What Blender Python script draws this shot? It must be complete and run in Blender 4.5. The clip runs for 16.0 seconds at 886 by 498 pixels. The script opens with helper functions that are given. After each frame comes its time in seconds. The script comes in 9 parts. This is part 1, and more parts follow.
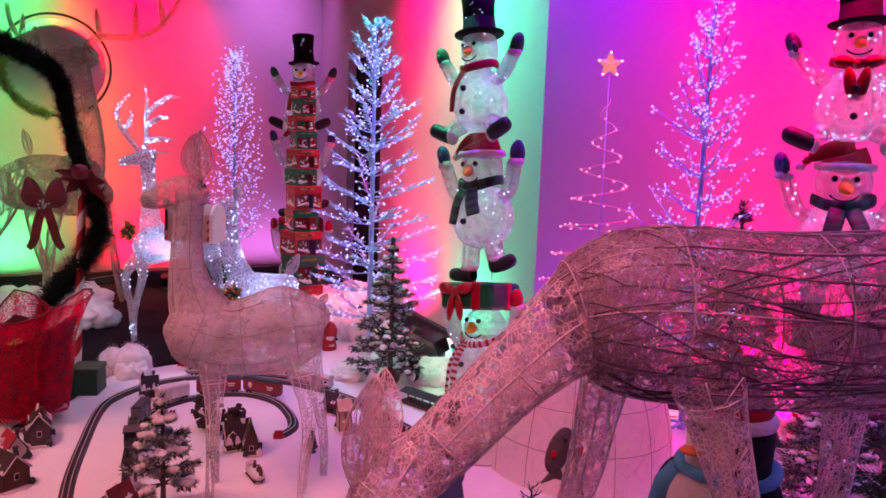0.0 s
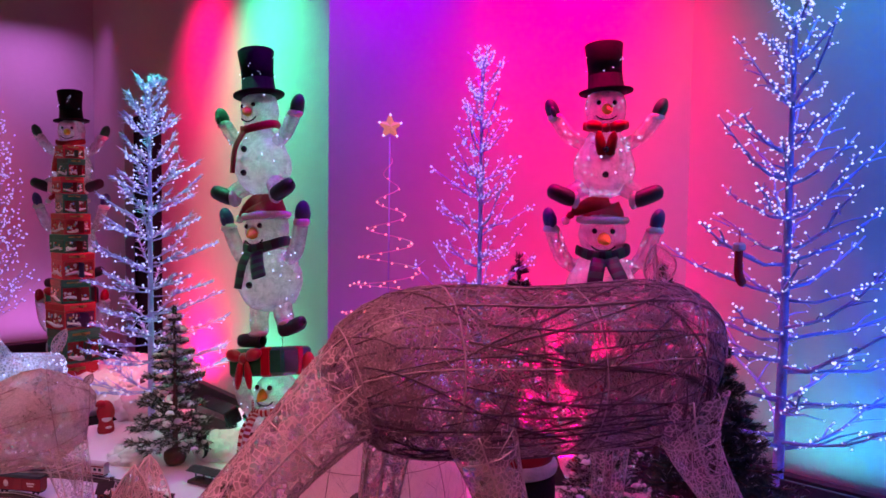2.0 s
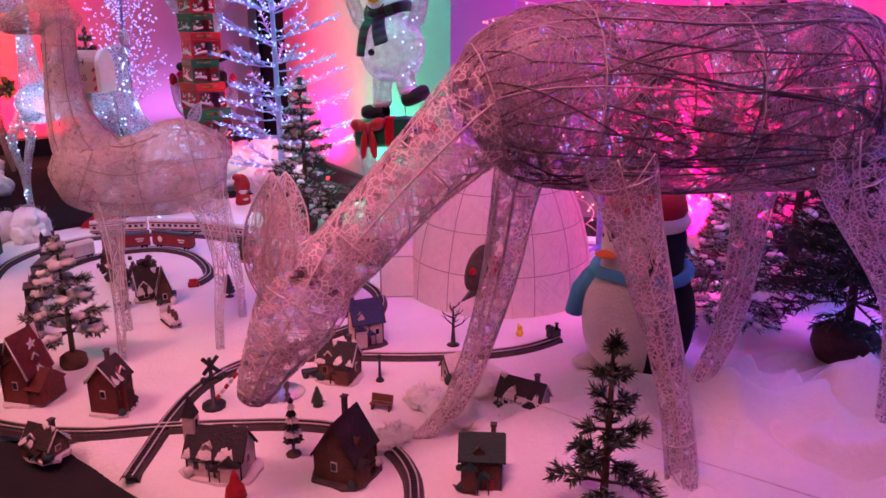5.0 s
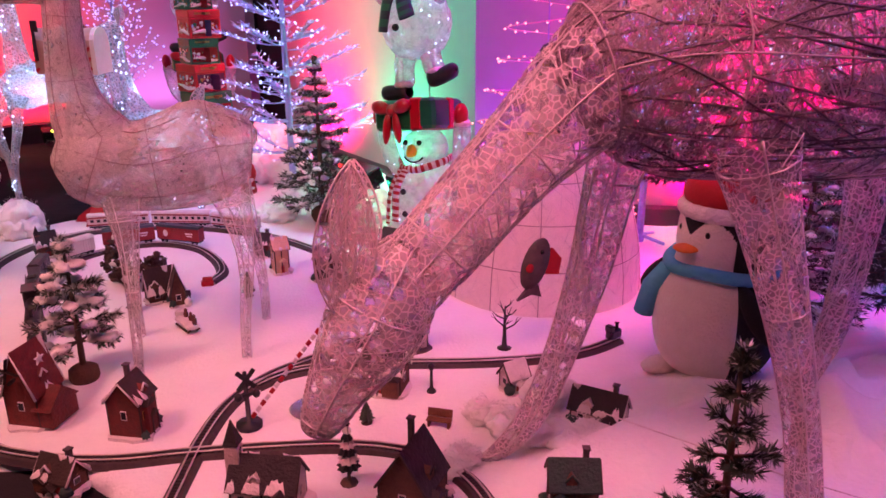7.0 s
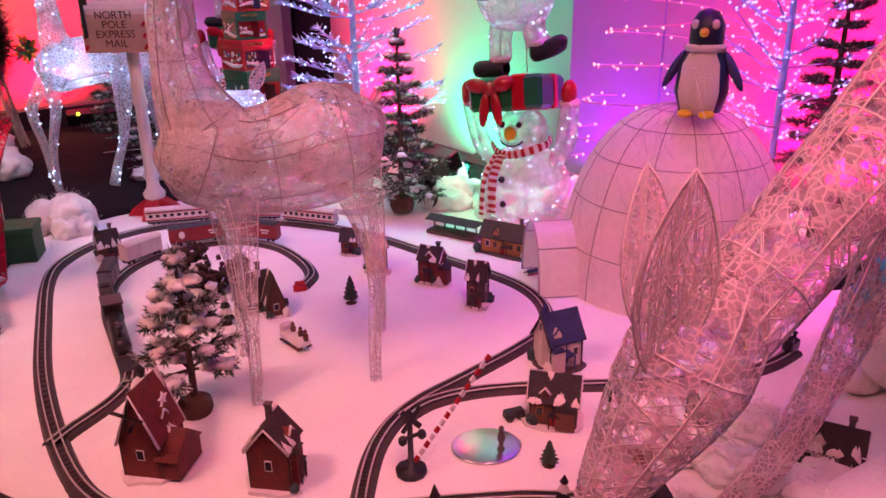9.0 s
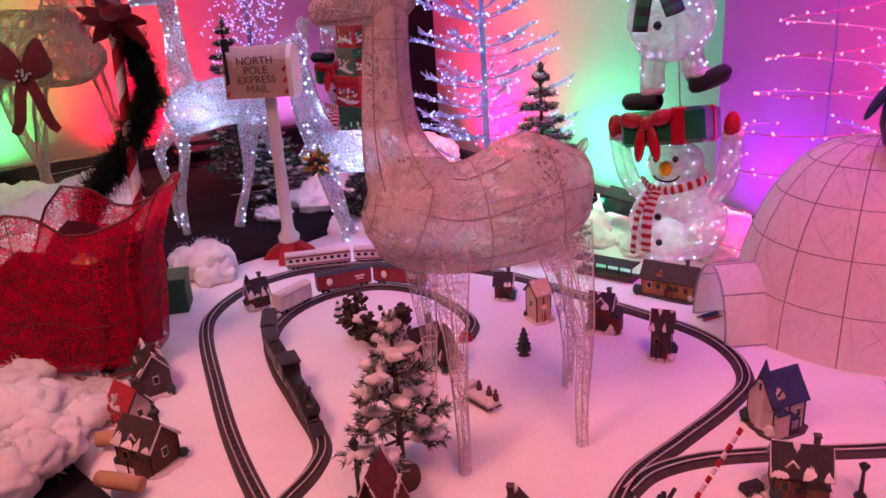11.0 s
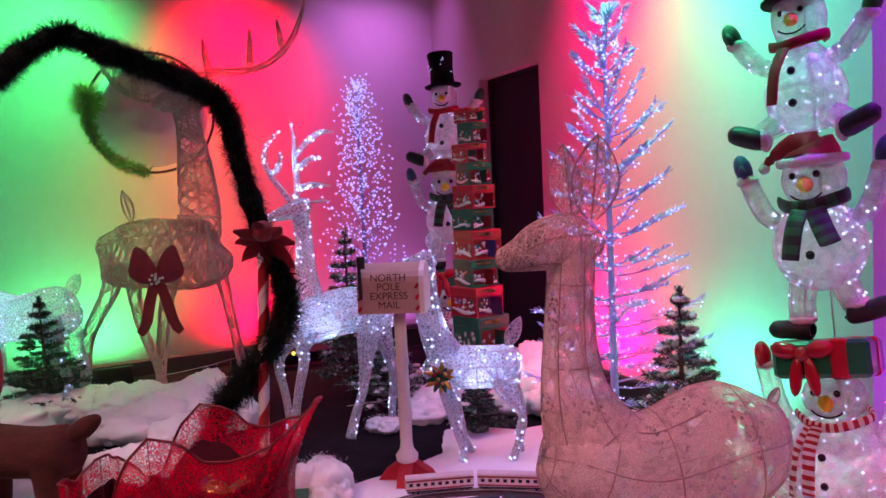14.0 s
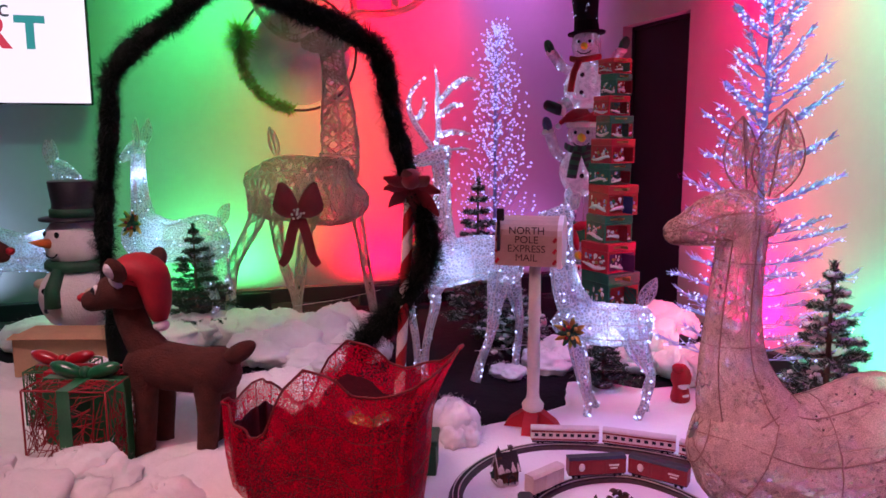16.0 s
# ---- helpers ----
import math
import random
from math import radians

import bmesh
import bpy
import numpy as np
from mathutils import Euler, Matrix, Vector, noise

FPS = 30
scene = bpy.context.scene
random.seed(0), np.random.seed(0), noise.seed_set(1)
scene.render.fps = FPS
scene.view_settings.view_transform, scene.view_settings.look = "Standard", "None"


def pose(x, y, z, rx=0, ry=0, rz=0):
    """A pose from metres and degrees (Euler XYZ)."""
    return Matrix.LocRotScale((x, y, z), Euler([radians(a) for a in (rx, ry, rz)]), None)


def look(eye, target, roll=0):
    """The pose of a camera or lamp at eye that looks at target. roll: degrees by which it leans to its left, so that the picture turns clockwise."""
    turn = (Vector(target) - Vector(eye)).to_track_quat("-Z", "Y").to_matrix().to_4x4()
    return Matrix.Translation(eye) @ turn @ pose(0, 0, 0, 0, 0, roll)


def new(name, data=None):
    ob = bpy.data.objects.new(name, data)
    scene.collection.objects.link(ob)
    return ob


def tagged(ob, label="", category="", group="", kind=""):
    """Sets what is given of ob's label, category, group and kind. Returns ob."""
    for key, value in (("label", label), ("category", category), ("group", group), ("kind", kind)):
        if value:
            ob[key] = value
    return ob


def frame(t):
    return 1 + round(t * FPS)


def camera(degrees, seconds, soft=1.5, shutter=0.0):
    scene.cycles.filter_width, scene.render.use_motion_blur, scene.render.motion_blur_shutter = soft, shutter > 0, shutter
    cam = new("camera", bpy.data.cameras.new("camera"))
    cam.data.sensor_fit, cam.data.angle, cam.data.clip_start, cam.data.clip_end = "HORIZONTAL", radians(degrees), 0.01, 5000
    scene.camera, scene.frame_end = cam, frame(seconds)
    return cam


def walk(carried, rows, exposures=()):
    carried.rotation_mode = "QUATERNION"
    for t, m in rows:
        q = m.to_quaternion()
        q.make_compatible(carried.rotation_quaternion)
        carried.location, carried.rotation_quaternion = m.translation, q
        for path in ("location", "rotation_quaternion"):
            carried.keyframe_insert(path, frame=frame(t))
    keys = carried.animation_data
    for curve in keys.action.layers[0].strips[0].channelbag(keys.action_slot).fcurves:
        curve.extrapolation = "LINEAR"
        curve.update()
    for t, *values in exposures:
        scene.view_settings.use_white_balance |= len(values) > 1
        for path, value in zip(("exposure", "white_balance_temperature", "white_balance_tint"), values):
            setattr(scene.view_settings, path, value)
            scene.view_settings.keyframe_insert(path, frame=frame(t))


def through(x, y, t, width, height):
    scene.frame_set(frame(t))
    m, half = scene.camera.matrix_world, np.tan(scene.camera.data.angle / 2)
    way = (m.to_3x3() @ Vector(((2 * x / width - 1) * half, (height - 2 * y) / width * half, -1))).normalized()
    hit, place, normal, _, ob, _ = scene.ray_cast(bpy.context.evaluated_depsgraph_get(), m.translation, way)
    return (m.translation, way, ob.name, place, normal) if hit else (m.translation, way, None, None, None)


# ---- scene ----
cam = camera(61.4, 16.0, 1.6)
METRES, EYE, TILT, LEAN, TURN = 2.4, 1.08, -3.4, -2.0, 0.0
PATH = [
    (0, (0.058, 0.273, 1.269), (-0.006, 2.253, 0.999), 2.0),
    (0.5, (0.084, 0.294, 1.295), (0.027, 2.285, 1.12), 1.8),
    (1, (0.086, 0.29, 1.299), (0.115, 2.284, 1.145), 1.1),
    (1.5, (0.097, 0.28, 1.289), (0.315, 2.263, 1.154), 1.1),
    (2, (0.125, 0.283, 1.292), (0.579, 2.228, 1.181), 0.8),
    (2.5, (0.139, 0.271, 1.289), (0.776, 2.165, 1.214), 0.7),
    (3, (0.127, 0.269, 1.258), (0.771, 2.161, 1.183), 2.2),
    (3.5, (0.096, 0.291, 1.199), (0.606, 2.215, 1.01), 3.4),
    (4, (0.109, 0.284, 1.177), (0.432, 2.236, 0.889), 3.5),
    (4.5, (0.111, 0.307, 1.112), (0.268, 2.25, 0.666), 1.4),
    (5, (0.102, 0.331, 1.093), (0.242, 2.233, 0.489), 0.0),
    (7.3, (-0.143, 0.645, 1.043), (0.064, 2.524, 0.388), -0.3),
    (7.5, (-0.184, 0.677, 1.042), (0.099, 2.54, 0.371), -0.7),
    (8, (-0.278, 0.736, 1.033), (0.074, 2.565, 0.304), -1.0),
    (8.5, (-0.388, 0.887, 1.023), (-0.114, 2.724, 0.283), -1.0),
    (8.7, (-0.43, 0.925, 1.018), (-0.199, 2.775, 0.293), -0.7),
    (11, (-0.857, 1.131, 1.094), (-0.789, 3.017, 0.433), -3.5),
    (11.5, (-0.956, 1.188, 1.106), (-0.963, 3.112, 0.557), -5.2),
    (12, (-1.046, 1.188, 1.15), (-1.024, 3.147, 0.747), -7.1),
    (12.5, (-1.072, 1.239, 1.173), (-1.079, 3.216, 0.87), -7.6),
    (13, (-1.081, 1.25, 1.192), (-1.144, 3.237, 0.972), -6.0),
    (13.5, (-1.074, 1.246, 1.19), (-1.164, 3.238, 1.036), -5.2),
    (14, (-1.073, 1.243, 1.202), (-1.173, 3.234, 1.045), -2.8),
    (14.5, (-1.097, 1.243, 1.209), (-1.222, 3.226, 0.979), -0.5),
    (15, (-1.123, 1.243, 1.241), (-1.311, 3.208, 0.923), -0.3),
    (15.5, (-1.149, 1.224, 1.261), (-1.452, 3.17, 0.914), -0.7),
    (16, (-1.175, 1.208, 1.252), (-1.575, 3.143, 0.946), -0.1),
]
walk(cam, [(t, look(eye, target, roll)) for t, eye, target, roll in PATH], [(0, 0.0, 6500, 33), (1, -0.42, 6500, 36), (1.7, -0.5, 6500, 36), (3, -0.4, 6400, 20), (4.2, -0.45, 5550, 28), (5.2, 0.26, 6100, 22), (7.5, 0.33, 6650, 20), (8.5, 0.36, 6700, 19), (11, 0.15, 6750, 28), (12, 0.08, 6700, 28), (13.5, -0.1, 6450, 33), (16, 0.0, 6350, 31)])

# ---- world and lamps ----
world = bpy.data.worlds.new("world")
world.use_nodes = True
world.node_tree.nodes["Background"].inputs[0].default_value = (0.02, 0.018, 0.025, 1)
world.node_tree.nodes["Background"].inputs[1].default_value = 0.2
scene.world = world

CORNER = Vector((-1.40, 7.54, 0))      # back corner, between the long wall and the door wall
JUT = Vector((0.42, 4.15, 0))          # the end of the door wall, where the next wall begins
NOOK = Vector((2.16, 3.64, 0))         # corner behind the tall blue tree
ALONG_LEFT = Vector((-0.8816, -0.472, 0))
ALONG_DOOR = (CORNER - JUT).normalized()
ALONG_A = (NOOK - JUT).normalized()
ALONG_B = Vector((0.55, -0.835, 0)).normalized()


def lamp(name, kind, m, color, power, **kw):
    d = bpy.data.lights.new(name, kind)
    d.color, d.energy = color, power
    for k, v in kw.items():
        if k == "size":
            d.size = v
        elif k == "size_y":
            d.shape, d.size_y = "RECTANGLE", v
        elif k == "spread":
            d.spread = radians(v)
        elif k == "angle":
            d.spot_size = radians(v)
        elif k == "blend":
            d.spot_blend = v
        elif k == "soft":
            d.shadow_soft_size = v
    ob = new(name, d)
    ob.matrix_world = m
    return ob


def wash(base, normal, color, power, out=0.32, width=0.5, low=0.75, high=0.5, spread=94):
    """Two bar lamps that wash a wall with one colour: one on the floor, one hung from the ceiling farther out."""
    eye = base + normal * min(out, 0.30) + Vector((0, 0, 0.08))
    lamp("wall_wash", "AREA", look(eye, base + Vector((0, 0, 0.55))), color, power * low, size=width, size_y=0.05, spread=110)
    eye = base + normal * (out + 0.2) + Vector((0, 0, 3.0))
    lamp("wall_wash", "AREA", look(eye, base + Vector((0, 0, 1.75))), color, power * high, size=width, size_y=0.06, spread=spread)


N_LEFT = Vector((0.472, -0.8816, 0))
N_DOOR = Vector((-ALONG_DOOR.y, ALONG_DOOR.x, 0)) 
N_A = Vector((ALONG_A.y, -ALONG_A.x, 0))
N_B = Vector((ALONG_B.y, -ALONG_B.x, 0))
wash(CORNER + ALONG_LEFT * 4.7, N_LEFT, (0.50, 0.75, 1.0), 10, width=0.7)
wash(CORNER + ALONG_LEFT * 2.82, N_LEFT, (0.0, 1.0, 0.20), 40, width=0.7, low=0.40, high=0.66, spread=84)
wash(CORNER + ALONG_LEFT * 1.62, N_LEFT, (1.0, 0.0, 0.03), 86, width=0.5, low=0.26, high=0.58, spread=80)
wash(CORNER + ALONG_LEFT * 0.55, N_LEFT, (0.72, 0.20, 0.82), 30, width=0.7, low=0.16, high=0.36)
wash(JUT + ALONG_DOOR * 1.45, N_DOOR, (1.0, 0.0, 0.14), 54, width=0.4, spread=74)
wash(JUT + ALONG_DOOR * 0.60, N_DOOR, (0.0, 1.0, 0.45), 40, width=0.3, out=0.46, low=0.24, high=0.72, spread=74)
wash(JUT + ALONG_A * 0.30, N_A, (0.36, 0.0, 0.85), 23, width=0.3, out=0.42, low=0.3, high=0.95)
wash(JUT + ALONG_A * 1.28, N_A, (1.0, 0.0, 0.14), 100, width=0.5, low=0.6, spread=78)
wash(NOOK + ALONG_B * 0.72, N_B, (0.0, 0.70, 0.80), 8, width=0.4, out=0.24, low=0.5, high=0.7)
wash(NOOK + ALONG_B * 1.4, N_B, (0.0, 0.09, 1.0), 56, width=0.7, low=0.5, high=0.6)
# soft fill lamps added over the display; no such fixtures are seen
lamp("overhead_fill", "AREA", look((-0.1, 0.9, 2.9), (0.15, 2.2, 0.0)), (1.0, 0.30, 0.33), 12, size=0.8, spread=75)
lamp("overhead_fill", "AREA", look((-2.3, 1.6, 2.9), (-1.2, 2.9, 0)), (1.0, 0.37, 0.33), 12, size=0.8, spread=75)
lamp("overhead_fill", "AREA", look((1.9, 1.5, 2.9), (1.35, 2.2, 0.0)), (0.60, 0.20, 1.0), 3.2, size=0.8, spread=70)
lamp("overhead_fill", "AREA", look((-1.3, 4.2, 3.0), (-1.3, 4.5, 0)), (0.60, 0.46, 1.0), 5.5, size=1.0, spread=70)
lamp("overhead_fill", "AREA", look((-3.3, 2.6, 3.0), (-3.0, 4.5, 0)), (1.0, 0.64, 0.64), 16, size=1.0, spread=74)


# ---- materials ----
def nodes_of(name):
    m = bpy.data.materials.new(name)
    m.use_nodes = True
    nt = m.node_tree
    return m, nt, nt.nodes, nt.links, nt.nodes["Principled BSDF"]


def surf(name, c1, c2=None, scale=8.0, rough=0.6, metal=0.0, bump=0.0, bump_scale=60.0, coat=0.0, sheen=0.0, spec=0.5, per_piece=0.0):
    """A plain surface: two colours mottled at two scales, with fine relief."""
    m, nt, N, L, b = nodes_of(name)
    c2 = c2 or tuple(0.75 * v for v in c1)
    co = N.new("ShaderNodeTexCoord")
    n1 = N.new("ShaderNodeTexNoise")
    n1.inputs["Scale"].default_value, n1.inputs["Detail"].default_value = scale, 6
    n2 = N.new("ShaderNodeTexNoise")
    n2.inputs["Scale"].default_value, n2.inputs["Detail"].default_value = scale * 9, 3
    L.new(co.outputs["Object"], n1.inputs["Vector"])
    L.new(co.outputs["Object"], n2.inputs["Vector"])
    mix = N.new("ShaderNodeMath")
    mix.operation = "MULTIPLY_ADD"
    mix.inputs[1].default_value = 0.35
    L.new(n2.outputs[0], mix.inputs[0])
    half = N.new("ShaderNodeMath")
    half.operation = "MULTIPLY"
    half.inputs[1].default_value = 0.65
    L.new(n1.outputs[0], half.inputs[0])
    L.new(half.outputs[0], mix.inputs[2])
    ramp = N.new("ShaderNodeValToRGB")
    ramp.color_ramp.elements[0].position, ramp.color_ramp.elements[1].position = 0.35, 0.65
    ramp.color_ramp.elements[0].color = (*c1, 1)
    ramp.color_ramp.elements[1].color = (*c2, 1)
    L.new(mix.outputs[0], ramp.inputs[0])
    out = ramp.outputs[0]
    if per_piece:
        info = N.new("ShaderNodeObjectInfo")
        hsv = N.new("ShaderNodeHueSaturation")
        mr = N.new("ShaderNodeMapRange")
        mr.inputs[3].default_value, mr.inputs[4].default_value = 1 - per_piece, 1 + per_piece
        L.new(info.outputs["Random"], mr.inputs[0])
        L.new(mr.outputs[0], hsv.inputs["Value"])
        L.new(out, hsv.inputs["Color"])
        out = hsv.outputs[0]
    L.new(out, b.inputs["Base Color"])
    b.inputs["Roughness"].default_value, b.inputs["Metallic"].default_value = rough, metal
    b.inputs["Coat Weight"].default_value = coat
    b.inputs["Sheen Weight"].default_value = sheen
    b.inputs["Specular IOR Level"].default_value = spec
    if bump:
        n3 = N.new("ShaderNodeTexNoise")
        n3.inputs["Scale"].default_value, n3.inputs["Detail"].default_value = bump_scale, 5
        L.new(co.outputs["Object"], n3.inputs["Vector"])
        bp = N.new("ShaderNodeBump")
        bp.inputs["Strength"].default_value, bp.inputs["Distance"].default_value = bump, 0.01
        L.new(n3.outputs[0], bp.inputs["Height"])
        L.new(bp.outputs[0], b.inputs["Normal"])
    return m


def glow(name, color, strength):
    m, nt, N, L, b = nodes_of(name)
    b.inputs["Base Color"].default_value = (0.1 * color[0], 0.1 * color[1], 0.1 * color[2], 1)
    b.inputs["Emission Color"].default_value = (*color, 1)
    b.inputs["Emission Strength"].default_value = strength
    m.cycles.emission_sampling = "NONE"
    return m


def gauze(name, color, cover, scale, hole=0.0, rough=0.35, stretch=(1, 1, 1), through=0.5, metal=0.0, specks=0.0, cell_cover=0.8, gap=(0.3, 0.6), gap_scale=0.16):
    """A thin spun mesh: threads that catch light, with gaps between them through which one sees. cover: how much of it is thread."""
    m, nt, N, L, b = nodes_of(name)
    co = N.new("ShaderNodeTexCoord")
    mp = N.new("ShaderNodeMapping")
    mp.inputs["Scale"].default_value = stretch
    L.new(co.outputs["Object"], mp.inputs["Vector"])
    v = N.new("ShaderNodeTexVoronoi")
    v.feature = "DISTANCE_TO_EDGE"
    v.inputs["Scale"].default_value = scale
    L.new(mp.outputs[0], v.inputs["Vector"])
    n = N.new("ShaderNodeTexNoise")
    n.inputs["Scale"].default_value, n.inputs["Detail"].default_value = scale * gap_scale, 4
    L.new(co.outputs["Object"], n.inputs["Vector"])
    mr = N.new("ShaderNodeMapRange")
    mr.inputs[1].default_value, mr.inputs[2].default_value = 0.02, 0.14
    mr.inputs[3].default_value, mr.inputs[4].default_value = min(1.0, cover * 1.45), cover * cell_cover
    L.new(v.outputs["Distance"], mr.inputs[0])
    mul = N.new("ShaderNodeMath")
    mul.operation = "MULTIPLY"
    L.new(mr.outputs[0], mul.inputs[0])
    patch = N.new("ShaderNodeMapRange")
    patch.inputs[1].default_value, patch.inputs[2].default_value = gap
    patch.inputs[3].default_value, patch.inputs[4].default_value = 1.0 - hole, 1.0
    L.new(n.outputs[0], patch.inputs[0])
    L.new(patch.outputs[0], mul.inputs[1])
    if specks:
        # small round gaps, gathered in patches
        cell = N.new("ShaderNodeTexVoronoi")
        cell.inputs["Scale"].default_value = specks
        L.new(co.outputs["Object"], cell.inputs["Vector"])
        where = N.new("ShaderNodeTexNoise")
        where.inputs["Scale"].default_value, where.inputs["Detail"].default_value = 9.0, 2
        L.new(co.outputs["Object"], where.inputs["Vector"])
        size = N.new("ShaderNodeMapRange")
        size.inputs[1].default_value, size.inputs[2].default_value = 0.43, 0.56
        size.inputs[3].default_value, size.inputs[4].default_value = 0.0, 0.42
        L.new(where.outputs[0], size.inputs[0])
        gap = N.new("ShaderNodeMath")
        gap.operation = "GREATER_THAN"
        L.new(cell.outputs["Distance"], gap.inputs[0])
        L.new(size.outputs[0], gap.inputs[1])
        keep = N.new("ShaderNodeMath")
        keep.operation = "MULTIPLY"
        L.new(mul.outputs[0], keep.inputs[0])
        L.new(gap.outputs[0], keep.inputs[1])
        mul = keep
    tr = N.new("ShaderNodeBsdfTransparent")
    tl = N.new("ShaderNodeBsdfTranslucent")
    tl.inputs["Color"].default_value = (*color, 1)
    b.inputs["Base Color"].default_value = (*color, 1)
    b.inputs["Roughness"].default_value, b.inputs["Metallic"].default_value = rough, metal
    ad = N.new("ShaderNodeMixShader")
    ad.inputs[0].default_value = through
    L.new(b.outputs[0], ad.inputs[1])
    L.new(tl.outputs[0], ad.inputs[2])
    mx = N.new("ShaderNodeMixShader")
    L.new(mul.outputs[0], mx.inputs[0])
    L.new(tr.outputs[0], mx.inputs[1])
    L.new(ad.outputs[0], mx.inputs[2])
    L.new(mx.outputs[0], N["Material Output"].inputs[0])
    return m


WALL = surf("grey wall paint", (0.31, 0.30, 0.30), (0.29, 0.28, 0.28), 2.0, 0.75, bump=0.08, bump_scale=180)
DARK = surf("dark floor cloth", (0.006, 0.006, 0.008), (0.013, 0.012, 0.016), 6, 0.95, spec=0.1, bump=0.4, bump_scale=30)
CARPET = surf("mauve-grey carpet", (0.016, 0.012, 0.014), (0.010, 0.008, 0.010), 30, 0.95, bump=0.4, bump_scale=200)
BASEBOARD = surf("black baseboard", (0.012, 0.012, 0.016), (0.02, 0.02, 0.025), 5, 0.6)
DOORPAINT = surf("black door", (0.004, 0.004, 0.007), (0.007, 0.006, 0.01), 4, 0.7, spec=0.15)
CEIL = surf("ceiling paint", (0.30, 0.29, 0.29), (0.26, 0.26, 0.26), 3, 0.9)
SNOW = surf("snow blanket felt", (0.86, 0.85, 0.85), (0.80, 0.79, 0.80), 7, 0.92, bump=0.35, bump_scale=90, sheen=0.3)
COTTON = surf("cotton fluff", (0.86, 0.85, 0.84), (0.80, 0.79, 0.78), 10, 0.95, bump=0.35, bump_scale=45, sheen=0.6)
for nd in COTTON.node_tree.nodes:
    if nd.type == "BSDF_PRINCIPLED":
        # loose fibres let light wander through them
        nd.inputs["Subsurface Weight"].default_value = 0.55
        nd.inputs["Subsurface Radius"].default_value = (1.0, 0.9, 0.9)
        nd.inputs["Subsurface Scale"].default_value = 0.03
RATTAN = surf("pale rattan thread", (0.84, 0.72, 0.77), (0.62, 0.51, 0.57), 20, 0.45)
RATTAN_TAN = surf("tan rattan thread", (0.62, 0.51, 0.43), (0.40, 0.31, 0.25), 20, 0.5)
# the same rattan, darkened in colour for the doe's back-lit body
RATTAN_SHADED = surf("shade-toned rattan thread", (0.54, 0.42, 0.50), (0.37, 0.28, 0.35), 20, 0.45)
FRAMEWIRE = surf("white coated wire", (0.62, 0.58, 0.58), (0.5, 0.46, 0.46), 12, 0.4)
BROWNWIRE = surf("brown coated wire", (0.34, 0.25, 0.26), (0.24, 0.18, 0.19), 12, 0.45)
# strands that look dark against the light, painted so
RATTAN_BACKLIT = surf("back-lit tone rattan strand", (0.13, 0.085, 0.12), (0.08, 0.055, 0.075), 20, 0.5)
GREYWIRE = surf("grey coated wire", (0.42, 0.38, 0.40), (0.34, 0.31, 0.33), 12, 0.4)
SPUN = gauze("spun pearl mesh", (0.97, 0.90, 0.91), 0.50, 230, 0.35, rough=0.6, through=0.35, specks=100, cell_cover=0.8, gap=(0.36, 0.52))
SPUN_LEG = gauze("open pearl mesh", (0.96, 0.90, 0.90), 0.32, 120, 0.5, through=0.3, specks=110)
SPUN_SHIN = gauze("sparse pearl mesh", (0.96, 0.92, 0.92), 0.22, 90, 0.5, through=0.3, specks=90)
SPUN_PALE = gauze("pale rattan web", (0.90, 0.72, 0.78), 0.70, 78, 0.97, through=0.4, cell_cover=0.5, gap=(0.44, 0.51), gap_scale=0.46)
SPUN_WEB = gauze("fine rattan web", (0.64, 0.52, 0.58), 0.34, 150, 0.9, through=0.35, cell_cover=0.75, gap=(0.46, 0.57), gap_scale=0.26)
# body web: shade is put into its darker colour
SPUN_OPEN = gauze("open shade-toned rattan web", (0.48, 0.35, 0.43), 0.46, 120, 0.8, through=0.45, cell_cover=0.72, gap=(0.38, 0.52), gap_scale=0.22)
SPUN_TAN = gauze("thin tan web", (0.70, 0.66, 0.62), 0.10, 50, 0.4)
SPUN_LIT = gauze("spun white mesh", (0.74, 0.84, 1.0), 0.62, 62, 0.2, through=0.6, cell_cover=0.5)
SPUN_SNOW = gauze("tinsel snow mesh", (0.90, 0.90, 0.92), 0.5, 210, 0.35, through=0.55, rough=0.2)
SPUN_IGLOO = gauze("igloo thread mesh", (0.92, 0.85, 0.80), 0.90, 230, 0.08, stretch=(1, 1, 2.6), through=0.35, cell_cover=0.9)
SPUN_RED = gauze("red net", (0.95, 0.0, 0.05), 0.72, 140, 0.3, rough=0.6, through=0.6, specks=125, cell_cover=0.7)
BULB = glow("cool white bulb", (0.50, 0.64, 1.0), 2.5)
BULB_FROST = glow("ice blue bulb", (0.40, 0.50, 1.0), 2.3)
BULB_BLUE = glow("blue white bulb", (0.36, 0.42, 1.0), 1.8)
BULB_PINK = glow("warm pink bulb", (1.0, 0.26, 0.26), 3.2)
STARGLOW = glow("lit star", (1.0, 0.30, 0.24), 0.75)
# frosted branch; the bulbs' blue light is put into its colour
FROST = surf("frosted branch tinted by bulb light", (0.50, 0.58, 0.95), (0.30, 0.40, 0.90), 20, 0.5)
PINEDARK = surf("dark spruce needle", (0.020, 0.045, 0.028), (0.05, 0.075, 0.05), 30, 0.7)
PINESNOW = surf("flocked needle", (0.62, 0.64, 0.64), (0.35, 0.42, 0.38), 25, 0.9)
GARLAND = surf("black-green tinsel garland", (0.003, 0.007, 0.004), (0.008, 0.015, 0.009), 30, 0.75, spec=0.2)
BARK = surf("brown bark", (0.08, 0.05, 0.035), (0.13, 0.09, 0.06), 25, 0.85, bump=0.5)
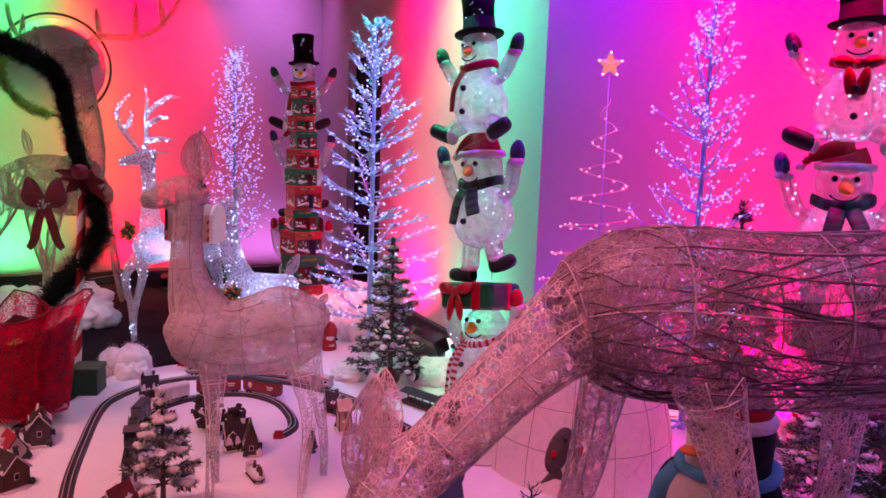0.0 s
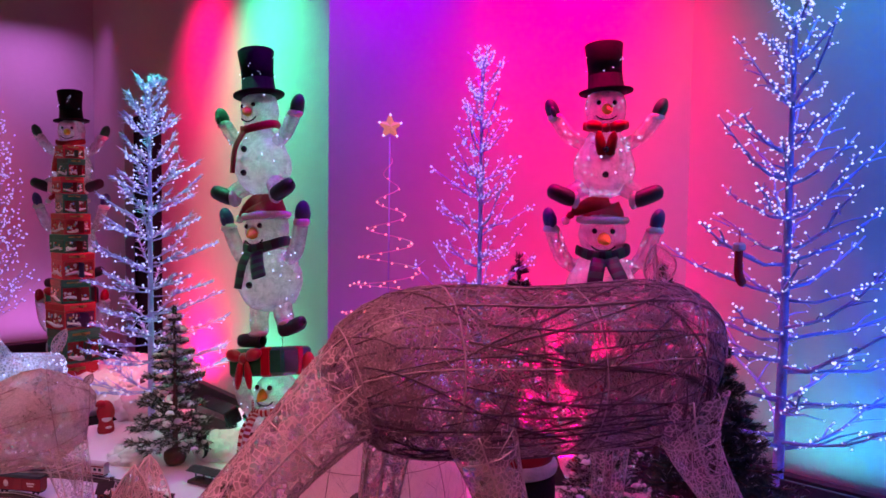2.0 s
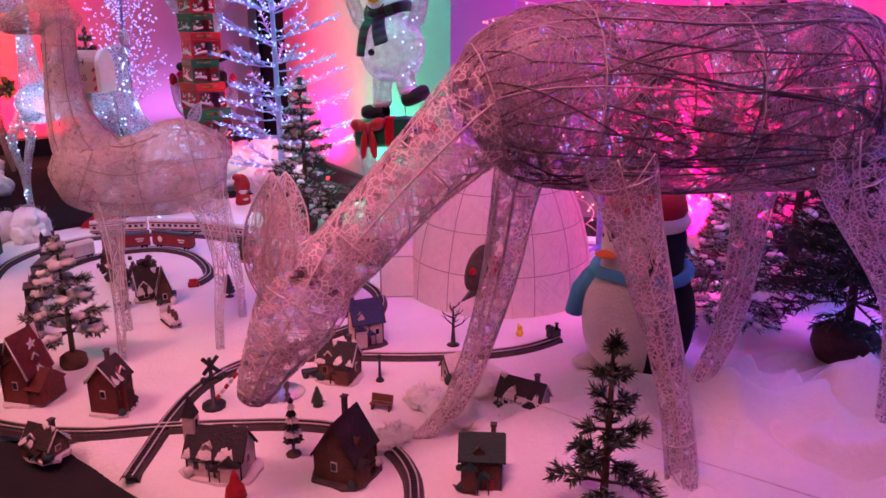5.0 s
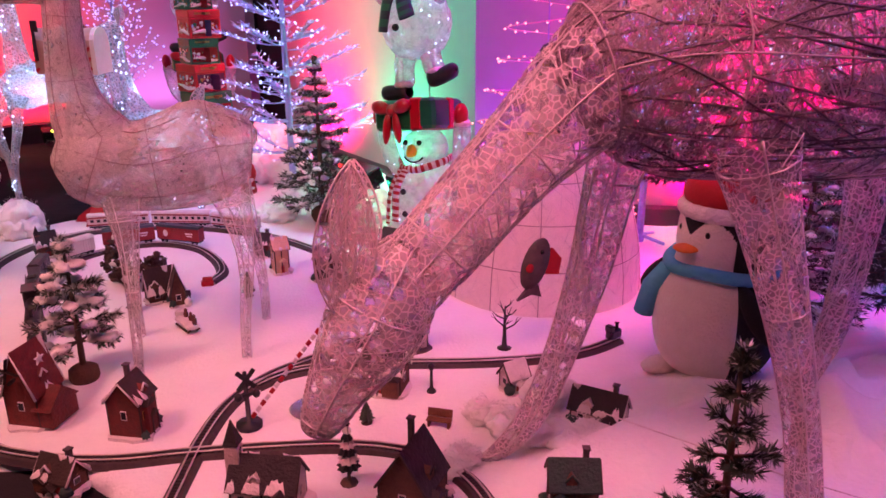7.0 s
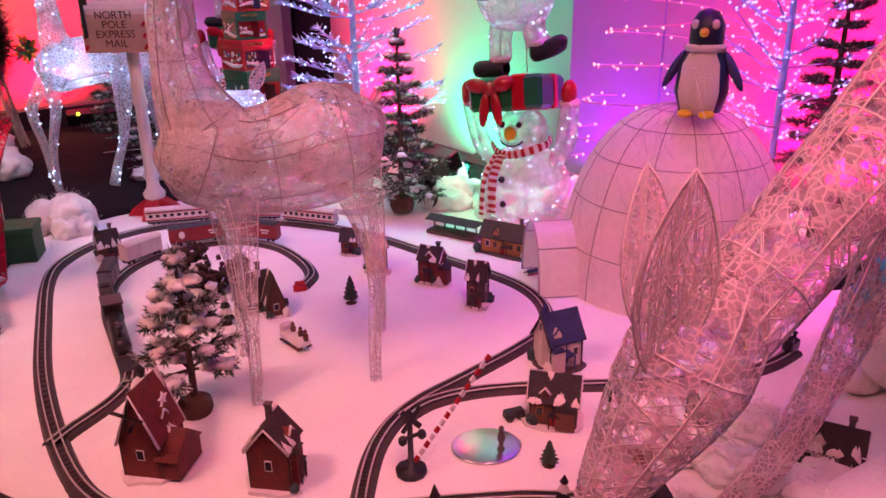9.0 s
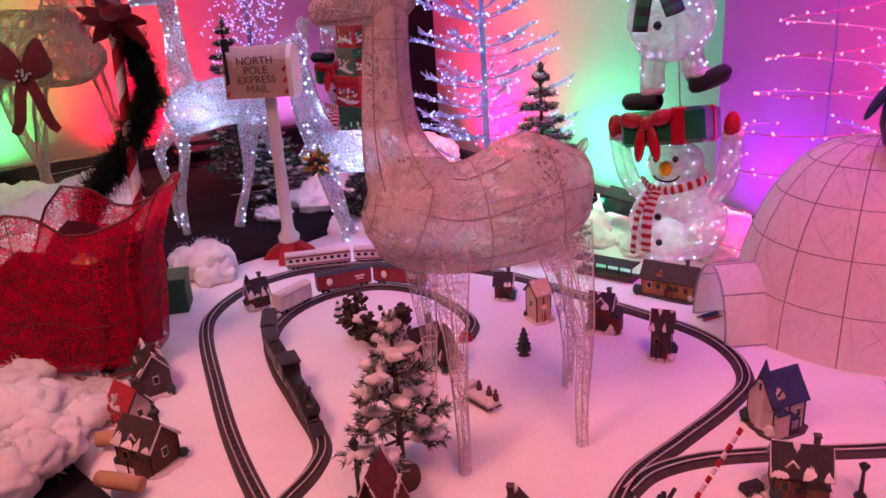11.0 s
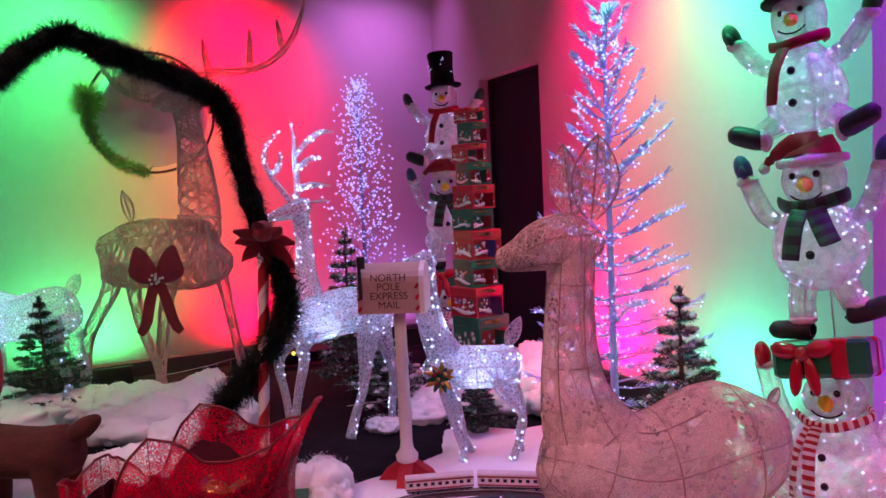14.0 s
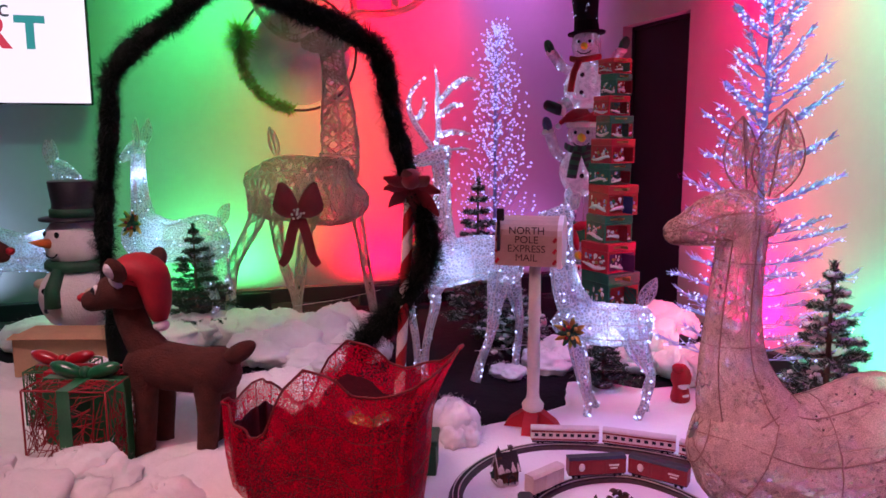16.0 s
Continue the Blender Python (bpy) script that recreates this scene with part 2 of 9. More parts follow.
BURLAP = surf("burlap", (0.13, 0.065, 0.04), (0.08, 0.04, 0.026), 40, 0.95, bump=0.6, bump_scale=150)
RED = surf("red felt", (0.42, 0.008, 0.016), (0.30, 0.006, 0.012), 14, 0.7, bump=0.2)
REDSHINY = surf("red satin", (0.48, 0.006, 0.016), (0.36, 0.004, 0.012), 9, 0.3, coat=0.3)
GREEN = surf("green felt", (0.012, 0.10, 0.045), (0.008, 0.07, 0.032), 14, 0.6, bump=0.2)
GREENSHINY = surf("green satin", (0.010, 0.16, 0.055), (0.008, 0.11, 0.04), 9, 0.28, coat=0.4)
BLUEFELT = surf("dark blue felt", (0.045, 0.06, 0.19), (0.03, 0.04, 0.14), 14, 0.6, bump=0.2)
BLACKFELT = surf("black felt", (0.010, 0.010, 0.014), (0.02, 0.02, 0.026), 14, 0.5, bump=0.2)
BLACKSHINY = surf("black glossy plastic", (0.010, 0.010, 0.012), (0.016, 0.016, 0.02), 8, 0.2)
WHITEFUR = surf("white plush trim", (0.82, 0.76, 0.76), (0.7, 0.64, 0.64), 25, 0.95, bump=0.8, bump_scale=90)
PLUSHWHITE = surf("white plush", (0.80, 0.77, 0.74), (0.72, 0.68, 0.65), 18, 0.95, bump=0.6, bump_scale=120, sheen=0.3)
PLUSHBLACK = surf("black plush", (0.004, 0.005, 0.008), (0.009, 0.009, 0.014), 18, 0.95, bump=0.6, bump_scale=120)
PLUSHBROWN = surf("brown plush", (0.052, 0.012, 0.007), (0.095, 0.021, 0.012), 22, 0.95, bump=0.9, bump_scale=160)
AQUA = surf("aqua fleece", (0.08, 0.42, 0.58), (0.06, 0.34, 0.50), 20, 0.9, bump=0.4)
ORANGE = surf("orange felt", (0.85, 0.22, 0.03), (0.7, 0.16, 0.02), 14, 0.6)
YELLOW = surf("yellow felt", (0.92, 0.68, 0.05), (0.82, 0.56, 0.03), 14, 0.6)
WHITEPAINT = surf("white paint", (0.80, 0.78, 0.74), (0.70, 0.67, 0.62), 9, 0.5, bump=0.1)
CREAM = surf("cream paint", (0.74, 0.58, 0.42), (0.64, 0.48, 0.34), 12, 0.6, bump=0.15)
GOLD = surf("gold foil", (0.60, 0.40, 0.10), (0.42, 0.25, 0.06), 25, 0.3, metal=0.8)
ROADBED = surf("grey-brown plastic roadbed", (0.040, 0.026, 0.028), (0.068, 0.048, 0.048), 30, 0.65, bump=0.3)
TIE = surf("dark plastic ties", (0.024, 0.017, 0.018), (0.036, 0.026, 0.027), 30, 0.6)
RAIL = surf("nickel rail", (0.75, 0.70, 0.67), (0.60, 0.55, 0.52), 30, 0.45, metal=0.6)
CARDBOARD = surf("tan cardboard", (0.50, 0.30, 0.17), (0.42, 0.25, 0.14), 10, 0.85)
BOARD = surf("mauve painted board", (0.74, 0.66, 0.66), (0.68, 0.60, 0.60), 5, 0.7)
INK = surf("dark brown lettering", (0.06, 0.03, 0.025), (0.08, 0.04, 0.03), 10, 0.7)
REDINK = surf("red lettering", (0.52, 0.01, 0.03), (0.45, 0.01, 0.025), 10, 0.6)


# ---- mesh builder ----
class MB:
    """Gathers faces for one mesh, with a material index a face."""

    def __init__(self):
        self.v, self.f, self.mi, self.sm = [], [], [], []

    def add(self, verts, faces, mi=0, smooth=True):
        o = len(self.v)
        self.v.extend(tuple(p) for p in verts)
        self.f.extend(tuple(i + o for i in f) for f in faces)
        self.mi.extend([mi] * len(faces))
        self.sm.extend([smooth] * len(faces))
        return self

    def box(self, c, s, mi=0, m=None, bevel=0.0):
        """A box of size s round c, its edges cut by bevel."""
        hx, hy, hz = s[0] / 2, s[1] / 2, s[2] / 2
        b = min(bevel, hx * 0.9, hy * 0.9, hz * 0.9)
        if b <= 0:
            vs = [(x * hx, y * hy, z * hz) for z in (-1, 1) for y in (-1, 1) for x in (-1, 1)]
            fs = [(0, 2, 3, 1), (4, 5, 7, 6), (0, 1, 5, 4), (2, 6, 7, 3), (0, 4, 6, 2), (1, 3, 7, 5)]
        else:
            def octa(x, y, k, z):
                return [(x, -y + k, z), (x, y - k, z), (x - k, y, z), (-x + k, y, z), (-x, y - k, z), (-x, -y + k, z), (-x + k, -y, z), (x - k, -y, z)]
            vs = octa(hx - b, hy - b, b * 0.4, -hz) + octa(hx, hy, b, b - hz) + octa(hx, hy, b, hz - b) + octa(hx - b, hy - b, b * 0.4, hz)
            fs = []
            for r in range(3):
                for i in range(8):
                    j = (i + 1) % 8
                    fs.append((r * 8 + i, r * 8 + j, r * 8 + 8 + j, r * 8 + 8 + i))
            fs += [tuple(range(7, -1, -1)), tuple(range(24, 32))]
        M = Matrix.Translation(c) @ (m or Matrix.Identity(4))
        return self.add([M @ Vector(p) for p in vs], fs, mi, False)

    def lathe(self, prof, n=16, mi=0, m=None, smooth=True, a0=0.0, squash=1.0):
        """Turns the profile of (radius, z) about z."""
        M = m or Matrix.Identity(4)
        vs, fs = [], []
        for r, z in prof:
            for i in range(n):
                a = a0 + 2 * math.pi * i / n
                vs.append(M @ Vector((r * math.cos(a), r * math.sin(a) * squash, z)))
        for k in range(len(prof) - 1):
            for i in range(n):
                j = (i + 1) % n
                fs.append((k * n + i, k * n + j, k * n + n + j, k * n + n + i))
        fs.append(tuple(range(n - 1, -1, -1)))
        fs.append(tuple((len(prof) - 1) * n + i for i in range(n)))
        return self.add(vs, fs, mi, smooth)

    def ball(self, c, r, mi=0, n=12, rings=8, m=None):
        r = r if hasattr(r, "__len__") else (r, r, r)
        M = Matrix.Translation(c) @ (m or Matrix.Identity(4)) @ Matrix.Diagonal((*r, 1))
        prof = [(max(1e-4, math.sin(math.pi * k / rings)), -math.cos(math.pi * k / rings)) for k in range(rings + 1)]
        return self.lathe(prof, n, mi, M)

    def gem(self, c, r, mi=0):
        x, y, z = c
        return self.add([(x + r, y, z), (x - r, y, z), (x, y + r, z), (x, y - r, z), (x, y, z + r), (x, y, z - r)],
                        [(0, 2, 4), (2, 1, 4), (1, 3, 4), (3, 0, 4), (2, 0, 5), (1, 2, 5), (3, 1, 5), (0, 3, 5)], mi)

    def tube(self, pts, r, n=5, mi=0, closed=False, twist=0.0):
        """A round bar along the points; r is one radius or a radius a point."""
        pts = [Vector(p) for p in pts]
        k = len(pts)
        rs = r if hasattr(r, "__len__") else [r] * k
        vs, fs, up = [], [], None
        for i, p in enumerate(pts):
            a, b = pts[i - 1] if i or closed else p, pts[(i + 1) % k] if i < k - 1 or closed else p
            t = (b - a)
            t = t.normalized() if t.length > 1e-9 else Vector((0, 0, 1))
            if up is None:
                up = t.orthogonal().normalized()
            up = (up - t * up.dot(t))
            up = up.normalized() if up.length > 1e-6 else t.orthogonal().normalized()
            w = t.cross(up)
            for j in range(n):
                g = 2 * math.pi * j / n + twist * i
                vs.append(p + (up * math.cos(g) + w * math.sin(g)) * rs[i])
        for i in range(k if closed else k - 1):
            for j in range(n):
                q, s = (j + 1) % n, ((i + 1) % k) * n
                fs.append((i * n + j, i * n + q, s + q, s + j))
        if not closed and n > 3:
            fs += [tuple(range(n - 1, -1, -1)), tuple((k - 1) * n + j for j in range(n))]
        return self.add(vs, fs, mi)

    def grid(self, P, mi=0, wrap=False, smooth=True):
        nu, nv = len(P), len(P[0])
        fs = [(i * nv + j, i * nv + (j + 1) % nv, (i + 1) * nv + (j + 1) % nv, (i + 1) * nv + j)
              for i in range(nu - 1) for j in range(nv if wrap else nv - 1)]
        return self.add([p for row in P for p in row], fs, mi, smooth)

    def prism(self, poly, y0, y1, mi=0, m=None, axis="y"):
        """A polygon of (x, z), drawn out along y."""
        M = m or Matrix.Identity(4)
        k = len(poly)
        vs = [M @ Vector((x, y0, z)) for x, z in poly] + [M @ Vector((x, y1, z)) for x, z in poly]
        fs = [tuple(range(k)), tuple(range(2 * k - 1, k - 1, -1))] + [(i, i + k, (i + 1) % k + k, (i + 1) % k) for i in range(k)]
        return self.add(vs, fs, mi, False)

    def mesh(self, name, mats):
        me = bpy.data.meshes.new(name)
        me.from_pydata(self.v, [], self.f)
        for mt in (mats if isinstance(mats, (list, tuple)) else [mats]):
            me.materials.append(mt)
        me.polygons.foreach_set("material_index", self.mi)
        me.polygons.foreach_set("use_smooth", self.sm)
        me.update()
        return me


def part(name, mb, mats, parent, label=""):
    ob = new(name, mb.mesh(name, mats))
    ob.parent = parent
    return tagged(ob, label)


def thing(name, label, category, loc=(0, 0, 0), yaw=0.0, group="", kind="", mb=None, mats=None, m=None):
    ob = new(name, mb.mesh(name, mats) if mb else None)
    ob.matrix_world = m if m is not None else pose(*loc, 0, 0, yaw)
    return tagged(ob, label, category, group, kind)


def spline(rows, n):
    """n rows along a smooth curve through the rows given."""
    A = np.array(rows, float)
    k = len(A)
    out = []
    for i in range(n):
        u = (k - 1) * i / (n - 1)
        j = min(int(u), k - 2)
        f = u - j
        p0, p1, p2, p3 = A[max(j - 1, 0)], A[j], A[j + 1], A[min(j + 2, k - 1)]
        out.append(0.5 * (2 * p1 + (p2 - p0) * f + (2 * p0 - 5 * p1 + 4 * p2 - p3) * f * f + (3 * p1 - p0 - 3 * p2 + p3) * f ** 3))
    return out


def words(text, size, material, parent, m, name="lettering", label="", bold=0.0):
    """Lettering in the built-in font, as a thin mesh."""
    cu = bpy.data.curves.new(name, "FONT")
    cu.body, cu.size, cu.align_x, cu.align_y, cu.extrude = text, size, "CENTER", "CENTER", 0.0008
    cu.offset = bold
    tmp = bpy.data.objects.new("tmp", cu)
    scene.collection.objects.link(tmp)
    me = bpy.data.meshes.new_from_object(tmp.evaluated_get(bpy.context.evaluated_depsgraph_get()))
    bpy.data.objects.remove(tmp)
    me.materials.clear()
    me.materials.append(material)
    ob = new(name, me)
    ob.parent = parent
    ob.matrix_local = m
    return tagged(ob, label)


# ---- the room ----
H_ROOM = 3.1
FAR_LEFT = CORNER + ALONG_LEFT * 7.0
FAR_RIGHT = NOOK + ALONG_B * 4.2


def wall(name, a, b, normal, label, holes=()):
    """A wall 0.15 m thick behind the line a-b, with openings (from, to, height) along it."""
    d = (b - a).normalized()
    length = (b - a).length
    mb = MB()
    cuts = sorted(holes)
    x = 0.0
    back = -normal * 0.15

    def slab(x0, x1, z0, z1):
        p, q = a + d * x0, a + d * x1
        vs = [p + Vector((0, 0, z0)), q + Vector((0, 0, z0)), q + Vector((0, 0, z1)), p + Vector((0, 0, z1))]
        vs += [v + back for v in vs]
        mb.add(vs, [(0, 1, 2, 3), (7, 6, 5, 4), (0, 4, 5, 1), (1, 5, 6, 2), (2, 6, 7, 3), (3, 7, 4, 0)], 0, False)
    for x0, x1, h in cuts:
        slab(x, x0, -0.05, H_ROOM)
        slab(x0, x1, h, H_ROOM)
        x = x1
    slab(x, length, -0.05, H_ROOM)
    return thing(name, label, "wall", kind="structure", mb=mb, mats=WALL)


def skirting(a, b, normal):
    d = b - a
    mb = MB()
    t = normal * 0.018
    vs = []
    for h, k in ((-0.03, 1), (0.085, 1), (0.10, 0.4)):
        vs += [a + t * k + Vector((0, 0, h)), b + t * k + Vector((0, 0, h))]
    vs += [a + normal * 0.002 + Vector((0, 0, 0.10)), b + normal * 0.002 + Vector((0, 0, 0.10))]
    mb.add(vs, [(0, 1, 3, 2), (2, 3, 5, 4), (4, 5, 7, 6)], 0, False)
    return thing("baseboard", "black painted baseboard along the wall", "baseboard", kind="structure", mb=mb, mats=BASEBOARD)


wall("wall_north", CORNER, FAR_LEFT, N_LEFT, "grey painted wall washed by green and red light")
DOOR0, DOOR1, DOOR_H = 2.26, 3.06, 2.0
wall("wall_door", JUT, CORNER, N_DOOR, "grey painted wall with a black door, lit pink and green", ((DOOR0, DOOR1, DOOR_H),))
wall("wall_east", JUT, NOOK, N_A, "grey painted wall washed by purple and pink light")
wall("wall_right", NOOK, FAR_RIGHT, N_B, "grey painted wall washed by blue light")
wall("wall_south", FAR_RIGHT, Vector((5, -3, 0)), Vector((-1, 0.2, 0)).normalized(), "plain wall behind the display")
wall("wall_back", Vector((5, -3, 0)), Vector((-6.5, -3, 0)), Vector((0, 1, 0)), "plain wall at the back of the room")
wall("wall_west", Vector((-6.5, -3, 0)), FAR_LEFT, Vector((1, 0.1, 0)).normalized(), "plain wall at the side of the room")
skirting(CORNER, FAR_LEFT, N_LEFT)
skirting(JUT, JUT + ALONG_DOOR * DOOR0, N_DOOR)
skirting(JUT + ALONG_DOOR * DOOR1, CORNER, N_DOOR)
skirting(JUT, NOOK, N_A)
skirting(NOOK, FAR_RIGHT, N_B)
mb = MB().add([(-9, -4, -0.03), (6, -4, -0.03), (6, 9, -0.03), (-9, 9, -0.03)], [(0, 1, 2, 3)], 0, False)
thing("floor", "dark carpeted floor under the display", "floor", kind="structure", mb=mb, mats=CARPET)
mb = MB().add([(-9, -4, H_ROOM), (6, -4, H_ROOM), (6, 9, H_ROOM), (-9, 9, H_ROOM)], [(3, 2, 1, 0)], 0, False)
thing("ceiling", "plain grey ceiling", "ceiling", kind="structure", mb=mb, mats=CEIL)

# the door, set back in its opening
dm = Matrix((( -ALONG_DOOR.x, N_DOOR.x, 0, 0), (-ALONG_DOOR.y, N_DOOR.y, 0, 0), (0, 0, 1, 0), (0, 0, 0, 1)))
mid = JUT + ALONG_DOOR * ((DOOR0 + DOOR1) / 2) - N_DOOR * 0.11
door = thing("door_1", "black flush door set back in its opening", "door", kind="structure", m=Matrix.Translation(mid) @ dm)
wd = DOOR1 - DOOR0
part("door_leaf", MB().box((0, 0, DOOR_H / 2 - 0.01), (wd - 0.05, 0.04, DOOR_H - 0.03), 0, None, 0.004), DOORPAINT, door)
fr = MB()
for sx in (-1, 1):
    fr.box((sx * (wd / 2 - 0.0125), 0.0, DOOR_H / 2), (0.025, 0.075, DOOR_H - 0.002), 0, None, 0.003)
fr.box((0, 0.0, DOOR_H - 0.0135), (wd - 0.052, 0.075, 0.025), 0, None, 0.003)
part("door_frame", fr, DOORPAINT, door)
hd = MB().lathe([(0.002, 0), (0.02, 0.002), (0.012, 0.02), (0.022, 0.04), (0.024, 0.055), (0.004, 0.064)], 12, 0, pose(wd / 2 - 0.09, 0.02, 0.98, -90, 0, 0))
part("door_handle", hd, BLACKSHINY, door)

# ---- wire animals ----
rng = random.Random(7)


def rings_of(rows, nu, nv):
    """Rings of a lofted limb: rows of x, y, z, half width across, half width in the plane of the animal."""
    S = spline(rows, nu)
    out = []
    for i, r in enumerate(S):
        a, b = S[max(i - 1, 0)][:3], S[min(i + 1, nu - 1)][:3]
        t = Vector(b - a)
        t = t.normalized() if t.length > 1e-8 else Vector((1, 0, 0))
        side = Vector((0, 1, 0)) if abs(t.y) < 0.8 else Vector((1, 0, 0))
        nrm = t.cross(side).normalized()
        side = nrm.cross(t).normalized()
        c = Vector(r[:3])
        out.append([c + side * (max(r[3], 0.001) * math.cos(2 * math.pi * j / nv)) + nrm * (max(r[4], 0.001) * math.sin(2 * math.pi * j / nv)) for j in range(nv)])
    return out


def on(R, u, v):
    """The place on a lofted surface; u from 0 to 1 along it, v in turns round it."""
    nu, nv = len(R), len(R[0])
    x = min(max(u, 0), 0.9999) * (nu - 1)
    i, f = int(x), x - int(x)
    y = (v % 1.0) * nv
    j, g = int(y) % nv, y - int(y)
    k = (j + 1) % nv
    return (R[i][j] * (1 - f) + R[i + 1][j] * f) * (1 - g) + (R[i][k] * (1 - f) + R[i + 1][k] * f) * g


def wound(rows, threads, r, nu=16, nv=14, seed=0, shell=False, ribs=4, rails=5, rib_r=0.0025, swing=2.2):
    """A limb wound with thread over a wire frame. Material 0: thread, 1: frame, 2: the thin spun skin."""
    rg = random.Random(seed)
    R = rings_of(rows, nu, nv)
    mb = MB()
    if shell:
        mb.grid(R, 2, wrap=True)
    for _ in range(threads):
        u0 = rg.uniform(-0.1, 0.9)
        span = rg.uniform(0.25, 0.8)
        v0, k = rg.random(), rg.uniform(-swing, swing)
        steps = max(6, int(10 * span * (1 + abs(k))))
        pts = []
        wob = rg.uniform(0, 6)
        for s in range(steps + 1):
            u = u0 + span * s / steps
            if 0 <= u <= 1:
                pts.append(on(R, u + 0.02 * math.sin(wob + 4 * s / steps) + 0.008 * math.sin(wob * 3 + 17 * s / steps), v0 + k * span * s / steps + 0.018 * math.sin(wob * 5 + 14 * s / steps)))
        if len(pts) > 2:
            mb.tube(pts, r * rg.uniform(0.7, 1.2), 3, 0)
    for q in range(ribs):
        u = (q + 0.5) / ribs if ribs > 1 else 0.5
        mb.tube([on(R, u, j / 18) for j in range(18)], rib_r, 4, 1, closed=True)
    for q in range(rails):
        mb.tube([on(R, k / 18, (q + 0.25) / rails) for k in range(19)], rib_r, 4, 1)
    return mb, R


def sprinkle(mb, R, count, rg, r=0.0072, mi=3):
    for _ in range(count):
        mb.gem(on(R, rg.uniform(0.03, 0.97), rg.random()), r * rg.uniform(0.7, 1.2), mi)


def leaf_ear(mb, R0, tip, width, fold, rim, threads, rg, mi=0):
    """A leaf-shaped ear of wire, wound with thread, from its root R0 to its tip."""
    root, tip = Vector(R0), Vector(tip)
    ax = tip - root
    side = ax.cross(Vector(fold)).normalized()

    def at(u, s):
        w = width * math.sin(math.pi * min(1, u * 0.97 + 0.03)) ** 0.75 * (0.92 + 0.25 * (0.5 - u))
        return root + ax * u + side * (s * w) - Vector(fold).normalized() * (abs(s) * w * -0.25)
    for s in (-1, 1, 0.0):
        mb.tube([at(k / 12, s) for k in range(13)], rim, 4, 1)
    for _ in range(threads):
        a, b = rg.random(), rg.random()
        sa, sb = rg.uniform(-1, 1), rg.uniform(-1, 1)
        mb.tube([at(a + (b - a) * k / 4, sa + (sb - sa) * k / 4) for k in range(5)], rim * 0.45, 3, 0)
    return [[at(u / 8, s) for s in (-1, -0.5, 0, 0.5, 1)] for u in range(9)]


STYLES = {
    "rattan": dict(mats=[RATTAN, RATTAN_SHADED, SPUN_WEB, RATTAN_BACKLIT], shell=True, r=0.0014, limb_r=0.0012, rib=0.0022, dens=0.9, bulbs=0, swing=3.4),
    "tan": dict(mats=[RATTAN_TAN, RATTAN_TAN, SPUN_TAN, BULB], shell=False, r=0.0030, rib=0.0045, dens=0.6, bulbs=0, swing=3.0),
    "pearl": dict(mats=[FRAMEWIRE, BROWNWIRE, SPUN, BULB], shell=True, r=0.0010, rib=0.0017, dens=0.6, bulbs=0.0),
    "lit": dict(mats=[FRAMEWIRE, FRAMEWIRE, SPUN_LIT, BULB], shell=True, r=0.0013, rib=0.0025, dens=0.35, bulbs=1.0),
}


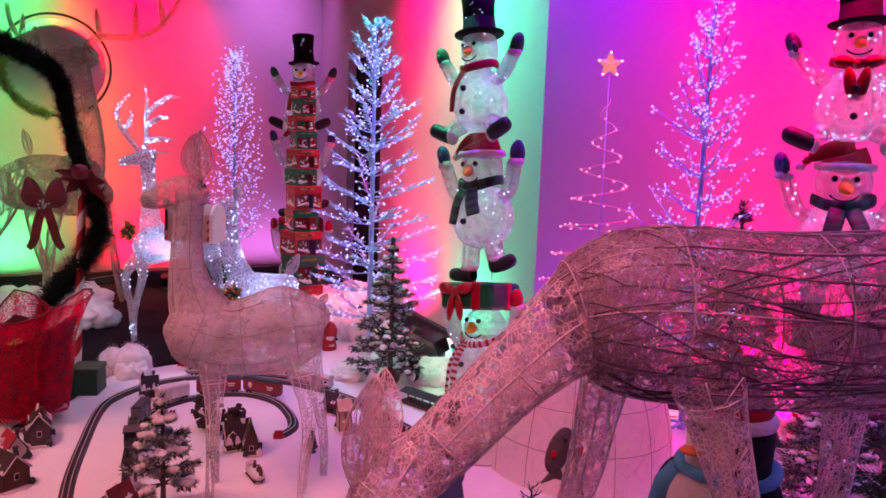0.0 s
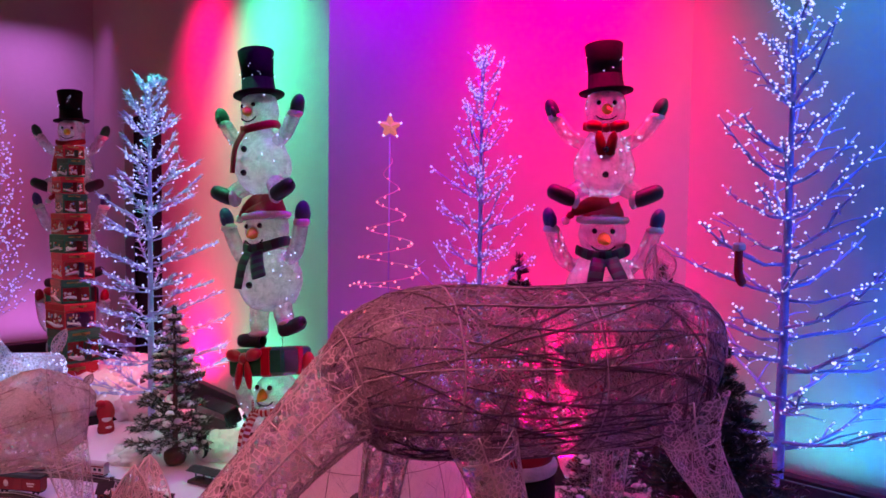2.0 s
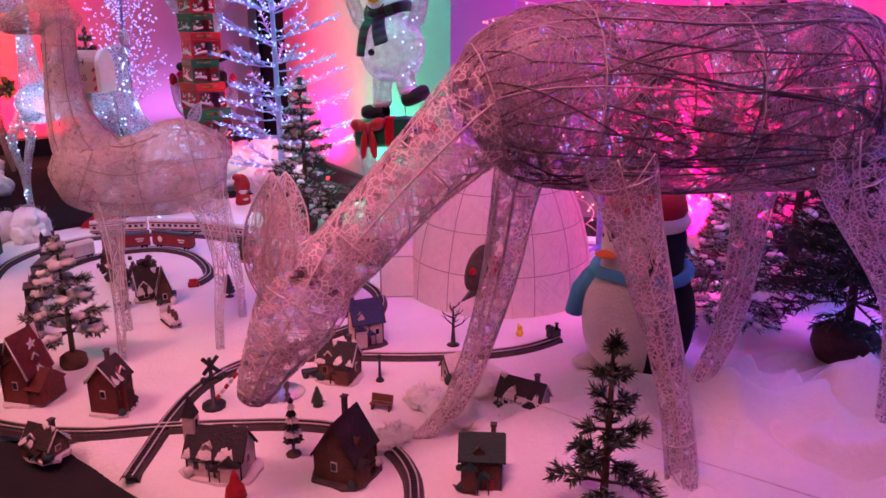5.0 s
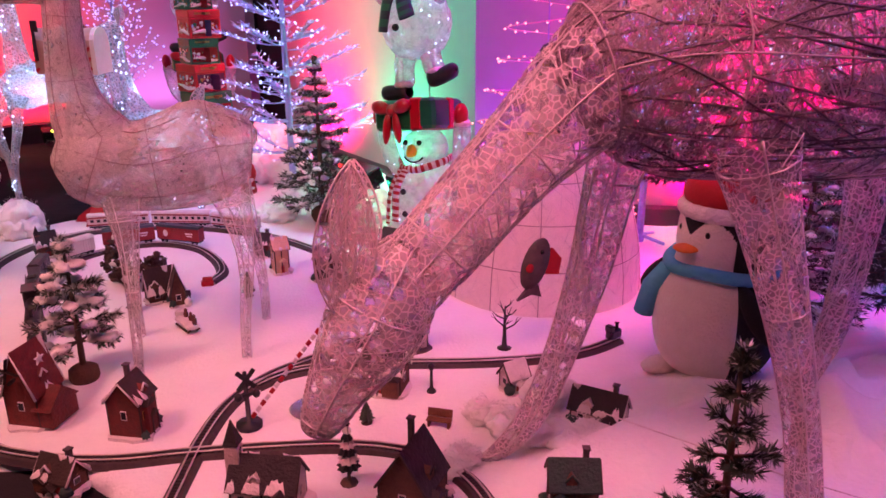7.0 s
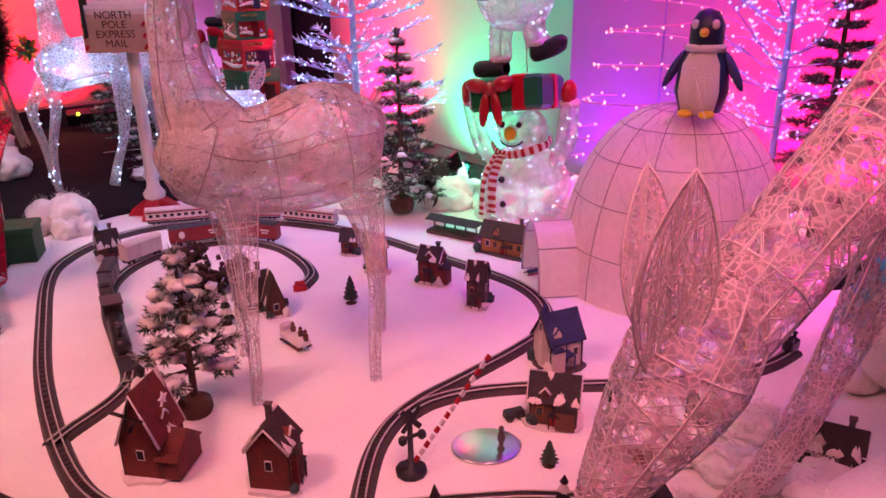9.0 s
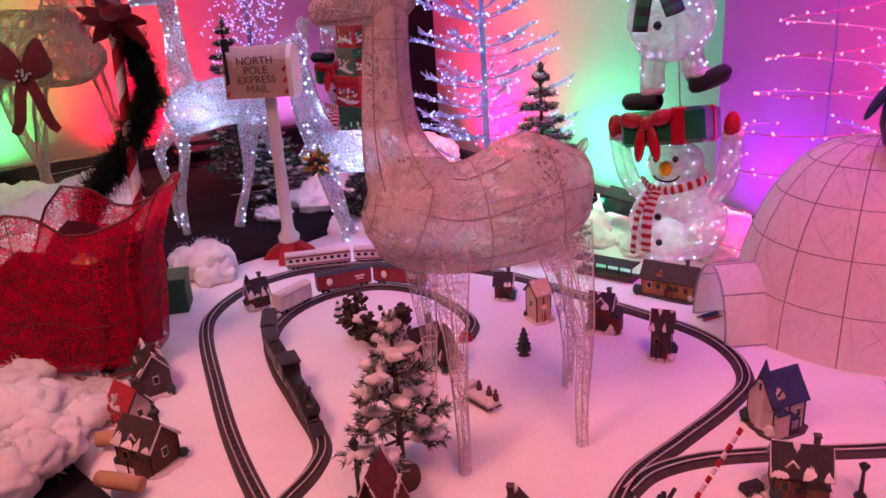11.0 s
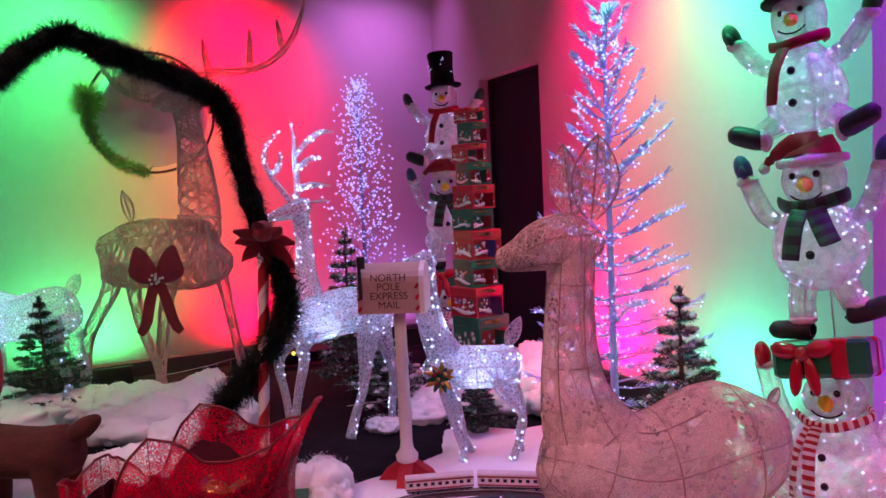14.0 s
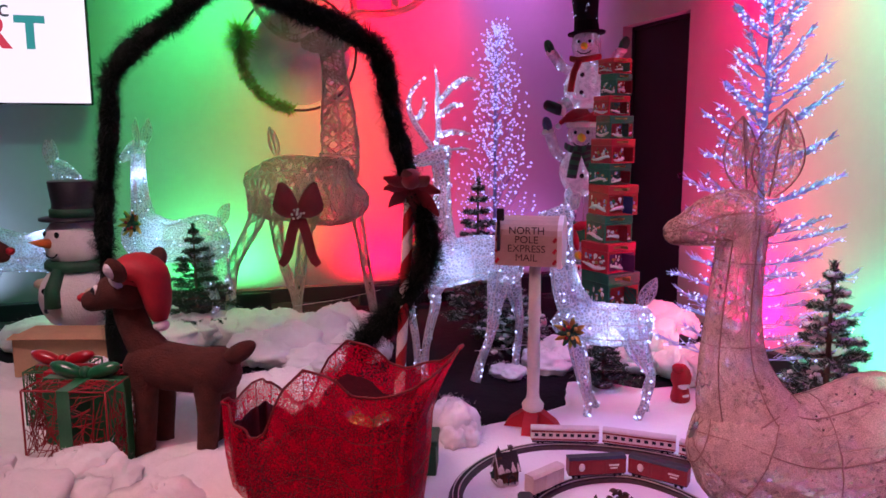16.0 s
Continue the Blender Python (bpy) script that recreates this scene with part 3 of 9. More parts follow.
def wire_deer(label, loc, yaw, style, P, group="", scale=1.0, antlers=None, seed=1):
    """P holds the rows of body, neck, head, legs, ears and tail, the animal looking along +x."""
    st = STYLES[style]
    rg = random.Random(seed)
    top = thing("wire_deer", label, "deer figure", loc, yaw, group)
    top.scale = (scale,) * 3
    n = st["dens"]

    def limb(name, rows, threads, bulbs, ribs, rails, nu=14, nv=12, swing=2.2):
        mb, R = wound(rows, int(threads * n * (1.35 if name != "body" and "limb_r" in st else 1)), st["r"] if name == "body" else st.get("limb_r", st["r"]), nu, nv, rg.randrange(9999), st["shell"], ribs, rails, st["rib"], st.get("swing", swing))
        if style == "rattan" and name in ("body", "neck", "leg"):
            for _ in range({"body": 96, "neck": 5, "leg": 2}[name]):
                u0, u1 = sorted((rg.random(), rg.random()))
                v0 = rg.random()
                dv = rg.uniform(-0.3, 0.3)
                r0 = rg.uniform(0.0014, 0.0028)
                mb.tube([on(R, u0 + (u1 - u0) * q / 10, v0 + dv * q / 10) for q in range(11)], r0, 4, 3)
        if st["bulbs"]:
            sprinkle(mb, R, int(bulbs * st["bulbs"]), rg)
        return part(name, mb, st["mats"], top)
    body = limb("body", P["body"], 190 if style == "rattan" else 330, 75, 5, 8, 20, 18)
    # the body takes the shaded copies of thread and web
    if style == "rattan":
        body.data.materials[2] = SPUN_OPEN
        body.data.materials[0] = body.data.materials[1] = RATTAN_SHADED
    neck = limb("neck", P["neck"], 75 if style == "rattan" else 150, 34, 3, 6, 14, 14)
    if style == "rattan":
        neck.data.materials[1], neck.data.materials[2], neck.data.materials[3] = RATTAN, SPUN_PALE, RATTAN_SHADED
    head = limb("head", P["head"], 60 if style == "rattan" else 120, 18, 2, 6, 12, 12)
    for rows in P["legs"]:
        leg = limb("leg", rows, 26 if style == "pearl" else 42 if style == "rattan" else 95, 16, 3, 4, 14, 10)
        if style == "rattan":
            for ob in (head, leg):
                ob.data.materials[1], ob.data.materials[2], ob.data.materials[3] = RATTAN, SPUN_PALE, RATTAN
        if style == "pearl":
            head.data.materials[2] = SPUN_LEG
            leg.data.materials[2] = SPUN_SHIN
            leg.data.materials[1] = FRAMEWIRE
    if "tail" in P:
        mb = MB()
        G = leaf_ear(mb, *P["tail"], (0, 1, 0), st["rib"], int(30 * n), rg)
        if st["shell"]:
            mb.grid(G, 2)
        part("tail", mb, st["mats"], top)
    for e in P["ears"]:
        mb = MB()
        G = leaf_ear(mb, *e, st["rib"] * (1.15 if style == "pearl" else 1), int(70 * n), rg)
        if st["shell"]:
            mb.grid(G, 2)
        ear = part("ear", mb, st["mats"], top)
        if style == "rattan":
            ear.data.materials[1], ear.data.materials[2] = RATTAN, SPUN_PALE
        if style == "pearl":
            ear.data.materials[2] = SPUN_LEG
    for rows_list in antlers or ():
        mb = MB()
        for rows in rows_list:
            sub, R = wound([(*r[:3], r[3], r[3]) for r in rows], int(26 * max(n, 0.7)), st["r"], 10, 8, rg.randrange(9999), st["shell"], 2, 3, st["rib"] * 0.7)
            if st["bulbs"] > 0.5:
                sprinkle(sub, R, 14, rg, 0.008)
            o = len(mb.v)
            mb.v += sub.v
            mb.f += [tuple(i + o for i in f) for f in sub.f]
            mb.mi += sub.mi
            mb.sm += sub.sm
        part("antler", mb, st["mats"], top)
    return top


# grazing doe of pale rattan, her head down over the village
DOE = dict(
    body=[(-0.515, 0, 0.84, 0.01, 0.02), (-0.498, 0, 0.86, 0.09, 0.145), (-0.45, 0, 0.88, 0.14, 0.195), (-0.36, 0, 0.903, 0.165, 0.215), (-0.2, 0, 0.905, 0.175, 0.208), (0.0, 0, 0.904, 0.175, 0.203),
          (0.2, 0, 0.92, 0.17, 0.20), (0.33, 0, 0.922, 0.145, 0.185), (0.43, 0, 0.91, 0.10, 0.14), (0.48, 0, 0.89, 0.04, 0.06)],
    neck=[(0.32, 0, 0.94, 0.115, 0.155), (0.42, 0, 0.905, 0.095, 0.122), (0.51, 0, 0.835, 0.078, 0.095), (0.61, 0.005, 0.742, 0.068, 0.080), (0.70, 0.01, 0.65, 0.066, 0.077), (0.78, 0.015, 0.572, 0.066, 0.073)],
    head=[(0.765, 0.02, 0.64, 0.04, 0.045), (0.795, 0.02, 0.59, 0.074, 0.082), (0.83, 0.02, 0.515, 0.08, 0.096), (0.87, 0.02, 0.452, 0.068, 0.078), (0.908, 0.02, 0.39, 0.052, 0.057), (0.935, 0.02, 0.337, 0.040, 0.042), (0.948, 0.02, 0.312, 0.028, 0.03), (0.951, 0.02, 0.304, 0.008, 0.008)],
    legs=[
        [(0.285, -0.12, 0.81, 0.066, 0.08), (0.315, -0.13, 0.70, 0.051, 0.056), (0.333, -0.16, 0.505, 0.044, 0.047), (0.375, -0.19, 0.30, 0.034, 0.037), (0.43, -0.215, 0.12, 0.03, 0.033), (0.50, -0.24, 0.022, 0.020, 0.022), (0.545, -0.247, 0.004, 0.008, 0.008)],
        [(0.19, 0.115, 0.83, 0.08, 0.09), (0.155, 0.12, 0.72, 0.062, 0.064), (0.085, 0.14, 0.49, 0.041, 0.043), (0.02, 0.155, 0.25, 0.033, 0.036), (-0.015, 0.175, 0.0, 0.036, 0.04)],
        [(-0.335, -0.11, 0.82, 0.085, 0.11), (-0.325, -0.12, 0.66, 0.05, 0.058), (-0.326, -0.13, 0.45, 0.036, 0.042), (-0.305, -0.14, 0.25, 0.03, 0.036), (-0.228, -0.16, 0.06, 0.022, 0.026), (-0.20, -0.165, 0.005, 0.02, 0.02)],
        [(-0.38, 0.11, 0.84, 0.085, 0.12), (-0.40, 0.12, 0.71, 0.06, 0.068), (-0.515, 0.12, 0.54, 0.042, 0.046), (-0.595, 0.12, 0.40, 0.036, 0.04), (-0.63, 0.11, 0.21, 0.03, 0.033), (-0.66, 0.09, 0.0, 0.026, 0.03)],
    ],
    ears=[((0.897, 0.05, 0.545), (0.872, 0.06, 0.806), 0.054, (0.1, 1, 0.1)), ((0.862, -0.05, 0.56), (0.842, -0.09, 0.775), 0.054, (-0.3, 1, 0.2))],
    tail=((-0.375, 0, 1.10), (-0.36, 0.0, 1.205), 0.055),
)
wire_deer("grazing doe figure of wound mauve-white rattan, head lowered", (0.73, 1.95, 0.0), 190, "rattan", DOE, seed=3)


def standing(length, back, belly, top, reach, ear=0.17, width=0.12, neck_x=None, legs_out=0.03):
    """Rows for a standing deer of that body length and those heights."""
    h = length / 2
    c, b = (back + belly) / 2, (back - belly) / 2
    nx = h * 0.72 if neck_x is None else neck_x
    z = lambda f: back + (top - back) * f
    P = dict(
        body=[(-h * 1.0, 0, c + b * 0.35, 0.01, 0.02), (-h * 0.93, 0, c + b * 0.25, width * 0.75, b * 0.75), (-h * 0.6, 0, c + b * 0.12, width, b * 1.05), (0, 0, c - b * 0.1, width * 0.95, b * 0.9),
              (h * 0.55, 0, c + b * 0.05, width * 0.98, b * 1.1), (h * 0.9, 0, c + b * 0.25, width * 0.7, b * 0.85), (h * 1.0, 0, c + b * 0.35, 0.03, b * 0.3)],
        neck=[(nx - width * 0.35, 0, c + b * 0.1, width * 0.72, width * 0.80), (nx - width * 0.1, 0, z(-0.02), width * 0.62, width * 0.72), (nx, 0, z(0.25), width * 0.48, width * 0.54), (nx + 0.005, 0, z(0.6), width * 0.40, width * 0.43), (nx, 0, z(0.97), width * 0.36, width * 0.38)],
        head=[(nx - 0.06, 0, top + 0.02, width * 0.2, width * 0.22), (nx - 0.01, 0, top + 0.03, width * 0.42, width * 0.46), (nx + reach * 0.45, 0, top - 0.005, width * 0.33, width * 0.37), (nx + reach * 0.9, 0, top - 0.05, width * 0.17, width * 0.19), (nx + reach, 0, top - 0.06, width * 0.06, width * 0.07)],
        legs=[], ears=[], tail=((-h * 0.93, 0, c + b * 0.75), (-h * 1.12, 0, c + b * 0.75 + ear * 0.75), ear * 0.26))
    for s in (-1, 1):
        y = s * width * 0.72
        P["legs"].append([(h * 0.6, y, c - b * 0.3, width * 0.42, width * 0.5), (h * 0.62, y, belly * 0.8, width * 0.3, width * 0.34), (h * 0.58, y, belly * 0.45, width * 0.2, width * 0.22), (h * 0.6, y + s * legs_out, belly * 0.2, width * 0.16, width * 0.18), (h * 0.56, y + s * legs_out * 2, 0.0, width * 0.13, width * 0.16)])
        P["legs"].append([(-h * 0.68, y, c, width * 0.5, width * 0.85), (-h * 0.78, y, belly * 0.82, width * 0.34, width * 0.45), (-h * 0.95, y, belly * 0.5, width * 0.2, width * 0.23), (-h * 0.86, y + s * legs_out, belly * 0.2, width * 0.16, width * 0.18), (-h * 0.84, y + s * legs_out * 2, 0.0, width * 0.13, width * 0.16)])
        P["ears"].append(((nx - 0.035, s * width * 0.25, top + width * 0.3), (nx - 0.05, s * (width * 0.25 + ear * 0.15), top + width * 0.3 + ear), ear * 0.21, (0.2, s * 1.0, 0)))
    return P


# fawn of spun pearl mesh over the railway
FAWN = dict(
    body=[(-0.296, 0, 0.62, 0.01, 0.02), (-0.283, 0, 0.625, 0.07, 0.08), (-0.24, 0, 0.62, 0.10, 0.115), (-0.16, 0, 0.612, 0.118, 0.156), (-0.06, 0, 0.588, 0.116, 0.144), (0.04, 0, 0.58, 0.112, 0.130), (0.12, 0, 0.60, 0.112, 0.132), (0.19, 0, 0.63, 0.095, 0.118), (0.235, 0, 0.64, 0.05, 0.07), (0.248, 0, 0.645, 0.012, 0.02)],
    neck=[(0.10, 0, 0.62, 0.10, 0.11), (0.15, 0, 0.70, 0.082, 0.094), (0.174, 0, 0.79, 0.060, 0.068), (0.178, 0, 0.88, 0.050, 0.055), (0.174, 0, 0.98, 0.045, 0.049), (0.165, 0, 1.09, 0.043, 0.047)],
    head=[(0.116, 0, 1.10, 0.03, 0.03), (0.14, 0, 1.086, 0.045, 0.053), (0.19, 0, 1.085, 0.046, 0.060), (0.235, 0, 1.08, 0.040, 0.052), (0.285, 0, 1.062, 0.030, 0.033), (0.318, 0, 1.057, 0.02, 0.022), (0.327, 0, 1.056, 0.006, 0.006)],
    legs=[
        [(0.09, 0.075, 0.52, 0.048, 0.058), (0.085, 0.09, 0.40, 0.031, 0.036), (0.09, 0.12, 0.24, 0.018, 0.020), (0.095, 0.15, 0.10, 0.013, 0.015), (0.10, 0.165, 0.0, 0.012, 0.014)],
        [(-0.20, 0.075, 0.54, 0.055, 0.075), (-0.225, 0.095, 0.42, 0.034, 0.044), (-0.235, 0.12, 0.28, 0.019, 0.023), (-0.215, 0.145, 0.12, 0.014, 0.016), (-0.207, 0.165, 0.0, 0.012, 0.014)],
        [(0.11, -0.07, 0.52, 0.048, 0.058), (0.11, -0.08, 0.40, 0.031, 0.036), (0.10, -0.09, 0.24, 0.018, 0.020), (0.10, -0.10, 0.10, 0.013, 0.015), (0.10, -0.11, 0.0, 0.012, 0.014)],
        [(-0.21, -0.07, 0.54, 0.055, 0.075), (-0.25, -0.08, 0.42, 0.034, 0.044), (-0.285, -0.09, 0.26, 0.019, 0.023), (-0.30, -0.10, 0.12, 0.014, 0.016), (-0.30, -0.11, 0.0, 0.012, 0.014)],
    ],
    ears=[((0.135, 0.03, 1.13), (0.125, 0.055, 1.296), 0.05, (0.25, 1.0, 0)), ((0.152, -0.03, 1.13), (0.158, -0.055, 1.285), 0.046, (0.25, -1.0, 0))],
    tail=((-0.275, 0, 0.70), (-0.30, 0, 0.735), 0.014),
)
wire_deer("standing fawn figure of pearly pink-white spun mesh on a wire frame", (-0.725, 2.81, 0.0), 194, "pearl", FAWN, seed=11)


# tall reindeer of tan rattan before the long wall, wearing a red bow
BIG = dict(
    body=[(-0.367, 0, 0.89, 0.01, 0.03), (-0.345, 0, 0.90, 0.10, 0.14), (-0.26, 0, 0.885, 0.14, 0.185), (-0.10, 0, 0.905, 0.145, 0.215), (0.10, 0, 0.885, 0.145, 0.22), (0.26, 0, 0.89, 0.135, 0.21), (0.345, 0, 0.90, 0.10, 0.16), (0.373, 0, 0.92, 0.03, 0.05)],
    neck=[(0.22, 0, 0.95, 0.125, 0.14), (0.245, 0, 1.15, 0.11, 0.128), (0.24, 0, 1.34, 0.10, 0.114), (0.228, 0, 1.55, 0.082, 0.085), (0.215, 0, 1.70, 0.075, 0.075), (0.19, 0, 1.82, 0.075, 0.08)],
    head=[(0.33, 0.05, 1.83, 0.03, 0.03), (0.27, 0.0, 1.83, 0.08, 0.085), (0.20, -0.10, 1.81, 0.075, 0.075), (0.12, -0.20, 1.78, 0.045, 0.045), (0.10, -0.24, 1.77, 0.012, 0.012)],
    ears=[], tail=((-0.172, 0, 1.11), (-0.215, 0.0, 1.295), 0.036),
    legs=[
        [(0.30, 0.08, 0.84, 0.05, 0.06), (0.337, 0.09, 0.66, 0.036, 0.037), (0.375, 0.10, 0.40, 0.030, 0.032), (0.413, 0.11, 0.14, 0.026, 0.027), (0.44, 0.12, 0.0, 0.026, 0.028)],
        [(0.10, -0.08, 0.82, 0.05, 0.06), (0.04, -0.10, 0.62, 0.04, 0.042), (0.0, -0.12, 0.36, 0.033, 0.035), (-0.02, -0.14, 0.15, 0.026, 0.028), (-0.03, -0.15, 0.0, 0.026, 0.028)],
        [(-0.27, -0.08, 0.86, 0.07, 0.09), (-0.30, -0.09, 0.69, 0.046, 0.052), (-0.44, -0.10, 0.45, 0.036, 0.04), (-0.475, -0.10, 0.25, 0.028, 0.03), (-0.50, -0.11, 0.0, 0.026, 0.028)],
        [(-0.22, 0.08, 0.84, 0.06, 0.075), (-0.23, 0.10, 0.66, 0.04, 0.045), (-0.20, 0.11, 0.42, 0.03, 0.032), (-0.13, 0.12, 0.20, 0.026, 0.028), (-0.10, 0.13, 0.0, 0.026, 0.028)],
    ],
)


def side_antler(beam, tines):
    """A branching antler: a thick curved beam and its tines, in the animal's own plane."""
    out = [[(x, 0.01 * i, z, 0.030 - 0.0035 * i) for i, (x, z) in enumerate(beam)]]
    for (x0, z0), (x1, z1) in tines:
        out.append([(x0, 0.02, z0, 0.022), (x0 * 0.45 + x1 * 0.55, 0.03, z0 * 0.5 + z1 * 0.5, 0.018), (x1, 0.03, z1, 0.006)])
    return out


wire_deer("tall reindeer figure of wound tan rattan with antlers", (-3.02, 5.72, 0.0), 4, "tan", BIG,
          antlers=[side_antler([(0.26, 1.90), (0.34, 1.98), (0.50, 1.98), (0.66, 2.00), (0.81, 2.09), (0.92, 2.27), (0.95, 2.42)], [((0.35, 1.98), (0.325, 2.18)), ((0.60, 1.99), (0.615, 2.23)), ((0.81, 2.09), (0.78, 2.28))]),
                   side_antler([(0.12, 1.88), (0.0, 1.84), (-0.11, 1.86), (-0.21, 1.93), (-0.29, 2.04), (-0.32, 2.20)], [((-0.09, 1.86), (-0.12, 2.04)), ((-0.21, 1.93), (-0.20, 2.12))])], seed=21)

# lit deer of white spun mesh
LITBUCK = dict(
    body=[(-0.262, 0, 0.59, 0.01, 0.03), (-0.245, 0, 0.59, 0.07, 0.10), (-0.19, 0, 0.605, 0.095, 0.118), (-0.06, 0, 0.625, 0.098, 0.116), (0.08, 0, 0.605, 0.096, 0.118), (0.18, 0, 0.575, 0.085, 0.108), (0.232, 0, 0.555, 0.05, 0.065), (0.246, 0, 0.55, 0.012, 0.02)],
    neck=[(0.12, 0, 0.60, 0.08, 0.095), (0.15, 0, 0.72, 0.062, 0.07), (0.155, 0, 0.85, 0.046, 0.05), (0.155, 0, 1.0, 0.040, 0.042), (0.165, 0, 1.12, 0.04, 0.044)],
    head=[(0.11, 0, 1.16, 0.02, 0.02), (0.14, 0, 1.155, 0.042, 0.046), (0.20, 0, 1.14, 0.04, 0.044), (0.27, 0, 1.12, 0.028, 0.030), (0.315, 0, 1.11, 0.018, 0.018), (0.325, 0, 1.11, 0.006, 0.006)],
    legs=[
        [(0.19, -0.06, 0.56, 0.045, 0.06), (0.27, -0.07, 0.46, 0.03, 0.034), (0.312, -0.07, 0.37, 0.023, 0.025), (0.285, -0.075, 0.20, 0.017, 0.019), (0.27, -0.08, 0.0, 0.016, 0.018)],
        [(0.17, 0.06, 0.56, 0.045, 0.06), (0.205, 0.07, 0.46, 0.03, 0.034), (0.20, 0.07, 0.40, 0.024, 0.026), (0.25, 0.075, 0.19, 0.017, 0.019), (0.255, 0.08, 0.0, 0.016, 0.018)],
        [(-0.15, 0.06, 0.58, 0.06, 0.085), (-0.115, 0.07, 0.46, 0.042, 0.05), (-0.085, 0.08, 0.25, 0.020, 0.023), (-0.03, 0.09, 0.10, 0.020, 0.022), (0.0, 0.10, 0.0, 0.022, 0.026)],
        [(-0.19, -0.06, 0.58, 0.06, 0.085), (-0.232, -0.07, 0.44, 0.04, 0.046), (-0.272, -0.075, 0.26, 0.019, 0.021), (-0.26, -0.08, 0.10, 0.017, 0.019), (-0.255, -0.085, 0.0, 0.018, 0.02)],
    ],
    ears=[((0.13, 0.03, 1.17), (0.03, 0.10, 1.175), 0.03, (0, 0.2, 1)), ((0.15, -0.03, 1.17), (0.18, -0.16, 1.18), 0.03, (0, 0.2, 1))],
    tail=((-0.25, 0, 0.66), (-0.30, 0, 0.75), 0.026),
)


def lit_antler(x, z, k, side, y):
    """A broad antler spread in the animal's own plane: a curved beam with three tines."""
    if side > 0:
        beams = [[(0.02, 0.0), (0.10, 0.11), (0.135, 0.19), (0.12, 0.27), (0.055, 0.335)], [(0.11, 0.13), (0.07, 0.16), (0.055, 0.24)]]
    else:
        beams = [[(-0.01, 0.0), (-0.025, 0.10), (-0.02, 0.20), (-0.025, 0.30), (-0.012, 0.41)], [(-0.02, 0.06), (-0.10, 0.075), (-0.19, 0.065)], [(-0.02, 0.15), (-0.09, 0.20), (-0.15, 0.21)], [(-0.022, 0.22), (-0.10, 0.30), (-0.16, 0.335), (-0.225, 0.335)]]
    out = []
    for b in beams:
        n = len(b) - 1
        out.append([(x + p[0] * k, y + 0.02 * i * side, z + p[1] * k, (0.013, 0.014, 0.012, 0.009, 0.003)[min(i + (4 - n if i == n else 0), 4)]) for i, p in enumerate(b)])
    return out


wire_deer("lit buck figure of white spun mesh with bulbs and antlers", (-1.79, 4.92, 0.0), 200, "lit", LITBUCK, group="lit white deer",
          antlers=[lit_antler(0.19, 1.185, 1.0, 1, 0.02), lit_antler(0.19, 1.185, 1.0, -1, -0.02)], seed=31)
LITFAWN = dict(
    body=[(-0.183, 0, 0.42, 0.01, 0.02), (-0.172, 0, 0.42, 0.05, 0.07), (-0.13, 0, 0.415, 0.078, 0.088), (-0.04, 0, 0.41, 0.085, 0.094), (0.06, 0, 0.41, 0.085, 0.096), (0.16, 0, 0.415, 0.078, 0.092), (0.225, 0, 0.43, 0.05, 0.065), (0.245, 0, 0.44, 0.012, 0.02)],
    neck=[(0.14, 0, 0.45, 0.07, 0.085), (0.185, 0, 0.54, 0.058, 0.07), (0.215, 0, 0.65, 0.048, 0.058), (0.222, 0, 0.78, 0.045, 0.05), (0.222, 0, 0.88, 0.042, 0.047)],
    head=[(0.17, 0, 0.90, 0.02, 0.02), (0.20, 0, 0.895, 0.042, 0.046), (0.25, 0, 0.885, 0.04, 0.044), (0.32, 0, 0.865, 0.026, 0.028), (0.36, 0, 0.855, 0.016, 0.016), (0.37, 0, 0.855, 0.006, 0.006)],
    legs=[[(0.15, s * 0.05, 0.40, 0.04, 0.05), (0.143, s * 0.06, 0.31, 0.034, 0.037), (0.11, s * 0.06, 0.166, 0.024, 0.027), (0.085, s * 0.06, 0.06, 0.016, 0.018), (0.07 + 0.02 * s, s * 0.06, 0.0, 0.016, 0.018)] for s in (-1, 1)]
    + [[(-0.10, s * 0.05, 0.42, 0.05, 0.07), (-0.118, s * 0.06, 0.33, 0.04, 0.054), (-0.182, s * 0.06, 0.204, 0.017, 0.019), (-0.165, s * 0.06, 0.10, 0.014, 0.016), (-0.148 + 0.02 * s, s * 0.06, 0.0, 0.016, 0.018)] for s in (-1, 1)],
    ears=[((0.18, 0.03, 0.93), (0.14, 0.10, 1.0), 0.03, (0.3, 0.4, 0)), ((0.19, -0.03, 0.93), (0.20, -0.10, 1.01), 0.03, (0.3, -0.4, 0))],
    tail=((-0.125, 0, 0.50), (-0.19, 0, 0.63), 0.034),
)
wire_deer("small lit fawn figure of white spun mesh with bulbs", (-1.10, 4.52, 0.0), 178, "lit", LITFAWN, group="lit white deer", seed=41)
LITDOE = standing(0.76, 0.73, 0.43, 1.14, 0.14, 0.18, 0.115, 0.25, 0.01)
wire_deer("lit doe figure of white spun mesh beside the spruce", (-3.82, 5.50, 0.0), 172, "lit", LITDOE, group="lit white deer", seed=51)
wire_deer("lit deer figure of white spun mesh near the wall screen", (-4.70, 5.25, 0.0), 20, "lit", LITDOE, group="lit white deer", scale=0.9, seed=61)
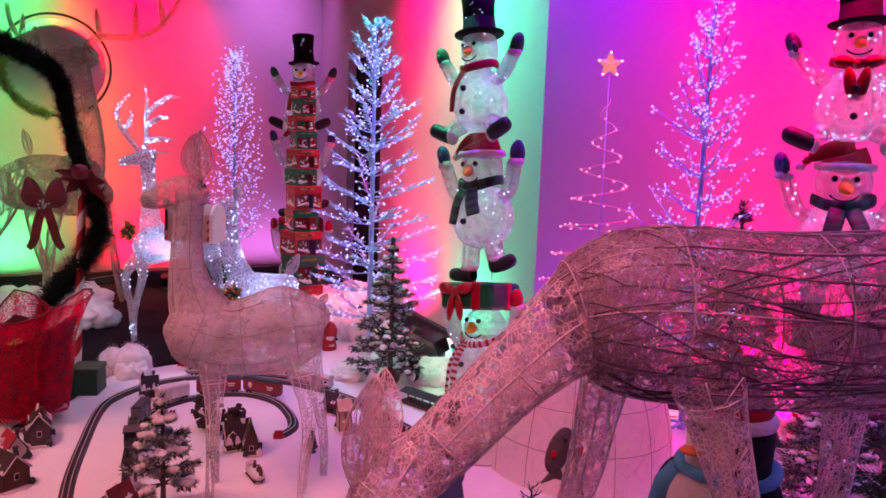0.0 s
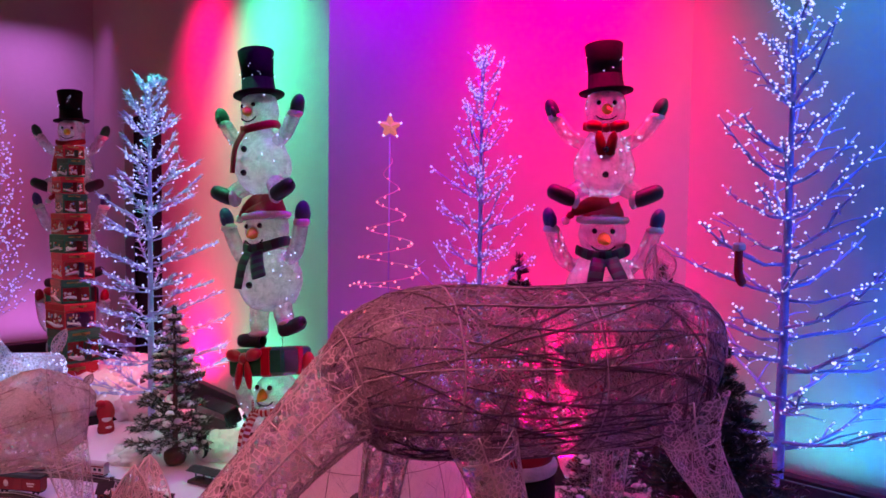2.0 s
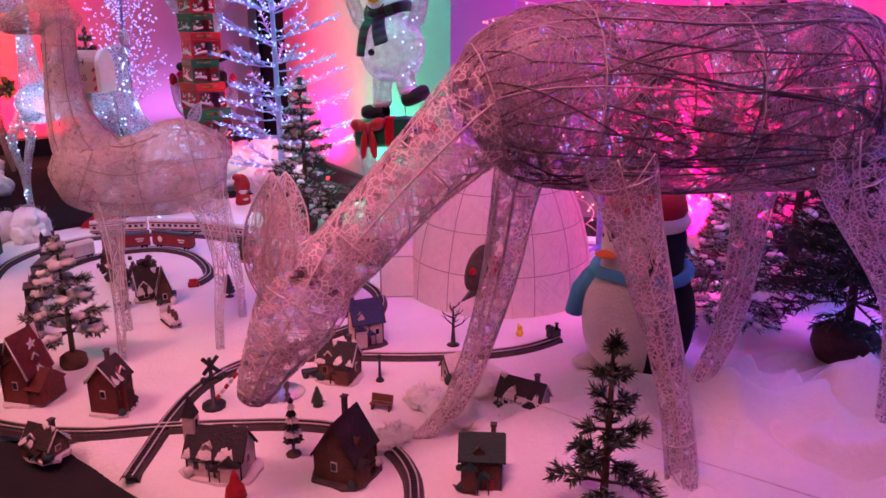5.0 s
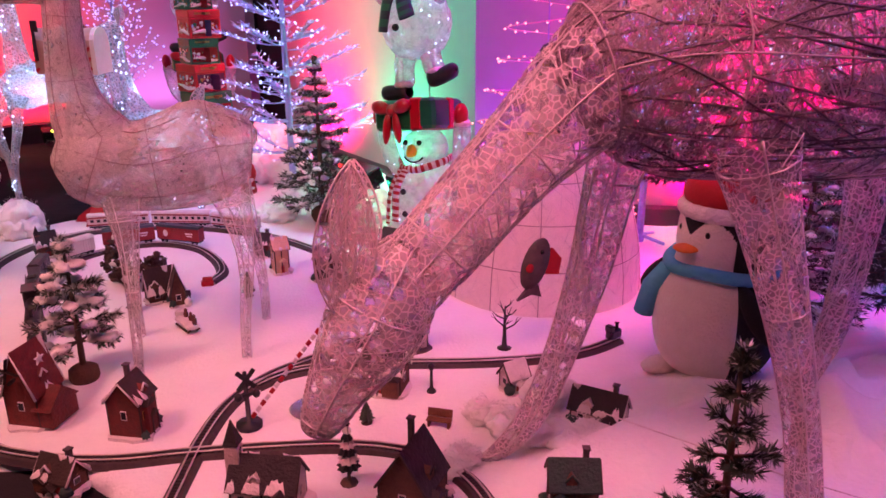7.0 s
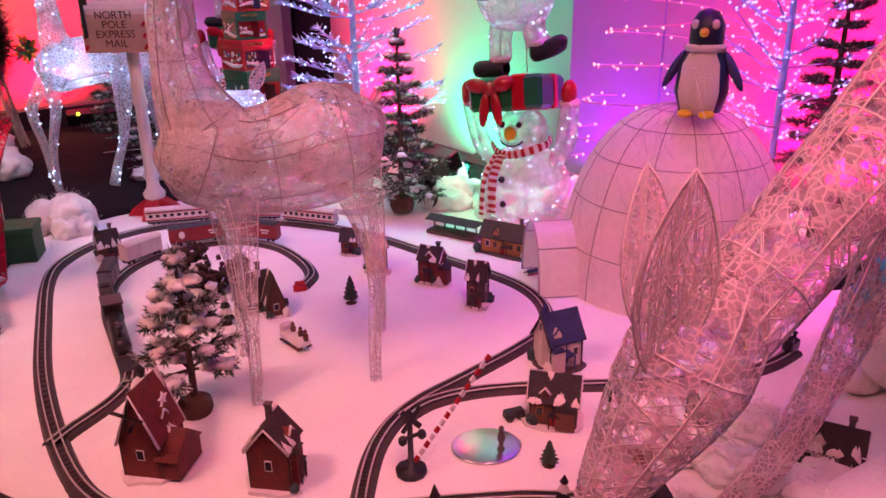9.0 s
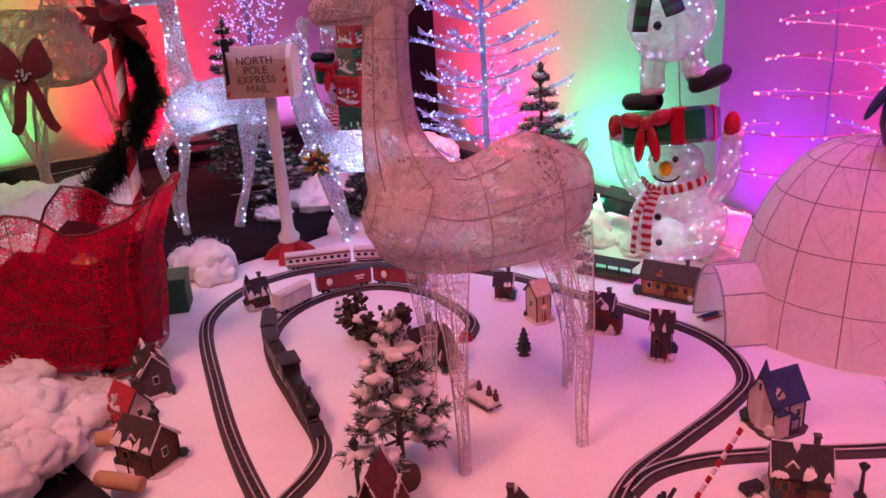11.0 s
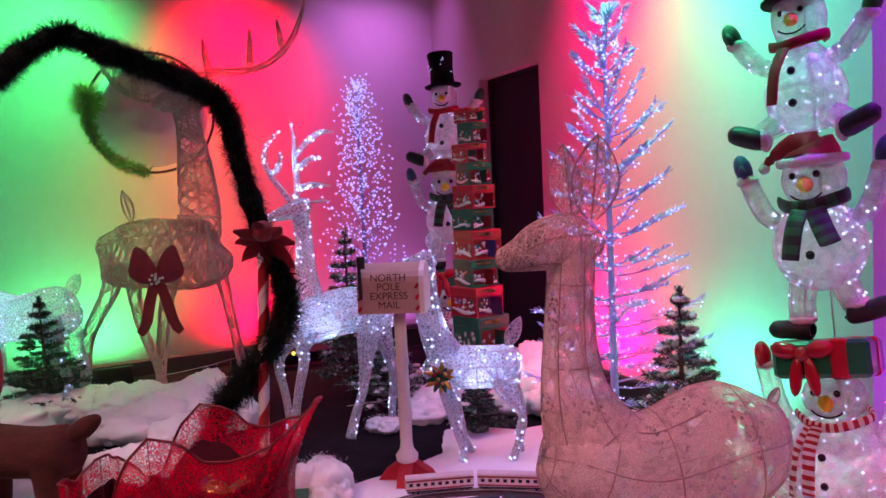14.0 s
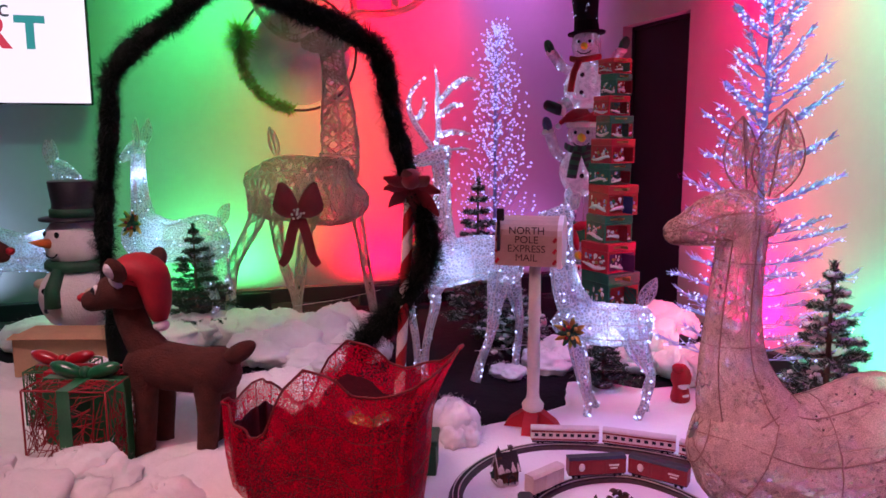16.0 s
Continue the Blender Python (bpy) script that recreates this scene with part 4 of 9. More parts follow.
for x, y, z, k in ((-1.85, 4.91, 0.56, 2.6), (-2.0, 4.86, 0.92, 1.4), (-1.99, 4.86, 1.38, 1.3), (-1.88, 4.83, 1.55, 1.3), (-1.10, 4.52, 0.40, 1.8), (-1.24, 4.52, 0.62, 0.9), (-3.88, 5.50, 0.58, 2.6), (-4.06, 5.53, 1.0, 1.4), (-4.62, 5.28, 0.62, 2.4)):
    lamp("deer_glow", "POINT", pose(x, y, z), (0.5, 0.72, 1.0), k * 0.46, soft=0.03)


# ---- lit twig trees ----
def led_tree(label, loc, height, radius, tiers, per, bulbs, bulb_mat, yaw=0, frost=False, seed=1, lift=0.25, r_top=0.1, start=0.13, branch_mat=FROST, bulb_r=0.0065, wire_r=0.004, taper=0.85, trunk_r=0.017, knots=0):
    rg = random.Random(seed)
    top = thing("twig_tree", label, "lighted tree", loc, yaw, "lit twig trees")
    part("trunk", MB().tube([(0, 0, height * k / 12) for k in range(13)], [trunk_r * (1 - 0.65 * k / 12) for k in range(13)], 8), branch_mat, top)
    tb = MB().lathe([(0.02, 0.0), (0.02, 0.03), (0.012, 0.05)], 8)
    for k in range(4):
        a = k * math.pi / 2
        tb.tube([(0, 0, 0.03), (0.12 * math.cos(a), 0.12 * math.sin(a), 0.012)], 0.008, 6)
    part("stand", tb, branch_mat, top)
    br, bl = MB(), MB()
    for i in range(tiers):
        f = i / (tiers - 1)
        z = height * (start + (0.97 - start) * f)
        R = radius * (1 - f) ** taper + r_top * radius
        for j in range(per):
            a = 2 * math.pi * (j + 0.37 * (i % 3) + rg.uniform(-0.12, 0.12)) / per
            L = R * rg.uniform(0.68, 1.12)
            up = (lift + 0.9 * f * f) * L * rg.uniform(0.6, 1.4)
            z = height * (start + (0.97 - start) * f) + rg.uniform(-0.3, 0.3) * height * (0.97 - start) / tiers
            pts = [Vector((math.cos(a) * L * s, math.sin(a) * L * s, z + up * s ** 1.4 - 0.03 * L * math.sin(math.pi * s))) for s in (0, 0.25, 0.5, 0.75, 1)]
            if knots:
                pts = [q + Vector((rg.uniform(-1, 1), rg.uniform(-1, 1), rg.uniform(-1, 1))) * (0.035 * L if 0 < k < 4 else 0) for k, q in enumerate(pts)]
            br.tube(pts, [wire_r * (1.3 - 0.9 * s) for s in (0, 0.25, 0.5, 0.75, 1)], 4)
            twigs = 3 if not frost else 6
            for q in range(twigs):
                s = 0.3 + 0.62 * q / twigs + rg.uniform(0, 0.08)
                p = pts[0].lerp(pts[-1], s)
                p.z = z + up * s ** 1.4 - 0.03 * L * math.sin(math.pi * s)
                b = a + rg.choice((-1, 1)) * rg.uniform(0.5, 0.9)
                l2 = L * 0.28 * rg.uniform(0.7, 1.2) * (1.15 - s * 0.5)
                e = p + Vector((math.cos(b) * l2, math.sin(b) * l2, l2 * rg.uniform(0.1, 0.55)))
                br.tube([p, p.lerp(e, 0.5) + Vector((0, 0, l2 * 0.06)), e], [wire_r * 0.6, wire_r * 0.5, wire_r * 0.3], 3)
                bl.gem(e, bulb_r * rg.uniform(0.7, 1.15))
            if frost:
                for q in range(44):
                    s = 1.04 - 0.72 * rg.random() ** 1.5
                    p = pts[0].lerp(pts[-1], s)
                    p.z = z + up * s ** 1.4
                    b = a + rg.uniform(-1.2, 1.2)
                    l2 = rg.uniform(0.012, 0.042)
                    br.tube([p, p + Vector((math.cos(b) * l2, math.sin(b) * l2, rg.uniform(-0.2, 1) * l2))], [0.0036, 0.0012], 3)
            bl.gem(pts[-1], bulb_r * rg.uniform(0.8, 1.2))
            for q in range(knots):
                # a short spur with needles, and a knot of bulbs round it
                s = (q + rg.uniform(0.3, 0.9)) / knots
                k = min(3, int(s * 4))
                p = pts[k].lerp(pts[k + 1], s * 4 - k)
                for w in range(5):
                    d = Vector((rg.uniform(-1, 1), rg.uniform(-1, 1), rg.uniform(-0.6, 1))) * rg.uniform(0.015, 0.04)
                    br.tube([p, p + d], [wire_r * 0.45, wire_r * 0.2], 3)
                    if w < 3:
                        bl.gem(p + d * 0.8, bulb_r * rg.uniform(0.6, 1.1))
            for q in range(bulbs):
                s = rg.random() ** 1.3
                p = pts[0].lerp(pts[-1], s)
                p.z = z + up * s ** 1.4
                bl.gem(p + Vector((rg.uniform(-1, 1), rg.uniform(-1, 1), rg.uniform(-0.5, 1))) * 0.012, bulb_r * rg.uniform(0.6, 1.1))
    tagged(part("branchwork", br, branch_mat, top), kind="stuff")
    tagged(part("string_light", bl, bulb_mat, top, "tiny cool white bulbs"), kind="stuff")
    return top


# white frost, tinted blue in place of the bulbs' light on it
FROSTED = surf("snow-frosted twig with bulb-light tint", (0.56, 0.62, 0.95), (0.40, 0.46, 0.90), 20, 0.6)
TWIG_THIN = surf("thin lilac wire", (0.30, 0.28, 0.55), (0.24, 0.22, 0.5), 12, 0.5)
# blue here is bulb light painted into the twig colour
TWIG_PALE = surf("twig tinted by blue bulb light", (0.40, 0.50, 0.92), (0.24, 0.30, 0.75), 40, 0.55, bump=0.6, bump_scale=90)
led_tree("frosted twig tree with cool white bulbs before the wall", (-0.50, 4.56, 0.02), 1.95, 0.38, 13, 7, 5, BULB_FROST, 20, True, 5, 0.20, 0.16, branch_mat=FROSTED, bulb_r=0.0068, wire_r=0.0045, trunk_r=0.02)
led_tree("slim twig tree of thin wire with blue-white bulbs", (-1.87, 6.35, 0.05), 1.92, 0.27, 22, 7, 4, BULB_BLUE, 10, False, 6, 0.9, 0.12, 0.2, TWIG_THIN, 0.0078, 0.002, 0.62)
led_tree("tall twig tree with blue-white bulbs before the pink wall", (1.08, 3.62, 0.02), 1.98, 0.34, 13, 6, 3, BULB_BLUE, 40, False, 8, 0.45, 0.15, 0.2, TWIG_PALE, 0.0062, 0.004, trunk_r=0.017, knots=3)
led_tree("large blue twig tree with white bulbs by the blue wall", (2.17, 2.91, 0.05), 2.04, 0.56, 12, 5, 3, BULB, 60, False, 9, 0.36, 0.14, 0.14, TWIG_PALE, 0.0060, 0.008, trunk_r=0.024, knots=5)
lamp("tree_glow", "POINT", pose(-0.50, 4.36, 1.0), (0.42, 0.50, 1.0), 0.25, soft=0.3)
lamp("tree_glow", "POINT", pose(-1.87, 6.1, 1.0), (0.40, 0.40, 1.0), 0.4, soft=0.3)
lamp("tree_glow", "POINT", pose(1.08, 3.42, 1.1), (0.40, 0.40, 1.0), 0.35, soft=0.3)
lamp("tree_glow", "POINT", pose(2.1, 2.75, 1.1), (0.28, 0.40, 1.0), 0.5, soft=0.3)


def spiral_tree(label, loc, height, radius, turns):
    top = thing("spiral_tree", label, "lighted tree", loc)
    part("pole", MB().tube([(0, 0, 0), (0, 0, height)], 0.0035, 8), TWIG_THIN, top)
    fr, bl = MB(), MB()
    pts = []
    n = 420
    for i in range(n + 1):
        f = i / n
        a = 2 * math.pi * turns * f
        r = radius * (1 - f) ** 1.1 + 0.012
        pts.append((r * math.cos(a), r * math.sin(a), 0.06 + (height - 0.16) * f))
    fr.tube(pts, 0.0026, 4)
    for k in range(3):
        a = k * 2.1
        fr.tube([(0, 0, 0.02), (radius * math.cos(a), radius * math.sin(a), 0.01)], 0.004, 5)
    part("spiral_wire", fr, surf("clear pink wire", (0.75, 0.36, 0.42), (0.6, 0.28, 0.36), 12, 0.4), top)
    for i in range(0, n, 2):
        j = min(n, int(n * (1 - math.sqrt(max(0.0, 1 - i / n)))))
        bl.gem((pts[j][0] * (1 + 0.08 * math.sin(i * 7.3)), pts[j][1] * (1 + 0.08 * math.sin(i * 5.1)), pts[j][2] + 0.008 * math.sin(i * 3.7)), 0.0062)
    tagged(part("string_light", bl, BULB_PINK, top, "warm pink bulbs along the wire"), kind="stuff")
    st = MB()
    poly = []
    for k in range(10):
        r = 0.068 if k % 2 == 0 else 0.03
        a = math.pi / 2 + k * math.pi / 5
        poly.append((r * math.cos(a), height + 0.05 + r * math.sin(a)))
    cen = (0, height + 0.05)
    vs = [(x, 0, z) for x, z in poly] + [(0, -0.02, cen[1]), (0, 0.02, cen[1])]
    st.add(vs, [(k, (k + 1) % 10, 10) for k in range(10)] + [((k + 1) % 10, k, 11) for k in range(10)], 0, False)
    for k in range(0, 10, 2):
        st.gem((poly[k][0] * 0.8, -0.014, cen[1] + (poly[k][1] - cen[1]) * 0.8), 0.007, 1)
    part("star", st, [STARGLOW, BULB], top, "glowing peach star")
    return top


spiral_tree("spiral wire tree with pink bulbs and a lit star", (0.68, 3.80, 0.0), 1.62, 0.43, 11)


# ---- stacks of lit snowmen ----
def striped(rows, r, n, parent, name, m1, m2, label, bands=14):
    """A flat scarf along a path round the body's axis, in cross stripes."""
    S = [Vector(p[:3]) for p in spline(rows, bands * 2 + 1)]
    P = []
    for k, p in enumerate(S):
        t = (S[min(k + 1, len(S) - 1)] - S[max(k - 1, 0)]).normalized()
        out = Vector((p.x, p.y, 0.0))
        out = (out - t * out.dot(t)).normalized()
        w = t.cross(out).normalized()
        P.append([p + w * (r * math.cos(a)) + out * (0.008 * math.sin(a)) for a in [2 * math.pi * q / 10 for q in range(10)]])
    mb = MB().grid(P, 0, wrap=True)
    mb.mi = [(i // 20) % 2 for i in range(len(mb.f))]
    return part(name, mb, [m1, m2], parent, label)


def mitten(mb, c, aim, size, mi=0):
    aim = Vector(aim).normalized()
    m = aim.to_track_quat("Z", "Y").to_matrix().to_4x4()
    mb.ball(Vector(c) + aim * size * 0.6, (size * 0.66, size * 0.58, size), mi, 12, 8, m)
    mb.ball(Vector(c) + aim * size * 0.35 + (m @ Vector((size * 0.62, 0, 0))), (size * 0.25, size * 0.25, size * 0.5), mi, 8, 6, m)
    return mb


def snow_body(mb, rows, rg, bulbs):
    """A wire-framed ball or limb of tinsel mesh with bulbs inside."""
    R = rings_of(rows, 12, 14)
    mb.grid(R, 0, wrap=True)
    for u in (0.3, 0.55, 0.8):
        mb.tube([on(R, u, j / 16) for j in range(16)], 0.0016, 3, 1, closed=True)
    for q in range(6):
        mb.tube([on(R, k / 10, q / 6) for k in range(11)], 0.0016, 3, 1)
    for _ in range(int(bulbs * 1.3)):
        p = on(R, rg.uniform(0.1, 0.9), rg.random())
        c = Vector(spline(rows, 3)[1][:3])
        mb.gem(p.lerp(c, rg.uniform(-0.02, 0.10)), 0.0062, 2)


def face(top, c, r, nose_mat=YELLOW):
    """Eyes, nose and smile on the +x side of a head at c."""
    c = Vector(c)
    for s in (-1, 1):
        part("eye", MB().ball(c + Vector((r * 0.86, s * r * 0.36, r * 0.30)), r * 0.12, 0, 8, 6), BLACKSHINY, top)
    m = pose(0, 0, 0, 0, 105, 18)
    part("nose", MB().lathe([(r * 0.27, 0), (r * 0.23, r * 0.25), (r * 0.12, r * 0.5), (0.002, r * 0.68)], 8, 0, Matrix.Translation(c + Vector((r * 0.86, 0, 0.0))) @ m), nose_mat, top, "carrot-shaped felt nose")
    pts = []
    for k in range(9):
        a = radians(-62 + 124 * k / 8)
        pts.append(c + Vector((r * (0.84 + 0.06 * math.cos(a)), r * 0.55 * math.sin(a), -r * 0.12 - r * 0.40 * math.cos(a))))
    part("mouth", MB().tube(pts, r * 0.035, 5), BLACKSHINY, top)


HATBLACK = surf("black hat felt", (0.004, 0.004, 0.006), (0.007, 0.007, 0.009), 14, 0.8, bump=0.2, spec=0.15)
BANDRED = surf("dark red felt", (0.14, 0.004, 0.008), (0.09, 0.003, 0.006), 14, 0.8)


def top_hat(parent, c, r, h, lean=(0, 0)):
    m = Matrix.Translation(c) @ pose(0, 0, 0, lean[0], lean[1], 0)
    mb = MB().lathe([(0.01, -0.006), (r * 1.5, -0.004), (r * 1.52, 0.004), (r * 1.02, 0.01), (r * 0.95, h * 0.35)], 20, 0, m)
    mb.lathe([(r * 0.94, h * 0.30), (r * 0.97, h * 0.6), (r * 1.08, h), (r * 1.0, h + 0.006), (0.01, h + 0.004)], 20, 0, m)
    # sparkles on the crown, put in as tiny glowing gems
    for _ in range(14):
        a, z = rng.random() * 6.28, rng.uniform(0.3, 0.95) * h
        mb.gem(m @ Vector((r * 1.03 * math.cos(a), r * 1.03 * math.sin(a), z)), 0.003, 2)
    hat = part("top_hat", mb, [HATBLACK, BANDRED, BULB], parent, "black felt top hat with a red band")
    part("hat_band", MB().lathe([(r * 0.985, h * 0.06), (r * 0.975, h * 0.20), (r * 0.9, h * 0.21)], 20, 0, m), BANDRED, hat, "red felt band")


def santa_hat(parent, c, r, side=1, mat=None):
    c = Vector(c)
    mb = MB()
    R = rings_of([(c.x, c.y, c.z, r * 0.98, r * 0.98), (c.x - r * 0.1, c.y + side * r * 0.05, c.z + r * 0.45, r * 0.8, r * 0.75), (c.x, c.y + side * r * 0.55, c.z + r * 0.62, r * 0.5, r * 0.42), (c.x + r * 0.05, c.y + side * r * 1.2, c.z + r * 0.35, r * 0.25, r * 0.22), (c.x + r * 0.05, c.y + side * r * 1.55, c.z + 0.05 * r, r * 0.1, r * 0.1)], 14, 14)
    mb.grid(R, 0, wrap=True)
    hat = part("santa_hat", mb, mat or RED, parent, "red felt stocking hat with white fur")
    part("fur_trim", MB().tube([c + Vector((math.cos(a) * r, math.sin(a) * r, 0.0)) for a in [k * math.pi / 10 for k in range(20)]], r * 0.17, 7, closed=True), WHITEFUR, hat)
    part("pompom", MB().ball(c + Vector((r * 0.05, side * r * 1.62, -0.06 * r)), r * 0.2, 0, 10, 7), WHITEFUR, hat)


def snowman_stack(label, loc, yaw, group="snowman stacks", bow=False, seed=1, lean=0.0):
    """Three acrobat snowmen on one another; the lowest balances a present on its head. They look along +x."""
    rg = random.Random(seed)
    top = thing("snowman_stack", label, "snowman figure", group=group, m=pose(*loc, 0, 0, yaw) @ pose(0, 0, 0, lean, 0, 0))
    mats = [SPUN_SNOW, GREYWIRE, BULB]
    # lowest
    a = MB()
    snow_body(a, [(0, 0, 0.005, 0.02, 0.02), (0, 0, 0.03, 0.14, 0.14), (0, 0, 0.16, 0.19, 0.185), (0, 0, 0.28, 0.13, 0.12), (0, 0, 0.33, 0.03, 0.03)], rg, 44)
    snow_body(a, [(0, 0, 0.30, 0.02, 0.02), (0, 0, 0.33, 0.085, 0.085), (0, 0, 0.39, 0.108, 0.105), (0, 0, 0.45, 0.075, 0.07), (0, 0, 0.462, 0.01, 0.01)], rg, 8)
    for s in (-1, 1):
        snow_body(a, [(0, s * 0.13, 0.24, 0.03, 0.03), (0.01, s * 0.195, 0.33, 0.040, 0.040), (0.02, s * 0.225, 0.49, 0.038, 0.036)], rg, 9)
    low = part("snowman", a, mats, top, "tinsel snowman carrying a present")
    face(low, (0, 0, 0.385), 0.105)
    for s in (-1, 1):
        part("mitten", mitten(MB(), (0.03, s * 0.225, 0.50), (0, s * 0.1, 1), 0.052), REDSHINY, low, "red mitten")
        part("cuff", MB().ball((0.02, s * 0.225, 0.495), (0.04, 0.04, 0.022), 0, 10, 6), WHITEFUR, low)
        part("button", MB().ball((0.180, 0, 0.165 + s * 0.05), 0.014, 0, 8, 6), BLACKSHINY, low)
    striped([(0.04, -0.12, 0.325), (0.105, -0.05, 0.305), (0.115, 0.04, 0.305), (0.04, 0.125, 0.33), (-0.08, 0.08, 0.33)], 0.016, 0, low, "scarf", RED, WHITEFUR, "red and white striped scarf", 30)
    striped([(0.115, -0.03, 0.305), (0.17, -0.045, 0.22), (0.192, -0.05, 0.08)], 0.024, 0, low, "scarf_end", RED, WHITEFUR, "red and white striped scarf", 19)
    striped([(0.112, -0.055, 0.305), (0.155, -0.095, 0.21), (0.17, -0.115, 0.06)], 0.014, 0, low, "scarf_end", RED, WHITEFUR, "red and white striped scarf", 19)
    g = part("present", MB().box((0, 0, 0), (0.25, 0.31, 0.13), 0, None, 0.014), GREENSHINY, low, "glossy green present with a red ribbon")
    g.matrix_local = pose(0.03, 0.0, 0.53, 3, -8, 6)
    part("ribbon", MB().box((0, 0.06, 0), (0.257, 0.06, 0.137), 0, None, 0.008).box((-0.02, 0, 0), (0.05, 0.317, 0.134), 0, None, 0.008), REDSHINY, g, "red satin ribbon")
    kn = MB().ball((0.135, -0.05, 0.02), (0.026, 0.028, 0.028), 0, 10, 7)
    for s in (-1, 1):
        kn.ball((0.14, -0.05 + s * 0.055, 0.035), (0.022, 0.048, 0.030), 0, 10, 7, pose(0, 0, 0, s * 14, 0, 0))
        kn.ball((0.142, -0.05 + s * 0.026, -0.055), (0.010, 0.022, 0.070), 0, 8, 6, pose(0, 0, 0, s * 9, 0, 0))
    part("bow", kn, REDSHINY, g, "red satin bow hanging over the edge")
    # middle
    b = MB()
    snow_body(b, [(0, 0, 0.765, 0.02, 0.02), (0, 0, 0.80, 0.11, 0.11), (0, 0, 0.925, 0.16, 0.158), (0, 0, 1.05, 0.105, 0.10), (0, 0, 1.09, 0.03, 0.03)], rg, 42)
    snow_body(b, [(0, 0, 1.06, 0.02, 0.02), (0, 0, 1.09, 0.08, 0.08), (0, 0, 1.16, 0.108, 0.105), (0, 0, 1.235, 0.08, 0.08), (0, 0, 1.26, 0.01, 0.01)], rg, 8)
    for s in (-1, 1):
        snow_body(b, [(0, s * 0.10, 1.0, 0.03, 0.03), (0.01, s * 0.175, 1.05, 0.036, 0.036), (0.02, s * 0.225, 1.18, 0.034, 0.034)], rg, 6)
    snow_body(b, [(0, -0.06, 0.83, 0.05, 0.05), (0.01, -0.075, 0.74, 0.046, 0.046), (0.015, -0.075, 0.665, 0.046, 0.046)], rg, 4)
    snow_body(b, [(0, 0.06, 0.83, 0.05, 0.05), (0.02, 0.085, 0.76, 0.046, 0.046), (0.03, 0.11, 0.715, 0.046, 0.046)], rg, 4)
    mid_ = part("snowman", b, mats, top, "tinsel snowman in a stocking hat")
    face(mid_, (0, 0, 1.145), 0.108)
    santa_hat(mid_, (0, 0, 1.225), 0.103, -1)
    for s in (-1, 1):
        part("mitten", mitten(MB(), (0.02, s * 0.23, 1.195), (0.05, s * 0.25, 1), 0.055), BLUEFELT, mid_, "dark blue mitten")
        part("cuff", MB().ball((0.02, s * 0.228, 1.18), (0.042, 0.042, 0.026), 0, 10, 6), WHITEFUR, mid_)
    for y, z, s, tip in ((-0.085, 0.628, -1, 0.0), (0.125, 0.685, 1, 0.035)):
        part("boot", MB().grid(rings_of([(0.03, y - s * 0.045, z, 0.02, 0.02), (0.03, y - s * 0.035, z, 0.036, 0.036), (0.035, y + s * 0.03, z + tip * 0.4, 0.036, 0.034), (0.04, y + s * 0.085, z + tip, 0.032, 0.032), (0.04, y + s * 0.105, z + tip, 0.008, 0.008)], 10, 12), 0, wrap=True), BLACKFELT, mid_, "black felt boot")
        part("boot_cuff", MB().ball((0.025, y - s * 0.012, z + 0.035), (0.048, 0.048, 0.02), 0, 10, 6), WHITEFUR, mid_)
    striped([(0.03, -0.115, 1.09), (0.10, -0.055, 1.07), (0.112, 0.035, 1.07), (0.04, 0.115, 1.095), (-0.07, 0.07, 1.10)], 0.024, 0, mid_, "scarf", GREEN, BLACKFELT, "green striped scarf")
    for dy, l in ((-0.03, 0.17), (0.06, 0.12)):
        striped([(0.112, dy * 0.5, 1.06), (0.15, dy, 1.0), (0.172, dy * 1.5, 1.06 - l)], 0.034, 0, mid_, "scarf_end", GREEN, BLACKFELT, "green striped scarf", 8)
    part("button", MB().ball((0.165, 0.02, 0.905), 0.016, 0, 8, 6), BLACKSHINY, mid_)
    # top
    c = MB()
    snow_body(c, [(0, 0, 1.325, 0.02, 0.02), (0, 0, 1.35, 0.09, 0.09), (0, 0, 1.46, 0.14, 0.137), (0, 0, 1.59, 0.088, 0.085), (0, 0, 1.65, 0.03, 0.03)], rg, 38)
    snow_body(c, [(0, 0, 1.62, 0.02, 0.02), (0, 0, 1.65, 0.07, 0.07), (0, 0, 1.72, 0.092, 0.09), (0, 0, 1.79, 0.075, 0.075), (0, 0, 1.80, 0.01, 0.01)], rg, 8)
    for s in (-1, 1):
        snow_body(c, [(0, s * 0.08, 1.56, 0.028, 0.028), (0.01, s * 0.155, 1.60, 0.034, 0.034), (0.01, s * 0.215, 1.68, 0.032, 0.032)], rg, 6)
        snow_body(c, [(0.02, s * 0.07, 1.385, 0.045, 0.045), (0.05, s * 0.13, 1.35, 0.040, 0.040), (0.07, s * 0.165, 1.325, 0.038, 0.038)], rg, 3)
    up = part("snowman", c, mats, top, "tinsel snowman in a top hat")
    face(up, (0, 0, 1.715), 0.092)
    top_hat(up, (0, 0, 1.80), 0.08, 0.21, (4, -3))
    for s in (-1, 1):
        part("mitten", mitten(MB(), (0.01, s * 0.225, 1.69), (0, s * 0.4, 1), 0.054), GREEN, up, "green mitten")
        part("cuff", MB().ball((0.01, s * 0.222, 1.685), (0.038, 0.038, 0.024), 0, 10, 6), WHITEFUR, up)
